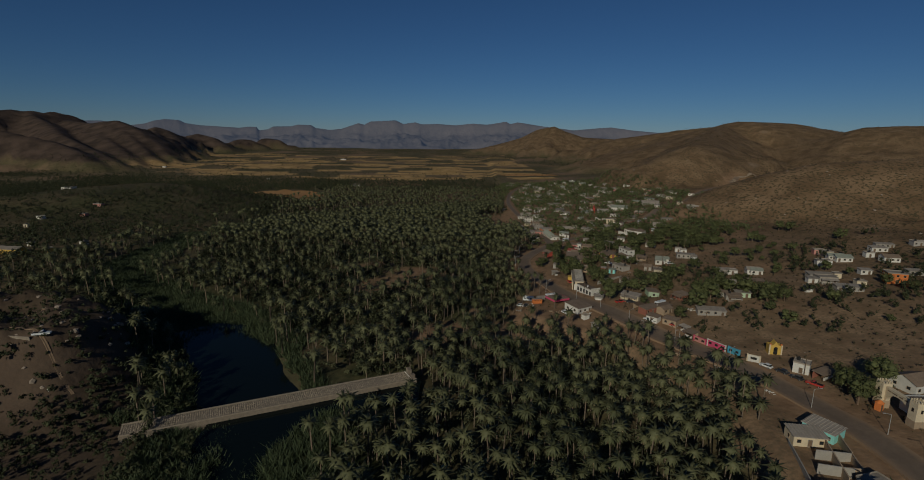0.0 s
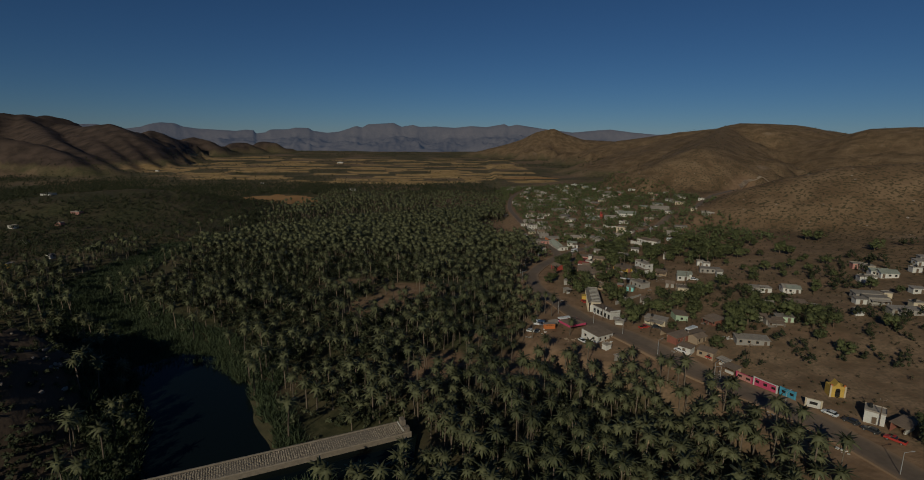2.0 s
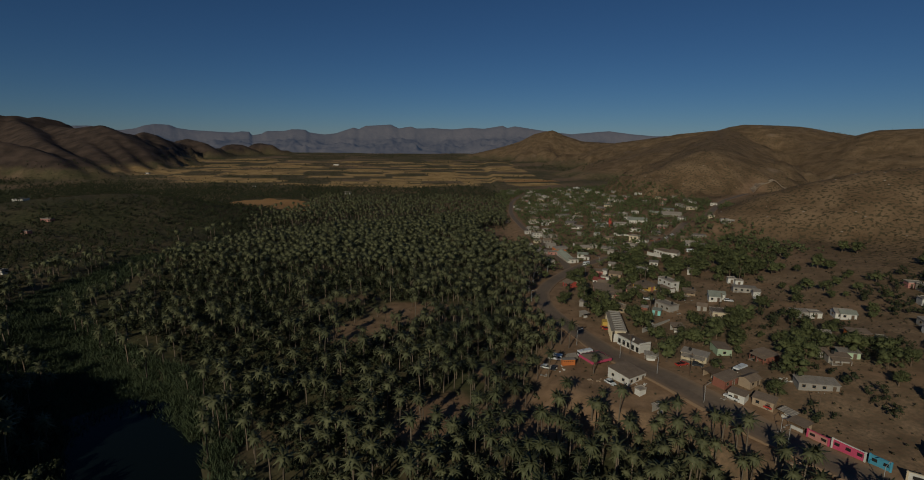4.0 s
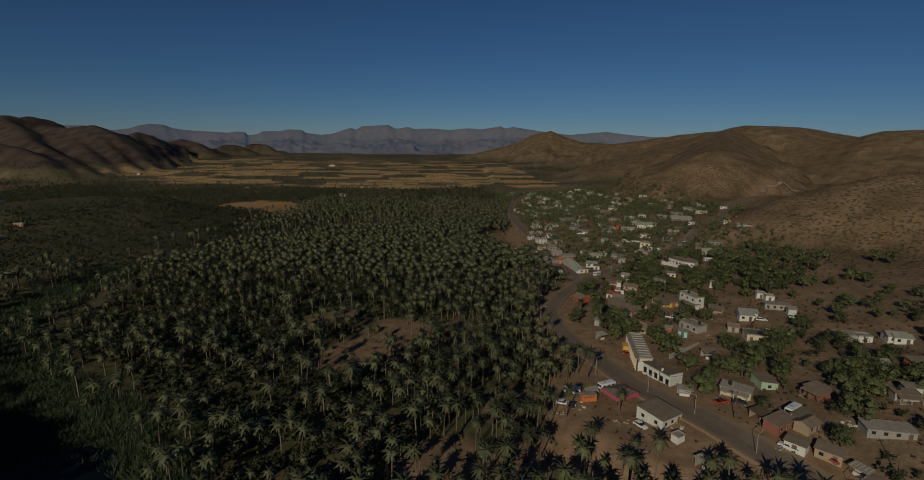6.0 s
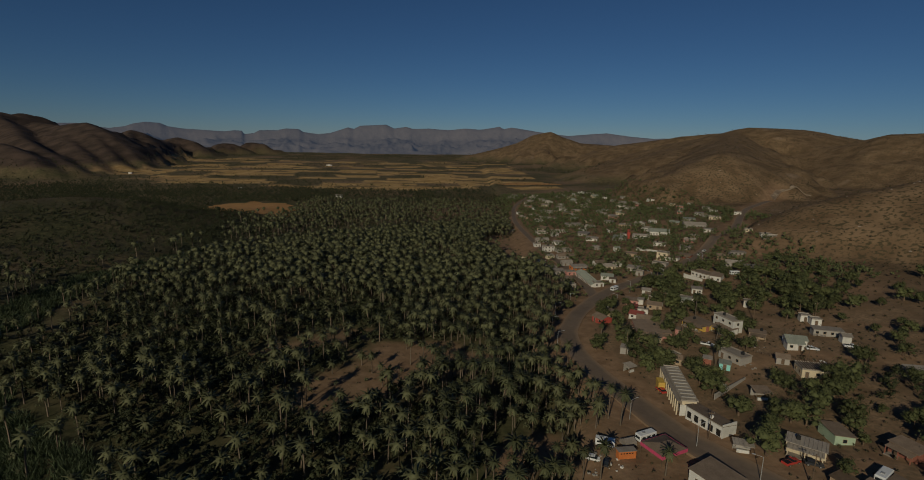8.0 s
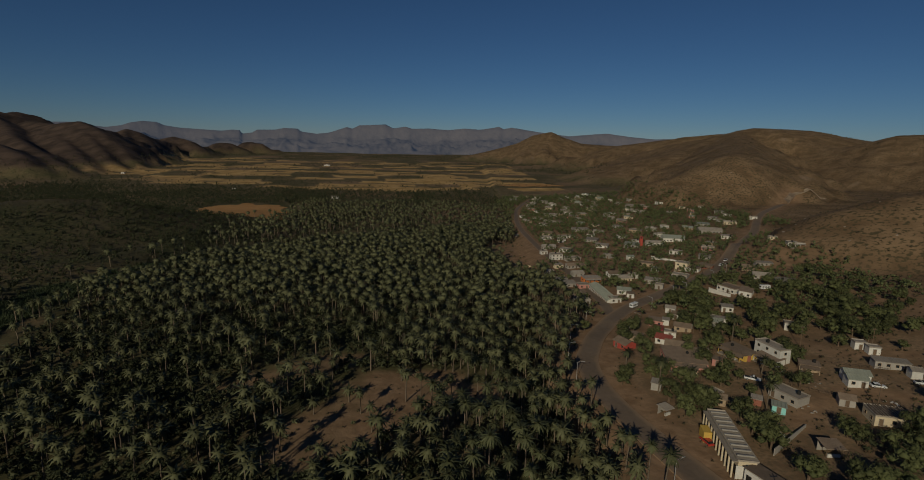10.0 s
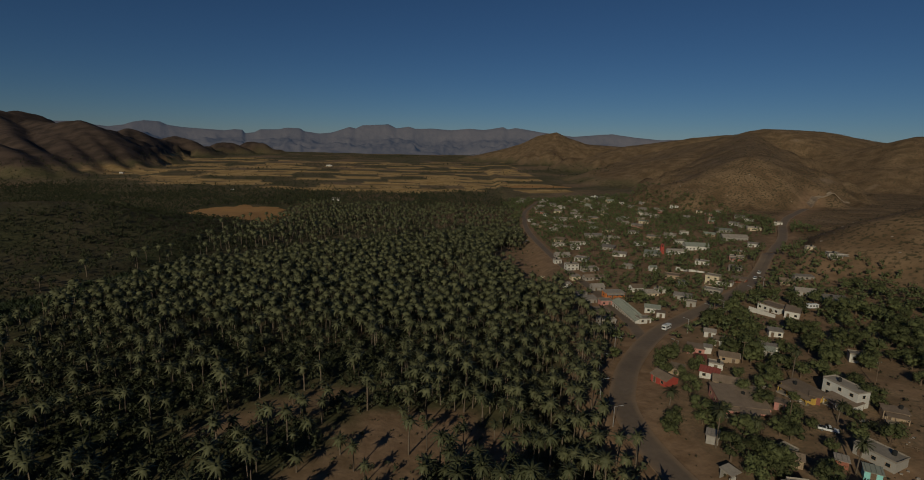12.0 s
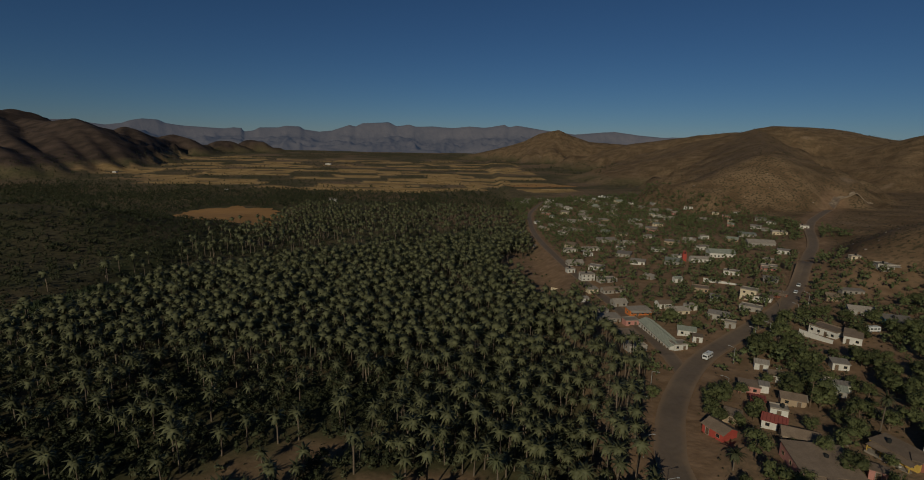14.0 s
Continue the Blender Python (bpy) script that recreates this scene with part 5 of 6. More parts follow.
house(148.4, 337.5, -15, 4.1, 2.9, 3, "white", "tin", "flat")
house(89.2, 335.3, -35, 4.0, 2.4, 2.8, "pink", "clay", "shed")
house(109.9, 379.5, -25, 7.0, 4.2, 3, "green", "tin", "shed")
house(93.4, 373.6, -25, 6.4, 3.8, 2.8, "tan", "tin", "gable")
house(87.1, 306.9, -30, 3.0, 2.4, 2.4, "brick", "tin", "shed")
house(57.2, 304.5, 27, 3.3, 2.7, 2.8, "grey", "slab", "open")
house(57.0, 239.5, 32, 9.6, 8.4, 3.3, "white", "clay", "shed")
house(70.0, 251.7, -20, 4.7, 2.1, 3, "grey", "tin", "open")
house(85.7, 249.6, -38, 9.5, 4.0, 3.2, "cream", "tin", "porch")
house(91.8, 280.6, -6, 4.8, 3.8, 3.4, "grey", "clay", "open")
house(113.2, 303.8, -25, 4.5, 3.6, 2.8, "grey", "clay", "gable")
house(117.9, 293.7, -14, 10.4, 6.3, 3.2, "cream", "wood", "flat")
house(98.7, 256.3, -96, 8.1, 4.8, 3, "green", "clay", "shed")
house(110.1, 246.2, -72, 7.2, 4.3, 3.4, "brick", "clay", "porch")
house(124.4, 314.6, -15, 6.2, 3.7, 3.2, "white", "mint", "gable")
house(147.0, 342.5, -15, 4.3, 3.0, 3, "white", "tin", "flat")
house(146.4, 317.3, -15, 3.4, 3.0, 3.2, "white", "tin", "gable")
house(144.6, 325.1, -15, 11.5, 3.4, 3, "grey", "tin", "shed")
house(151.6, 287.9, -10, 12.1, 3.6, 3, "grey", "tin", "shed")
house(154.6, 285.8, -10, 5.3, 3.0, 2.8, "white", "tin", "flat")
house(85.7, 236.4, 27, 5.1, 3.0, 2.4, "tan", "wood", "open")
house(88.3, 230.9, 30, 10.1, 4.0, 3, "brick", "clay", "shed")
house(94.6, 228.8, 30, 6.2, 3.7, 3, "tan", "clay", "gable")
house(134.5, 263.8, -15, 3.6, 2.5, 3, "white", "tin", "flat")
house(108.2, 377.9, -25, 8.0, 4.0, 3, "grey", "mint", "gable")
house(76.0, 312.3, 27, 5.6, 3.4, 2.8, "tan", "slab", "flat")
house(222.7, 314.7, -15, 6.8, 4.1, 3, "pink", "slab", "flat")
house(222.2, 299.6, -15, 8.8, 4.4, 3, "white", "mint", "gable")
house(207.8, 290.9, -15, 5.1, 4.1, 3.2, "white", "tin", "flat")
house(191.0, 265.6, -10, 13.8, 4.8, 3, "grey", "slab", "shed")
house(153.4, 259.0, -10, 8.0, 4.8, 3.2, "orange", "clay", "porch")
house(141.1, 262.2, -15, 6.1, 3.6, 3, "white", "tin", "gable")
house(138.2, 243.7, -15, 7.4, 3.0, 2.8, "green", "tin", "shed")
house(129.5, 246.4, -15, 5.7, 3.0, 2.8, "grey", "clay", "shed")
house(165.1, 283.8, -15, 7.2, 5.0, 3, "white", "tin", "gable")
house(114.2, 224.9, -12, 12.7, 4.4, 2.8, "grey", "tin", "shed")
house(96.0, 232.9, 30, 6.6, 3.0, 2.6, "white", "clay", "open")
house(158.0, 253.5, -15, 3.0, 2.4, 2.8, "white", "tin", "flat")
house(223.2, 308.5, -10, 5.8, 4.6, 3.4, "cream", "slab", "flat")
house(209.8, 290.3, -10, 6.1, 4.9, 3.4, "white", "slab", "flat")
house(223.6, 295.5, -10, 9.0, 5.4, 3, "white", "mint", "gable")
house(188.9, 258.5, -10, 9.2, 5.5, 3.2, "grey", "slab", "porch")
house(189.1, 242.9, -10, 12.7, 4.4, 2.8, "grey", "tin", "shed")
house(218.1, 251.3, -20, 8.9, 6.2, 5.0, "orange", "slab", "flat", 2)
house(256.5, 311.5, -10, 9.4, 4.7, 3, "white", "tin", "shed")
house(242.0, 299.6, -10, 4.9, 3.4, 3, "white", "tin", "flat")
house(244.9, 288.0, -10, 8.8, 5.3, 3.2, "white", "clay", "gable")
house(216.1, 268.2, -10, 5.7, 3.4, 2.8, "white", "tin", "shed")
house(235.4, 260.3, -10, 7.4, 3.7, 3, "grey", "tin", "shed")
house(171.1, 245.0, -10, 3.5, 2.8, 2.8, "white", "tin", "flat")
house(198.9, 248.5, -10, 4.7, 3.3, 3, "cream", "slab", "flat")
house(132.4, 240.8, -12, 7.4, 3.0, 2.8, "grey", "clay", "porch")
house(265.6, 318.5, -10, 11.1, 3.3, 2.8, "grey", "tin", "shed")
house(287.6, 318.6, -10, 8.9, 4.4, 3, "grey", "tin", "flat")
house(181.6, 258.5, -10, 4.9, 3.4, 2.8, "white", "tin", "shed")
house(198.4, 264.3, -10, 3.7, 3.0, 3, "cream", "tin", "flat")
house(122.9, 173.0, -40, 5.3, 4.3, 4.0, "white", "slab", "flat")
house(127.5, 167.8, 27, 8.2, 3.3, 2.8, "brick", "clay", "open")
house(149.2, 157.7, 15, 9.7, 7.8, 3.6, "white", "clay", "gable")
house(87.0, 221.3, -49, 5.4, 3.3, 2.9, "white", "clay", "shed")
house(97.0, 211.4, -68, 4.2, 2.1, 2.9, "white", "tin", "open")
house(97.4, 206.3, -62, 4.9, 3.4, 2.7, "tan", "clay", "open")
house(93.5, 217.8, -45, 6.4, 3.8, 2.9, "tan", "clay", "shed")
house(60.0, 217.2, 27, 3.0, 2.4, 2.6, "grey", "tin", "open")
house(57.9, 227.9, 27, 3.0, 2.1, 2.2, "white", "slab", "flat")
house(166.0, 282.0, -15, 6.5, 3.9, 3, "white", "mint", "gable")
house(-305.4, 340.1, -8, 19.1, 5.7, 4, "yellow", "tin", "gable")
house(-284.8, 346.2, -8, 4.1, 3.7, 3, "yellow", "tin", "flat")
house(-281.8, 375.5, -8, 4.4, 3.5, 3, "white", "slab", "flat")
house(-500.4, 654.3, -8, 15.1, 7.5, 3, "white", "tin", "shed")
house(-401.6, 565.0, -8, 10.4, 5.2, 3, "pink", "slab", "flat")
house(-389.5, 524.1, -8, 7.3, 4.4, 3, "pink", "tin", "flat")
house(-641.7, 725.2, -8, 15.0, 6.0, 3, "white", "tin", "shed")
house(-587.0, 726.8, -8, 11.7, 4.7, 3, "white", "tin", "shed")
house(-416.9, 503.8, -8, 7.0, 4.2, 3, "white", "tin", "flat")
house(-347.6, 433.5, -8, 5.0, 3.0, 3, "white", "tin", "flat")
house(-391.6, 456.0, -8, 4.2, 2.5, 3, "cream", "tin", "flat")
house(-313.3, 365.9, -8, 4.3, 2.6, 3, "white", "tin", "flat")
house(-223.5, 1089.0, 5, 13.9, 8.3, 3.4, "white", "tin", "gable")
house(-515.2, 2239.5, 5, 22.8, 13.0, 5, "white", "slab", "flat")
house(-458.4, 1220.1, 5, 6.8, 5.4, 3.4, "white", "tin", "flat")
house(-929.6, 1616.6, 5, 9.4, 7.6, 4, "white", "tin", "flat")

# small houses of the farther town
TAKEN = [(o.matrix_world.translation.x, o.matrix_world.translation.y) for o in scene.objects if o.get("category") == "house"]
hx, hy, rng = scatter(66, 420, 440, 1130, 23.0, 33)
for k in range(len(hx)):
    x, y = hx[k], hy[k]
    limit = 190 - 40 * abs(math.sin(y / 60)) if y < 640 else 300 if y < 900 else 240
    if x > limit + 20 or x < bank(y) + 14 or away(x, y, ROAD)[0] < 13 or away(x, y, STREET)[0] < 9 or rng.uniform() > 0.62 or level(x, y) > 14:
        continue
    if min((x - a) ** 2 + (y - b) ** 2 for a, b in TAKEN) < 250:
        continue
    TAKEN.append((x, y))
    w = rng.uniform(6, 13)
    house(x, y, rng.choice([8, -25, -30, -60]), w, w * rng.uniform(0.5, 0.8), round(rng.uniform(2.7, 3.4), 1), rng.choice(["white", "tan", "cream", "grey", "white", "pink", "grey"]), rng.choice(["tin", "slab", "slab", "tin", "clay", "mint"]), rng.choice(["flat", "gable", "shed", "flat"]))


# ---- things along the road and round the plaza ----
def piece(g, name, mat, *b, edge=0.03, label=""):
    bm = bmesh.new()
    box(bm, *b, edge=edge)
    return part(name, bm, mat, g, label)


def bar(g, name, mat, a, b, r1, r2=None, sides=8):
    bm = bmesh.new()
    rod(bm, a, b, r1, r2, sides)
    return part(name, bm, mat, g)


# the dam: a rubble weir with a paved crest
DAM_A, DAM_B = Vector((-17, 174.5)), Vector((-99, 136))
dam_dir = (DAM_B - DAM_A).normalized()
dam_len = (DAM_B - DAM_A).length
dam_turn = math.degrees(math.atan2(dam_dir.y, dam_dir.x))
dam = thing("dam", DAM_A.x, DAM_A.y, -6.2, dam_turn, "low stone rubble dam with a cobbled crest across the river", "dam")
bm = bmesh.new()
a = [(-3.4, 0.0), (3.4, 0.0), (3.7, -7.0), (-3.7, -7.0)]
n = 28
rows = [[bm.verts.new((dam_len * k / n, -yy, zz - 0.05 + (float(grain(k * 3.1, yy, 4, 2)) - 0.5) * 0.3)) for yy, zz in a] for k in range(n + 1)]
for k in range(n):
    for e in range(4):
        bm.faces.new((rows[k][e], rows[k][(e + 1) % 4], rows[k + 1][(e + 1) % 4], rows[k + 1][e]))
bm.faces.new(rows[0])
bm.faces.new(rows[-1][::-1])
bmesh.ops.recalc_face_normals(bm, faces=bm.faces[:])
part("core", bm, M["stone"], dam)
for sy in (-1, 1):
    bm = bmesh.new()
    box(bm, dam_len / 2, sy * 3.35, 0.12, dam_len, 0.5, 0.4, 0, 0.06)
    part("kerb", bm, M["stone"], dam)
stone_rng = random.Random(8)
bm = bmesh.new()
lay_v, lay_f = [], []
for i in range(int(dam_len / 0.62)):
    for j in range(9):
        cx, cy = (i + 0.5) * 0.62 + stone_rng.uniform(-0.1, 0.1), -2.6 + j * 0.65 + stone_rng.uniform(-0.1, 0.1)
        r, up, t0 = stone_rng.uniform(0.22, 0.34), stone_rng.uniform(0.05, 0.16), stone_rng.uniform(0, 1)
        n0 = len(lay_v)
        for k in range(5):
            lay_v.append((cx + r * math.cos(t0 + k * 1.2566), cy + r * math.sin(t0 + k * 1.2566), -0.12))
        for k in range(5):
            lay_v.append((cx + 0.7 * r * math.cos(t0 + k * 1.2566), cy + 0.7 * r * math.sin(t0 + k * 1.2566), up))
        lay_f.append([n0 + 5 + k for k in range(5)])
        lay_f += [[n0 + k, n0 + (k + 1) % 5, n0 + 5 + (k + 1) % 5, n0 + 5 + k] for k in range(5)]
bm.free()
me = bpy.data.meshes.new("cobbles")
me.from_pydata(lay_v, [], lay_f)
M["cobble"] = material("cobble", (0.20, 0.165, 0.125), (0.42, 0.35, 0.26), 0.8, 0.9, 0.4, island=0.25)
me.materials.append(M["cobble"])
ob = tagged(new("cobbles", me), "rounded pale stones set in the crest", kind="stuff")
ob.parent = dam
piece(dam, "sluice_pier", M["stone"], 1.2, -1.5, 0.9, 1.4, 2.6, 2.4, edge=0.1)
piece(dam, "sluice_pier", M["stone"], 1.2, 2.6, 0.7, 1.4, 1.6, 2.2, edge=0.1)
bar(dam, "pipe", M["white"], (2.2, -3.2, 0.3), (2.6, 3.9, 1.3), 0.16)


# the gate over the side road
def battlements(g, cx, cy, z, w, mat):
    for k in range(4):
        for s in (-1, 1):
            piece(g, "merlon", mat, cx + s * (w / 2 - 0.15), cy - w / 2 + 0.3 + k * (w - 0.6) / 3, z + 0.3, 0.3, 0.38, 0.6)
            if k in (1, 2):
                piece(g, "merlon", mat, cx - w / 2 + 0.3 + k * (w - 0.6) / 3, cy + s * (w / 2 - 0.15), z + 0.3, 0.38, 0.3, 0.6)


gate = thing("town_gate", 131.5, 142.2, level(131.5, 142.2), 0, "cream town gate arch between two battlemented towers", "gate")
for cy in (5.8, -6.6):
    t = bmesh.new()
    box(t, 0, cy, 3.9, 2.9, 2.9, 8.2, 0, 0.05)
    tower = part("tower", t, M["cream"], gate)
    battlements(gate, 0, cy, 8.0, 2.9, M["cream"])
    piece(tower, "window", M["dark"], -1.46, cy, 5.6, 0.08, 0.7, 1.1, edge=0.0)
    piece(tower, "window", M["dark"], 0, cy - 1.46, 5.6, 0.7, 0.08, 1.1, edge=0.0)
    piece(tower, "plinth", M["tan"], 0, cy, 1.2, 3.06, 3.06, 2.6, edge=0.03)
bm = bmesh.new()
outline = [(4.4, 7.0), (-5.2, 7.0), (-5.2, 0.0), (-4.6, 0.0)] + [(-0.4 + 4.2 * math.cos(math.pi - a2), 2.6 + 3.2 * math.sin(a2)) for a2 in np.linspace(0.0, math.pi, 13)] + [(4.4, 2.6)]
fa = [bm.verts.new((-0.55, yy, zz)) for yy, zz in outline]
fb2 = [bm.verts.new((0.55, yy, zz)) for yy, zz in outline]
bm.faces.new(fa)
bm.faces.new(fb2[::-1])
for k in range(len(outline)):
    bm.faces.new((fa[k], fb2[k], fb2[(k + 1) % len(outline)], fa[(k + 1) % len(outline)]))
bmesh.ops.recalc_face_normals(bm, faces=bm.faces[:])
part("arch", bm, M["cream"], gate)
for k, (yy, ln) in enumerate(((2.9, 1.3), (1.0, 1.9), (-1.3, 1.5), (-3.2, 1.2))):
    piece(gate, "lettering_bar", M["wood"], -0.57, yy, 6.35, 0.04, ln, 0.34, edge=0.0)
piece(gate, "coping", M["cream"], 0, -0.4, 7.12, 1.3, 9.7, 0.22)
kiosk = thing("kiosk", 129.4, 146.0, level(129.4, 146.0), 20, "small bright orange sentry kiosk beside the gate", "kiosk")
piece(kiosk, "body", M["orange"], 0, 0, 1.25, 1.7, 1.7, 2.6)
bm = bmesh.new()
rod(bm, (0, 0, 2.55), (0, 0, 3.3), 1.3, 0.25, 8)
part("roof", bm, M["orange"], kiosk)
piece(kiosk, "door", M["wood"], 0, -0.86, 1.0, 0.8, 0.05, 2.0, edge=0.0)
guard = thing("gatehouse", 140, 140, level(140, 140), 0, "white gatehouse with a wide brown roof behind the arch", "house")
piece(guard, "wall", M["white"], 0, 0, 1.6, 9, 12, 4.4)
bm = bmesh.new()
slope(bm, 10.5, -6.6, 3.3, 0, 5.0)
part("roof", bm, M["clay"], guard)
bm = bmesh.new()
slope(bm, 10.5, 6.6, 3.3, 0, 5.0)
part("roof", bm, M["clay"], guard)


# the walled yard of roofless rooms by the grove
def yard_wall(name, x0, y0, x1, y1, h, mat, label, thick=0.22, group=""):
    d = Vector((x1 - x0, y1 - y0))
    cx, cy = (x0 + x1) / 2, (y0 + y1) / 2
    z = min(level(x0, y0), level(x1, y1), level(cx, cy))
    g = thing(name, cx, cy, z, math.degrees(math.atan2(d.y, d.x)), label, "wall", group)
    piece(g, "wall_panel", mat, 0, 0, h / 2 - 0.5, d.length, thick, h + 1.0)
    piece(g, "coping", mat, 0, 0, h + 0.05, d.length + 0.1, thick + 0.12, 0.12)
    return g


YARD = "walls of the roofless yard"
for seg in ((92.5, 131, 86.5, 111), (101.5, 130.5, 95.5, 112), (95, 123.5, 103.5, 122), (91.5, 117.5, 99.5, 115.5), (103.5, 122, 101.5, 115.5), (101.5, 115.5, 97.8, 116), (106.2, 131, 103.5, 122), (88.5, 112, 98, 110)):
    yard_wall("yard_wall", *seg, 2.7, M["tan"] if seg[0] > 101 else M["grey"], "bare plastered wall of a roofless yard", group=YARD)
house(97.5, 131.5, -8, 9.2, 5.0, 3.2, "cream", "tin", "shed")
house(104.5, 134.5, -60, 9.0, 5.5, 3.4, "teal", "tin", "shed")
house(101.5, 111.5, 15, 7.0, 4.0, 2.6, "grey", "slab", "flat")


# stalls and walls with painted fronts
def stall(x, y, turn, w, h, mat, label, second=None):
    g = thing("painted_stall", x, y, level(x, y), turn, label, "stall", "painted stalls by the road")
    piece(g, "front_wall", mat, 0, 0, h / 2 - 0.4, w, 0.25, h + 0.8)
    for sx in (-1, 1):
        piece(g, "pillar", second or mat, sx * (w / 2 - 0.2), -0.05, h / 2 - 0.2, 0.45, 0.45, h + 1.0)
    n = max(1, int(w / 2.4))
    for k in range(n):
        piece(g, "opening", M["dark"], -w / 2 + (k + 0.5) * w / n, -0.14, h * 0.55, w / n * 0.45, 0.06, h * 0.35, edge=0.0)
    piece(g, "coping", second or mat, 0, 0, h + 0.06, w + 0.2, 0.45, 0.16)
    return g


stall(98.6, 200.2, -63, 6.0, 2.2, M["pink"], "low salmon pink wall of a roadside stall", M["magenta"])
stall(102.2, 193.6, -61, 8.2, 2.6, M["magenta"], "crimson painted front of a roadside stall", M["white"])
stall(106.2, 187.8, -59, 5.0, 2.5, M["blue"], "turquoise blue painted front of a roadside stall")
stall(110.2, 181.2, -35, 4.6, 2.6, M["white"], "white stepped monument with a dark plaque", M["cream"])
shrine = thing("shrine", 121.5, 187.8, level(121.5, 187.8), -12, "small yellow roadside chapel with an arched doorway", "chapel")
piece(shrine, "wall", M["yellow"], 0, 0, 1.5, 4.6, 3.4, 4.0, edge=0.05)
bm = bmesh.new()
prism(bm, 3.0, [(-1.0, 3.4), (1.0, 3.4), (0, 5.0)])
bmesh.ops.rotate(bm, verts=bm.verts[:], matrix=Matrix.Rotation(radians(90), 3, "Z"))
part("gable", bm, M["yellow"], shrine)
for sx in (-1, 1):
    piece(shrine, "pilaster", M["cream"], sx * 2.1, -1.75, 1.6, 0.5, 0.3, 4.4)
    piece(shrine, "merlon", M["orange"], sx * 1.9, -1.5, 3.8, 0.6, 0.5, 0.7)
piece(shrine, "doorway", M["dark"], 0, -1.73, 1.1, 1.4, 0.08, 2.2, edge=0.0)
bm = bmesh.new()
rod(bm, (0, -1.77, 2.2), (0, -1.69, 2.2), 0.7, 0.7, 14)
part("door_arch", bm, M["dark"], shrine)

# long arcaded block and its neighbour
arcade = thing("arcade_building", 66.8, 284.5, level(66, 284), 80, "long cream two-storey block with an arcade and open roof", "building")
piece(arcade, "wall", M["cream"], 0, 0, 2.0, 25.0, 4.4, 6.0, edge=0.03)
bm = bmesh.new()
parapet_slab(bm, 25.2, 4.8, 5.0)
part("roof", bm, M["slab"], arcade)
for k in range(11):
    piece(arcade, "column", M["cream"], -12 + k * 2.4, 3.4, 2.0, 0.4, 0.4, 5.2)
    if k < 10:
        piece(arcade, "opening", M["dark"], -10.8 + k * 2.4, 2.23, 1.5, 1.5, 0.06, 2.6, edge=0.0)
        piece(arcade, "roof_rib", M["grey"], -10.8 + k * 2.4, 0, 5.55, 0.5, 4.2, 0.35)
piece(arcade, "gallery_roof", M["slab"], 0, 2.9, 4.75, 25.0, 1.6, 0.22)
piece(arcade, "end_wall", M["white"], -12.65, 0.2, 1.5, 0.25, 5.0, 4.4)
piece(arcade, "stall_front", M["yellow"], 5.5, 4.6, 1.3, 4.2, 2.2, 3.2, label="yellow shop front")
lower = thing("workshop", 67.8, 265.5, level(67.8, 265.5), 113, "white-fronted workshop with a worn sloping roof", "building")
piece(lower, "wall", M["white"], 0, 0, 1.2, 13.0, 5.0, 4.4, edge=0.03)
bm = bmesh.new()
slope(bm, 13.6, -2.8, 3.4, 2.8, 3.9)
part("roof", bm, M["clay"], lower)
for k in range(5):
    piece(lower, "opening", M["dark"], -5.2 + k * 2.6, 2.53, 1.4, 1.4, 0.06, 2.0, edge=0.0)
piece(lower, "parapet", M["white"], -6.6, 0, 1.8, 0.3, 5.6, 5.4)
bar(lower, "dish", M["white"], (-2.0, 1.6, 4.3), (-1.8, 1.9, 4.5), 0.7, 0.6, 12)
yard_wall("plaza_wall", 77, 281, 94, 293.5, 2.0, M["grey"], "long grey block wall across a bare slope")
yard_wall("compound_wall", 47, 545, 60, 538, 2.2, M["cream"], "cream compound wall beside a sandy field")
yard_wall("compound_wall", 138, 530, 152, 517, 2.4, M["white"], "white boundary wall in the town")

yard_wall("compound_wall", 133.2, 432.5, 138.6, 419.6, 2.6, M["white"], "bright white wall of a roadside compound")

# the pavilion with its red valance
pav = thing("pavilion", 49.3, 253.2, level(49, 253), 25, "open pavilion with dark tarpaulin roof and crimson valance", "pavilion")
bm = bmesh.new()
w2, d2 = 4.6, 3.9
ring = [bm.verts.new((sx * w2, sy * d2, 3.0)) for sx, sy in ((-1, -1), (1, -1), (1, 1), (-1, 1))]
peak = [bm.verts.new((-1.6, 0, 4.2)), bm.verts.new((1.6, 0, 4.2))]
for f in ((ring[0], ring[1], peak[1], peak[0]), (ring[1], ring[2], peak[1]), (ring[2], ring[3], peak[0], peak[1]), (ring[3], ring[0], peak[0]), (ring[3], ring[2], ring[1], ring[0])):
    bm.faces.new(f)
part("roof", bm, M["clay"], pav)
for sx, sy, lx, ly in ((0, -d2, 2 * w2 + 0.1, 0.08), (0, d2, 2 * w2 + 0.1, 0.08), (-w2, 0, 0.08, 2 * d2), (w2, 0, 0.08, 2 * d2)):
    piece(pav, "valance", M["magenta"], sx, sy, 2.55, lx, ly, 1.0, edge=0.0)
for sx in (-1, 1):
    for sy in (-1, 1):
        bar(pav, "post", M["wood"], (sx * (w2 - 0.2), sy * (d2 - 0.2), -0.5), (sx * (w2 - 0.2), sy * (d2 - 0.2), 3.0), 0.09)
tent = thing("tarpaulin", 41.5, 258.5, level(41.5, 258.5), 20, "blue-grey tarpaulin shelter on poles beside the pavilion", "shelter")
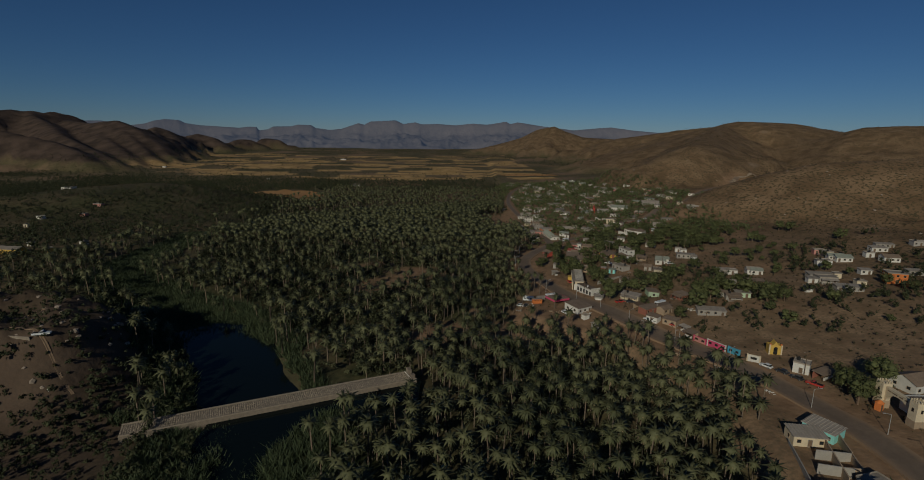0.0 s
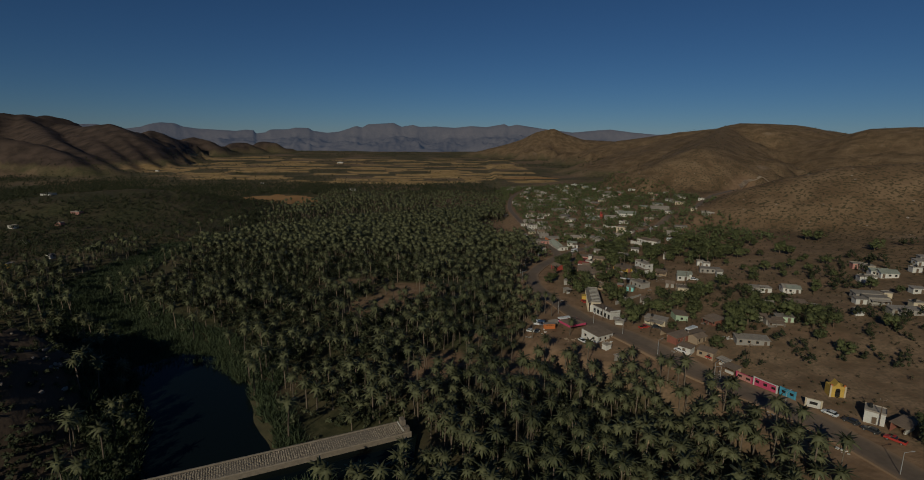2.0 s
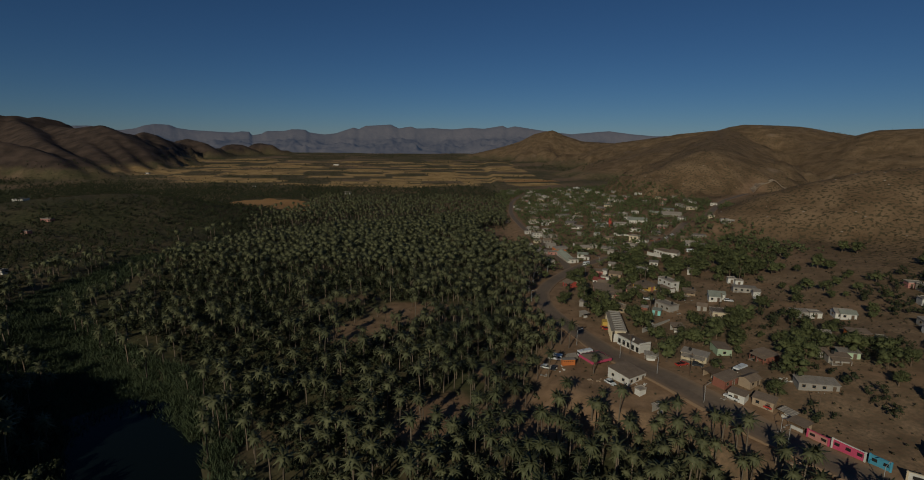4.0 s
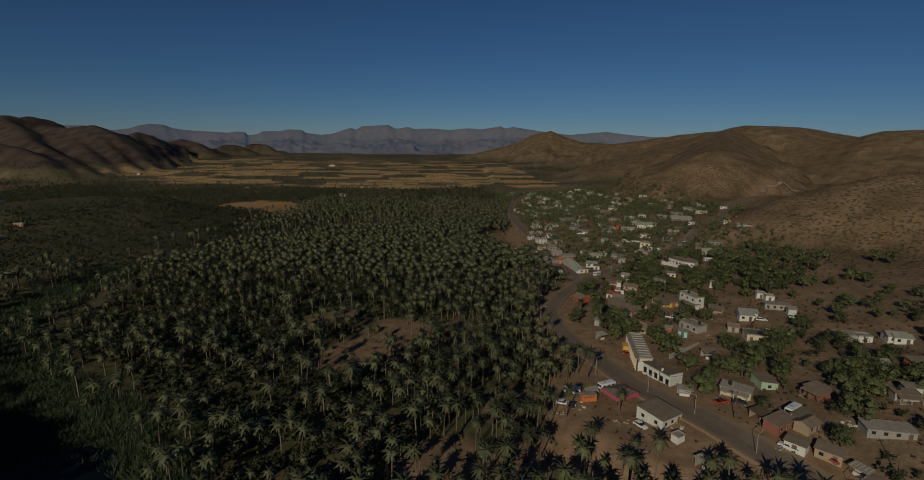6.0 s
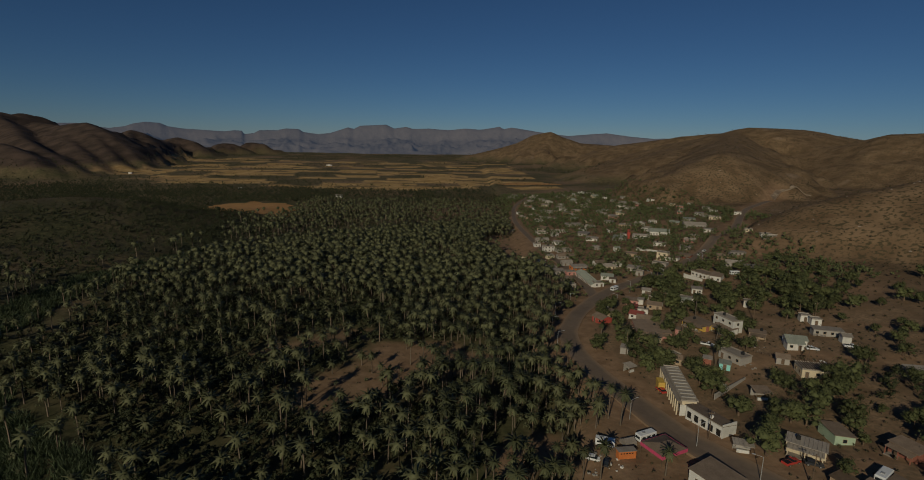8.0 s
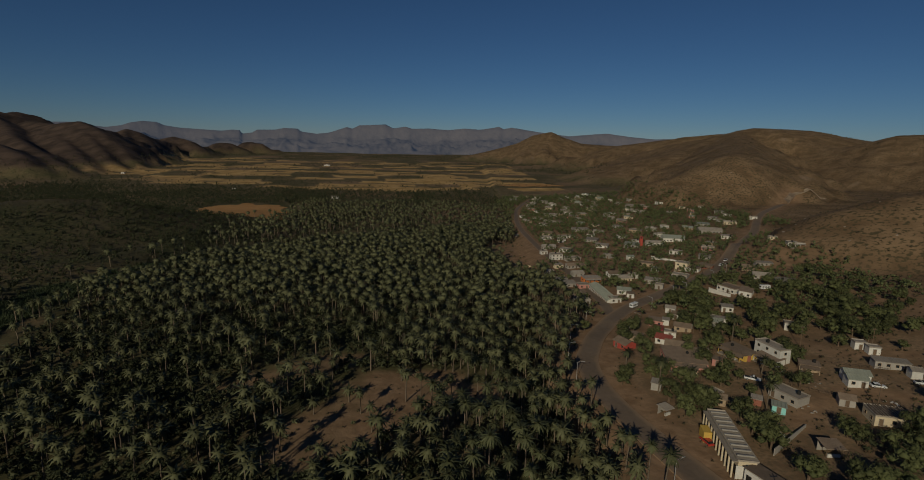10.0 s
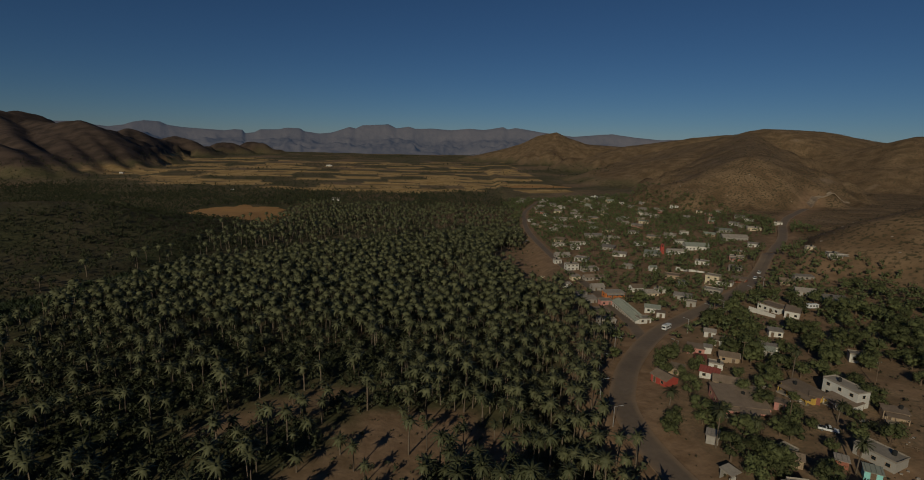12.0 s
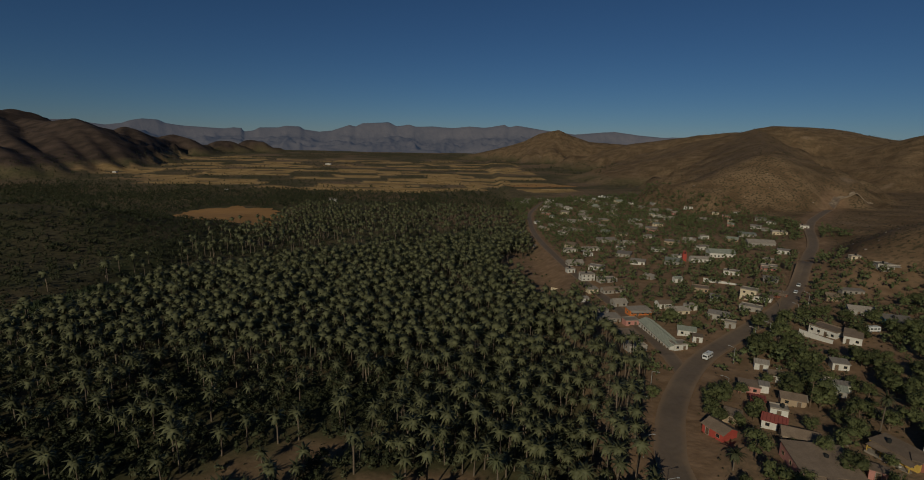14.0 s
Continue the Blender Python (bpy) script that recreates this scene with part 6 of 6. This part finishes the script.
bm = bmesh.new()
prism(bm, 3.6, [(-1.6, 0.1), (1.6, 0.1), (1.5, 1.2), (0, 2.1), (-1.5, 1.2)])
part("cover", bm, M["tin"], tent)
stand_o = thing("food_stall", 38.8, 252.3, level(38.8, 252.3), 8, "orange wooden food stall with dark lettering bars", "stall")
piece(stand_o, "front", M["orange"], 0, -0.9, 1.2, 5.0, 0.15, 2.2)
piece(stand_o, "roof", M["tin"], 0, 0, 2.45, 5.3, 2.4, 0.12)
for sx in (-1, 1):
    piece(stand_o, "side", M["orange"], sx * 2.4, 0, 1.1, 0.12, 1.7, 2.4)
for k in range(5):
    piece(stand_o, "lettering_bar", M["dark"], -1.8 + k * 0.8, -0.99, 1.75, 0.45, 0.04, 0.3, edge=0.0)


# ---- vehicles ----
def wheels(g, xs, y, r):
    for x in xs:
        for s in (-1, 1):
            bm = bmesh.new()
            rod(bm, (x, s * y - 0.12, r), (x, s * y + 0.12, r), r, r, 12)
            w = part("wheel", bm, M["rubber"], g)
            bm = bmesh.new()
            rod(bm, (x, s * y - 0.13, r), (x, s * y + 0.13, r), r * 0.55, r * 0.55, 10)
            part("rim", bm, M["steel"], w)


def vehicle(kind, x, y, turn, paint, label):
    z = level(x, y) + (0.3 if away(x, y, ROAD)[0] < 4.3 else 0.02)
    g = thing(kind, x, y, z, turn, label, kind.replace("_", " "), "parked vehicles")
    mat = M[paint]
    if kind in ("car", "pickup"):
        L, W = (4.4, 1.75) if kind == "car" else (5.2, 1.85)
        bm = bmesh.new()
        prof = [(-L / 2, 0.35), (L / 2, 0.35), (L / 2, 0.75), (L * 0.28, 0.95), (-L / 2, 0.95)] if kind == "car" else [(-L / 2, 0.4), (L / 2, 0.4), (L / 2, 0.85), (L * 0.22, 1.05), (-L / 2, 1.05)]
        prism(bm, W, prof)
        bmesh.ops.rotate(bm, verts=bm.verts[:], matrix=Matrix.Rotation(radians(-90), 3, "Z"))
        bmesh.ops.bevel(bm, geom=bm.edges[:], offset=0.06, segments=1, affect="EDGES")
        part("body", bm, mat, g)
        c0, c1 = (-L * 0.42, L * 0.2) if kind == "car" else (-L * 0.08, L * 0.24)
        bm = bmesh.new()
        base = 0.93 if kind == "car" else 1.03
        prism(bm, W - 0.16, [(c0, base), (c1, base), (c1 - 0.7, base + 0.5), (c0 + 0.4, base + 0.5)])
        bmesh.ops.rotate(bm, verts=bm.verts[:], matrix=Matrix.Rotation(radians(-90), 3, "Z"))
        part("window", bm, M["glass"], g)
        bm = bmesh.new()
        box(bm, (c0 + c1 - 0.3) / 2, 0, base + 0.54, (c1 - c0) - 1.0, W - 0.2, 0.09, 0, 0.03)
        part("roof", bm, mat, g)
        wheels(g, (-L * 0.3, L * 0.31), W / 2 - 0.1, 0.33)
        for s in (-1, 1):
            piece(g, "headlight", M["steel"], L / 2, s * W * 0.36, 0.66, 0.06, 0.3, 0.16, edge=0.0)
        if kind == "pickup":
            piece(g, "cargo_bed", M["dark"], -L * 0.3, 0, 1.06, L * 0.34, W - 0.3, 0.04, edge=0.0)
    else:
        L, W, Hh = (5.4, 2.1, 2.5) if kind == "van" else (6.2, 2.3, 2.5)
        bm = bmesh.new()
        box(bm, 0, 0, 0.45 + Hh / 2 - 0.2, L, W, Hh - 0.4, 0, 0.16)
        part("body", bm, mat, g)
        piece(g, "windscreen", M["glass"], L / 2, 0, 1.7, 0.06, W - 0.4, 0.8, edge=0.0)
        piece(g, "rear_window", M["glass"], -L / 2, 0, 1.7, 0.06, W - 0.6, 0.7, edge=0.0)
        for s in (-1, 1):
            for k in range(3):
                piece(g, "side_window", M["glass"], -L * 0.3 + k * L * 0.3, s * W / 2, 1.7, L * 0.2, 0.06, 0.6, edge=0.0)
        piece(g, "roof_vent", M["steel"], -L * 0.15, 0, Hh + 0.12, 0.9, 0.8, 0.22)
        wheels(g, (-L * 0.3, L * 0.32), W / 2 - 0.1, 0.38)
    return g


vehicle("van", 84.5, 412.5, 42, "carwhite", "white camper van driving on the dusty road")
vehicle("trailer", 47.2, 260.6, 25, "carwhite", "white caravan trailer parked beside the pavilion")
vehicle("van", 35.2, 259.2, -20, "carwhite", "white passenger van parked under the palms")
vehicle("car", 31.2, 255.2, -25, "carwhite", "white sedan parked on bare ground")
vehicle("car", 33.5, 251.5, 60, "cardark", "dark car parked on bare ground by palms")
vehicle("car", 50.2, 235.8, -60, "carwhite", "white car parked beside a white house")
vehicle("car", 62.6, 288.5, 100, "carred", "dark red car parked at the arcade")
vehicle("pickup", 79.0, 245.2, 20, "carred", "red pickup parked before a house")
vehicle("car", 84.0, 244.0, -25, "cardark", "black car parked before a house")
vehicle("trailer", 95.5, 236.5, 35, "carwhite", "white box trailer among huts")
vehicle("car", 130, 312, -15, "carwhite", "white car parked on the slope")
vehicle("pickup", 145, 312, -20, "carwhite", "white pickup parked on the slope")
vehicle("pickup", 94.5, 322, -30, "carwhite", "white pickup parked in a yard")
vehicle("car", 171, 493, 50, "carwhite", "white car parked by the main road")
vehicle("pickup", 181, 506, 50, "carwhite", "white pickup parked by the main road")
vehicle("van", 163, 430, 5, "carwhite", "white van parked by a compound")
vehicle("car", 112.5, 177, 120, "carwhite", "white car parked on the roadside")
vehicle("car", 115.6, 172.3, 120, "cardark", "black car parked on the roadside")
vehicle("car", 118, 167.8, 120, "cardark", "dark car parked on the roadside")
vehicle("pickup", 120.8, 162.6, 125, "carred", "dusty red pickup parked before a shop")
vehicle("pickup", 85.2, 221.5, 125, "carwhite", "dusty white pickup parked before roadside shops")
vehicle("car", 93, 216.5, 125, "carred", "faded red car parked before roadside shops")
vehicle("pickup", -138.5, 160.5, 20, "carwhite", "white pickup parked on the bluff")


# ---- lamps and poles ----
def street_lamp(x, y, turn, tall=6.5):
    g = thing("street_lamp", x, y, level(x, y), turn, "slim galvanised street lamp with a short arm", "street lamp", "street lamps along the road")
    bar(g, "pole", M["steel"], (0, 0, -0.4), (0, 0, tall), 0.11, 0.07)
    bar(g, "arm", M["steel"], (0, 0, tall - 0.05), (1.9, 0, tall + 0.35), 0.06, 0.05, 6)
    piece(g, "lamp_head", M["steel"], 2.2, 0, tall + 0.38, 0.8, 0.28, 0.16)
    return g


for x, y, turn in ((110.5, 148.5, 0), (121, 132, 180), (121.5, 116.5, 180), (36.5, 348, 0), (42.5, 371, -20), (54, 390, -40), (76.5, 382, 150), (91.5, 406.5, 140), (110.5, 426, 140), (120, 431.5, 140), (146, 453.5, 130), (162, 469.5, 130),
                   (46.5, 272, 20), (59.5, 255.5, 30), (67.8, 239.5, 160), (35.5, 330, 0), (75.5, 220, 30), (89, 202, 30), (100.5, 180, 30), (89.5, 199, 210)):
    street_lamp(x, y, turn)


def utility_pole(x, y, turn):
    g = thing("utility_pole", x, y, level(x, y), turn, "weathered wooden utility pole with a crossarm", "utility pole", "utility poles")
    bar(g, "pole", M["wood"], (0, 0, -0.6), (0, 0, 9.0), 0.15, 0.1)
    piece(g, "crossarm", M["wood"], 0, 0, 8.4, 1.8, 0.14, 0.16)
    for k in (-0.8, 0, 0.8):
        bar(g, "insulator", M["steel"], (k, 0, 8.45), (k, 0, 8.75), 0.06, 0.04, 6)
    return g


for x, y in ((78, 236), (64, 258), (85, 325), (96, 370), (110, 410), (148, 470), (185, 520), (225, 575), (78, 450), (77, 500), (75, 560), (120, 300), (150, 340), (105, 210), (122, 170), (126, 345), (168, 500), (205, 545), (118, 500), (140, 560), (100, 600), (160, 620)):
    utility_pole(x, y, (x * 7) % 60 - 30)

tower = thing("red_tower", 151, 588, level(151, 588), -5, "red painted bell tower above the town roofs", "tower")
piece(tower, "shaft", M["red"], 0, 0, 2.6, 2.6, 2.6, 6.4, edge=0.05)
piece(tower, "belfry", M["red"], 0, 0, 6.7, 2.0, 2.0, 1.8, edge=0.05)
piece(tower, "opening", M["dark"], 0, -1.01, 6.7, 0.9, 0.06, 1.3, edge=0.0)
bm = bmesh.new()
rod(bm, (0, 0, 7.55), (0, 0, 8.7), 1.4, 0.1, 4)
part("cap", bm, M["redroof"], tower)

# kerbed planting island at the junction
isle = thing("planting_island", 73.5, 384.5, level(73.5, 384.5) + 0.1, 0, "round planting island with a whitewashed kerb and shrubs", "planter")
bm = bmesh.new()
for k in range(20):
    a2, b2 = 2 * math.pi * k / 20, 2 * math.pi * (k + 1) / 20
    for z0, r0, r1 in ((0.0, 2.6, 2.95),):
        v = [bm.verts.new((r * math.cos(q), r * math.sin(q) * 0.8, zz)) for q in (a2, b2) for r, zz in ((2.5, 0.3), (2.95, 0.3), (2.95, -0.3))]
        bm.faces.new((v[0], v[1], v[4], v[3]))
        bm.faces.new((v[1], v[2], v[5], v[4]))
bmesh.ops.remove_doubles(bm, verts=bm.verts[:], dist=0.001)
part("kerb", bm, M["white"], isle)
bm = bmesh.new()
rod(bm, (0, 0, -0.3), (0, 0, 0.22), 2.5, 2.4, 16)
part("soil", bm, M["dirt"], isle)


# ---- trees of the town ----
SPOTS = []
for o in scene.objects:
    if o.parent is None and o.get("category") in ("house", "building", "pavilion", "stall", "gate", "chapel"):
        reach = max([max(abs(v.co.x) for v in c.data.vertices) for c in o.children if c.name.startswith("wall")] or [3.0])
        SPOTS.append((o.matrix_world.translation.x, o.matrix_world.translation.y, reach))
SPOTS = np.array(SPOTS)
CARS = np.array([(o.matrix_world.translation.x, o.matrix_world.translation.y) for o in scene.objects if o.get("group") == "parked vehicles"])


def free(x, y, gap):
    return np.min(np.hypot(SPOTS[:, 0] - x, SPOTS[:, 1] - y) - SPOTS[:, 2] * 0.8) > gap - 3.5 and np.min(np.hypot(CARS[:, 0] - x, CARS[:, 1] - y)) > 4 and away(x, y, ROAD)[0] > 6.5 and away(x, y, STREET)[0] > 5 and away(x, y, [(127, 437), (138, 413), (147, 411)])[0] > 9 and min(away(x, y, q)[0] for q in (LANE_A, LANE_B, LANE_C)) > 3.5


count = 0
for x, y, s in ((125, 434, 1.3), (120, 440, 1.4), (134, 443, 1.2), (106, 417, 1.3), (110, 411, 1.1), (75, 249, 1.3), (63, 302, 1.3), (61, 311, 1.3), (70, 307, 1.2), (77, 291, 1.3),
                (78, 284, 1.2), (95, 263, 1.1), (67, 331, 1.1), (82, 344, 1.0), (126, 150, 1.5), (128, 157, 1.4), (131, 163, 1.1), (140, 160, 1.5), (73, 386, 0.6), (74.5, 383.5, 0.5)):
    tree(x, y, s, count)
    count += 1
for x, y in ((102, 284), (108, 280), (114, 278), (123, 285), (119, 279), (140, 270), (136, 262), (135, 255), (118, 246), (122, 242), (115, 236), (82, 259), (78, 299), (70, 321), (127, 232), (142, 246), (148, 248), (155, 246), (153, 234),
             (119, 225), (246, 395), (252, 390), (258, 348), (263, 352), (157, 360), (160, 353), (150, 350), (141, 345), (84, 337), (72, 376), (64, 366), (65, 345), (69, 313), (72, 306), (129, 257), (111, 231), (104, 339), (79, 290), (165, 352), (171, 358)):
    if free(x, y, 4.2):
        tree(x, y, 0.9 + 0.11 * (count % 5), count)
        count += 1
tx, ty, rng = scatter(100, 175, 360, 430, 6.2, 51)
for x, y in zip(tx, ty):
    if free(x, y, 5.5) and rng.uniform() < 0.55 and count < 145:
        tree(x, y, rng.uniform(0.8, 1.35), count)
        count += 1
tx, ty, rng = scatter(50, 128, 318, 384, 5.4, 50)
for x, y in zip(tx, ty):
    if free(x, y, 4.8) and rng.uniform() < 0.3 and not (x < 74 and 343 < y < 364) and away(x, y, [(73.5, 384.5), (62, 372)])[0] > 6 and count < 180:
        tree(x, y, rng.uniform(0.5, 0.95), count)
        count += 1
tx, ty, rng = scatter(92, 150, 236, 300, 7.0, 52)
for x, y in zip(tx, ty):
    if free(x, y, 6) and rng.uniform() < 0.25 and count < 215:
        tree(x, y, rng.uniform(0.7, 1.25), count)
        count += 1
tx, ty, rng = scatter(50, 215, 210, 460, 9.5, 53)
for x, y in zip(tx, ty):
    if x > bank(y) + 14 and free(x, y, 5.5) and rng.uniform() < (0.42 if y > 300 else 0.2) and count < 300:
        tree(x, y, rng.uniform(0.5, 1.15), count)
        count += 1
tx, ty, rng = scatter(48, 330, 400, 1120, 5.6, 54)
keep = np.array([free(x, y, 3.9) for x, y in zip(tx, ty)])
keep &= (tx > grove_edge(ty) + 2) & (cleared(tx, ty) < 0.2) & (tx < np.where(ty < 640, 235, 320)) & (height(tx, ty) < 14) & (rng.uniform(0, 1, tx.shape) < 0.62 + 0.38 * smooth(0.42, 0.58, fractal(tx, ty, 60, 2, 55)))
stand("town_trees", lite_models, tx[keep], ty[keep], 0.6, 1.35, M["shade"], "green shade trees between the town's houses", "trees", 56)
tx, ty, rng = scatter(105, 290, 200, 350, 6.5, 57)
keep = np.array([free(x, y, 5.0) for x, y in zip(tx, ty)])
band = np.minimum(np.minimum(away(tx, ty, [(128, 243), (148, 241), (175, 237), (199, 232), (232, 243)])[0], away(tx, ty, [(108, 280), (128, 283), (146, 276)])[0]), np.minimum(away(tx, ty, [(192, 290), (230, 330)])[0], away(tx, ty, [(230, 262), (262, 292)])[0]))
keep &= rng.uniform(0, 1, tx.shape) < np.maximum(0.85 * (band < 12), 0.6 * smooth(0.5, 0.62, fractal(tx, ty, 45, 2, 58)))
stand("slope_trees", fine_models, tx[keep], ty[keep], 0.5, 1.15, M["leaf"], "dark thorn trees between the hillside houses", "trees", 59)

# stray palms on the plaza and in the yards
for k, (x, y) in enumerate(((27, 250), (30.5, 246.5), (46.5, 244.5), (42.5, 268.5), (40, 272.5), (25, 259), (21, 244), (60, 317), (100, 326), (88, 303), (103, 352), (57, 341), (20, 231), (33, 226), (72, 320))):
    g = thing("palm_tree", x, y, level(x, y) - 0.1, k * 53, "lone date palm standing on bare ground", "palm tree", "stray palms")
    for nm, me in zip(("trunk", "crown", "dry_fronds"), models[k % 6]):
        o = new(nm, me)
        o.parent, o.scale = g, (0.85 + 0.06 * (k % 4),) * 3


# ---- fences, rubble and yard clutter ----
def fence(x0, y0, x1, y1, gap=2.4):
    """A rough fence of crooked posts and rails."""
    rng = random.Random(int(x0 * 3 + y0))
    d = Vector((x1 - x0, y1 - y0))
    n = max(2, int(d.length / gap))
    g = thing("fence", x0, y0, level(x0, y0), 0, "rough wooden fence of crooked posts and rails", "fence", "yard fences")
    z0 = level(x0, y0)
    tops = []
    for k in range(n + 1):
        px2, py2 = d.x * k / n, d.y * k / n
        zz = level(x0 + px2, y0 + py2) - z0
        bar(g, "post", M["wood"], (px2, py2, zz - 0.4), (px2 + rng.uniform(-0.1, 0.1), py2 + rng.uniform(-0.1, 0.1), zz + rng.uniform(1.2, 1.6)), 0.09, 0.07, 6)
        tops.append((px2, py2, zz))
    for h in (0.55, 1.1):
        for p, q in zip(tops, tops[1:]):
            bar(g, "rail", M["wood"], (p[0], p[1], p[2] + h + rng.uniform(-0.06, 0.06)), (q[0], q[1], q[2] + h), 0.055, 0.05, 5)
    return g


for seg in ((98, 321, 112, 309), (112, 309, 122, 304), (150, 317, 158, 300), (101, 366, 110, 356), (110, 356, 119, 343), (89, 333, 97, 327), (71, 360, 80, 352), (84, 262, 97, 270), (155, 305, 172, 299), (70, 318, 80, 326), (128, 330, 142, 322), (165, 440, 176, 430)):
    fence(*seg)


def rubble(name, x, y, count, spread, mat, label, seed):
    """A heap of broken blocks and scrap."""
    r = random.Random(seed)
    g = thing(name, x, y, level(x, y), 0, label, "rubble", "yard clutter")
    for k in range(count):
        s = r.uniform(0.25, 0.9)
        bm = bmesh.new()
        box(bm, r.gauss(0, spread), r.gauss(0, spread), s * 0.22, s, s * r.uniform(0.5, 1), s * 0.5, r.uniform(0, 180), s * 0.06)
        part("block", bm, mat, g)
    return g


for k, (x, y, m) in enumerate(((33, 257, "tin"), (36, 248.5, "white"), (30, 250, "grey"), (46, 239, "tan"), (60, 235, "white"), (84, 290, "white"), (101, 302, "tin"), (112, 316, "grey"), (119, 306, "wood"), (127, 302, "white"), (108, 325, "grey"), (93, 206, "grey"), (86, 191, "tan"), (96, 178, "grey"), (105, 160, "white"),
                              (92, 350, "tin"), (97, 340, "white"), (104, 398, "grey"), (150, 438, "white"), (113, 336, "tan"), (88, 246, "wood"), (99, 237, "tin"), (107, 229, "white"), (84, 222, "grey"))):
    rubble("scrap_heap", x, y, 9, 1.3, M[m], "scattered heap of " + {"tin": "rusty sheet metal scraps", "white": "pale broken blocks", "grey": "grey broken blocks", "tan": "tan adobe rubble", "wood": "old timber offcuts"}[m], k)

# rock outcrops on the bluff across the river
rr2 = np.random.RandomState(77)
rock_models = []
for k in range(4):
    ico = bmesh.new()
    bmesh.ops.create_icosphere(ico, subdivisions=1, radius=1.0)
    v = np.array([q.co[:] for q in ico.verts]) * rr2.uniform(0.65, 1.25, (len(ico.verts), 1)) * np.array([1, 0.8, 0.6])
    t = np.array([[q.index for q in f.verts] for f in ico.faces])
    ico.free()
    rock_models.append((v, t, np.zeros(len(t), int)))
sx = np.concatenate([rr2.normal(-140, 12, 70), rr2.uniform(-230, -110, 130), rr2.uniform(140, 420, 260)])
sy = np.concatenate([rr2.normal(187, 12, 70), rr2.uniform(140, 215, 130), rr2.uniform(300, 900, 260)])
hi = height(sx, sy) > np.where(sx > 0, 14, -2)
stand("boulders", rock_models, sx[hi], sy[hi], 0.4, 1.5, M["rock"], "pale weathered boulders on the slopes", "boulders", 78, 0.3)
ribbon("footpath", [(-196, 176), (-178, 170), (-160, 165), (-143, 162), (-131, 156), (-124, 152)], 0.4, 0.12, M["dirt"], "pale footpath over the bluff", "path", step=1.5)
ribbon("footpath", [(-190, 192), (-170, 188), (-152, 184), (-142, 188)], 0.45, 0.12, M["dirt"], "pale footpath on the bluff's crest", "path", step=1.5)
yard_wall("terrace_wall", -158, 160, -141, 158.5, 0.7, M["stone"], "low rough stone wall on the bluff")
yard_wall("terrace_wall", -141, 158.5, -131, 151, 0.7, M["white"], "low whitewashed stone wall on the bluff")
yard_wall("terrace_wall", -152, 188, -138, 192.5, 0.8, M["stone"], "low rough stone wall at the bluff's edge")
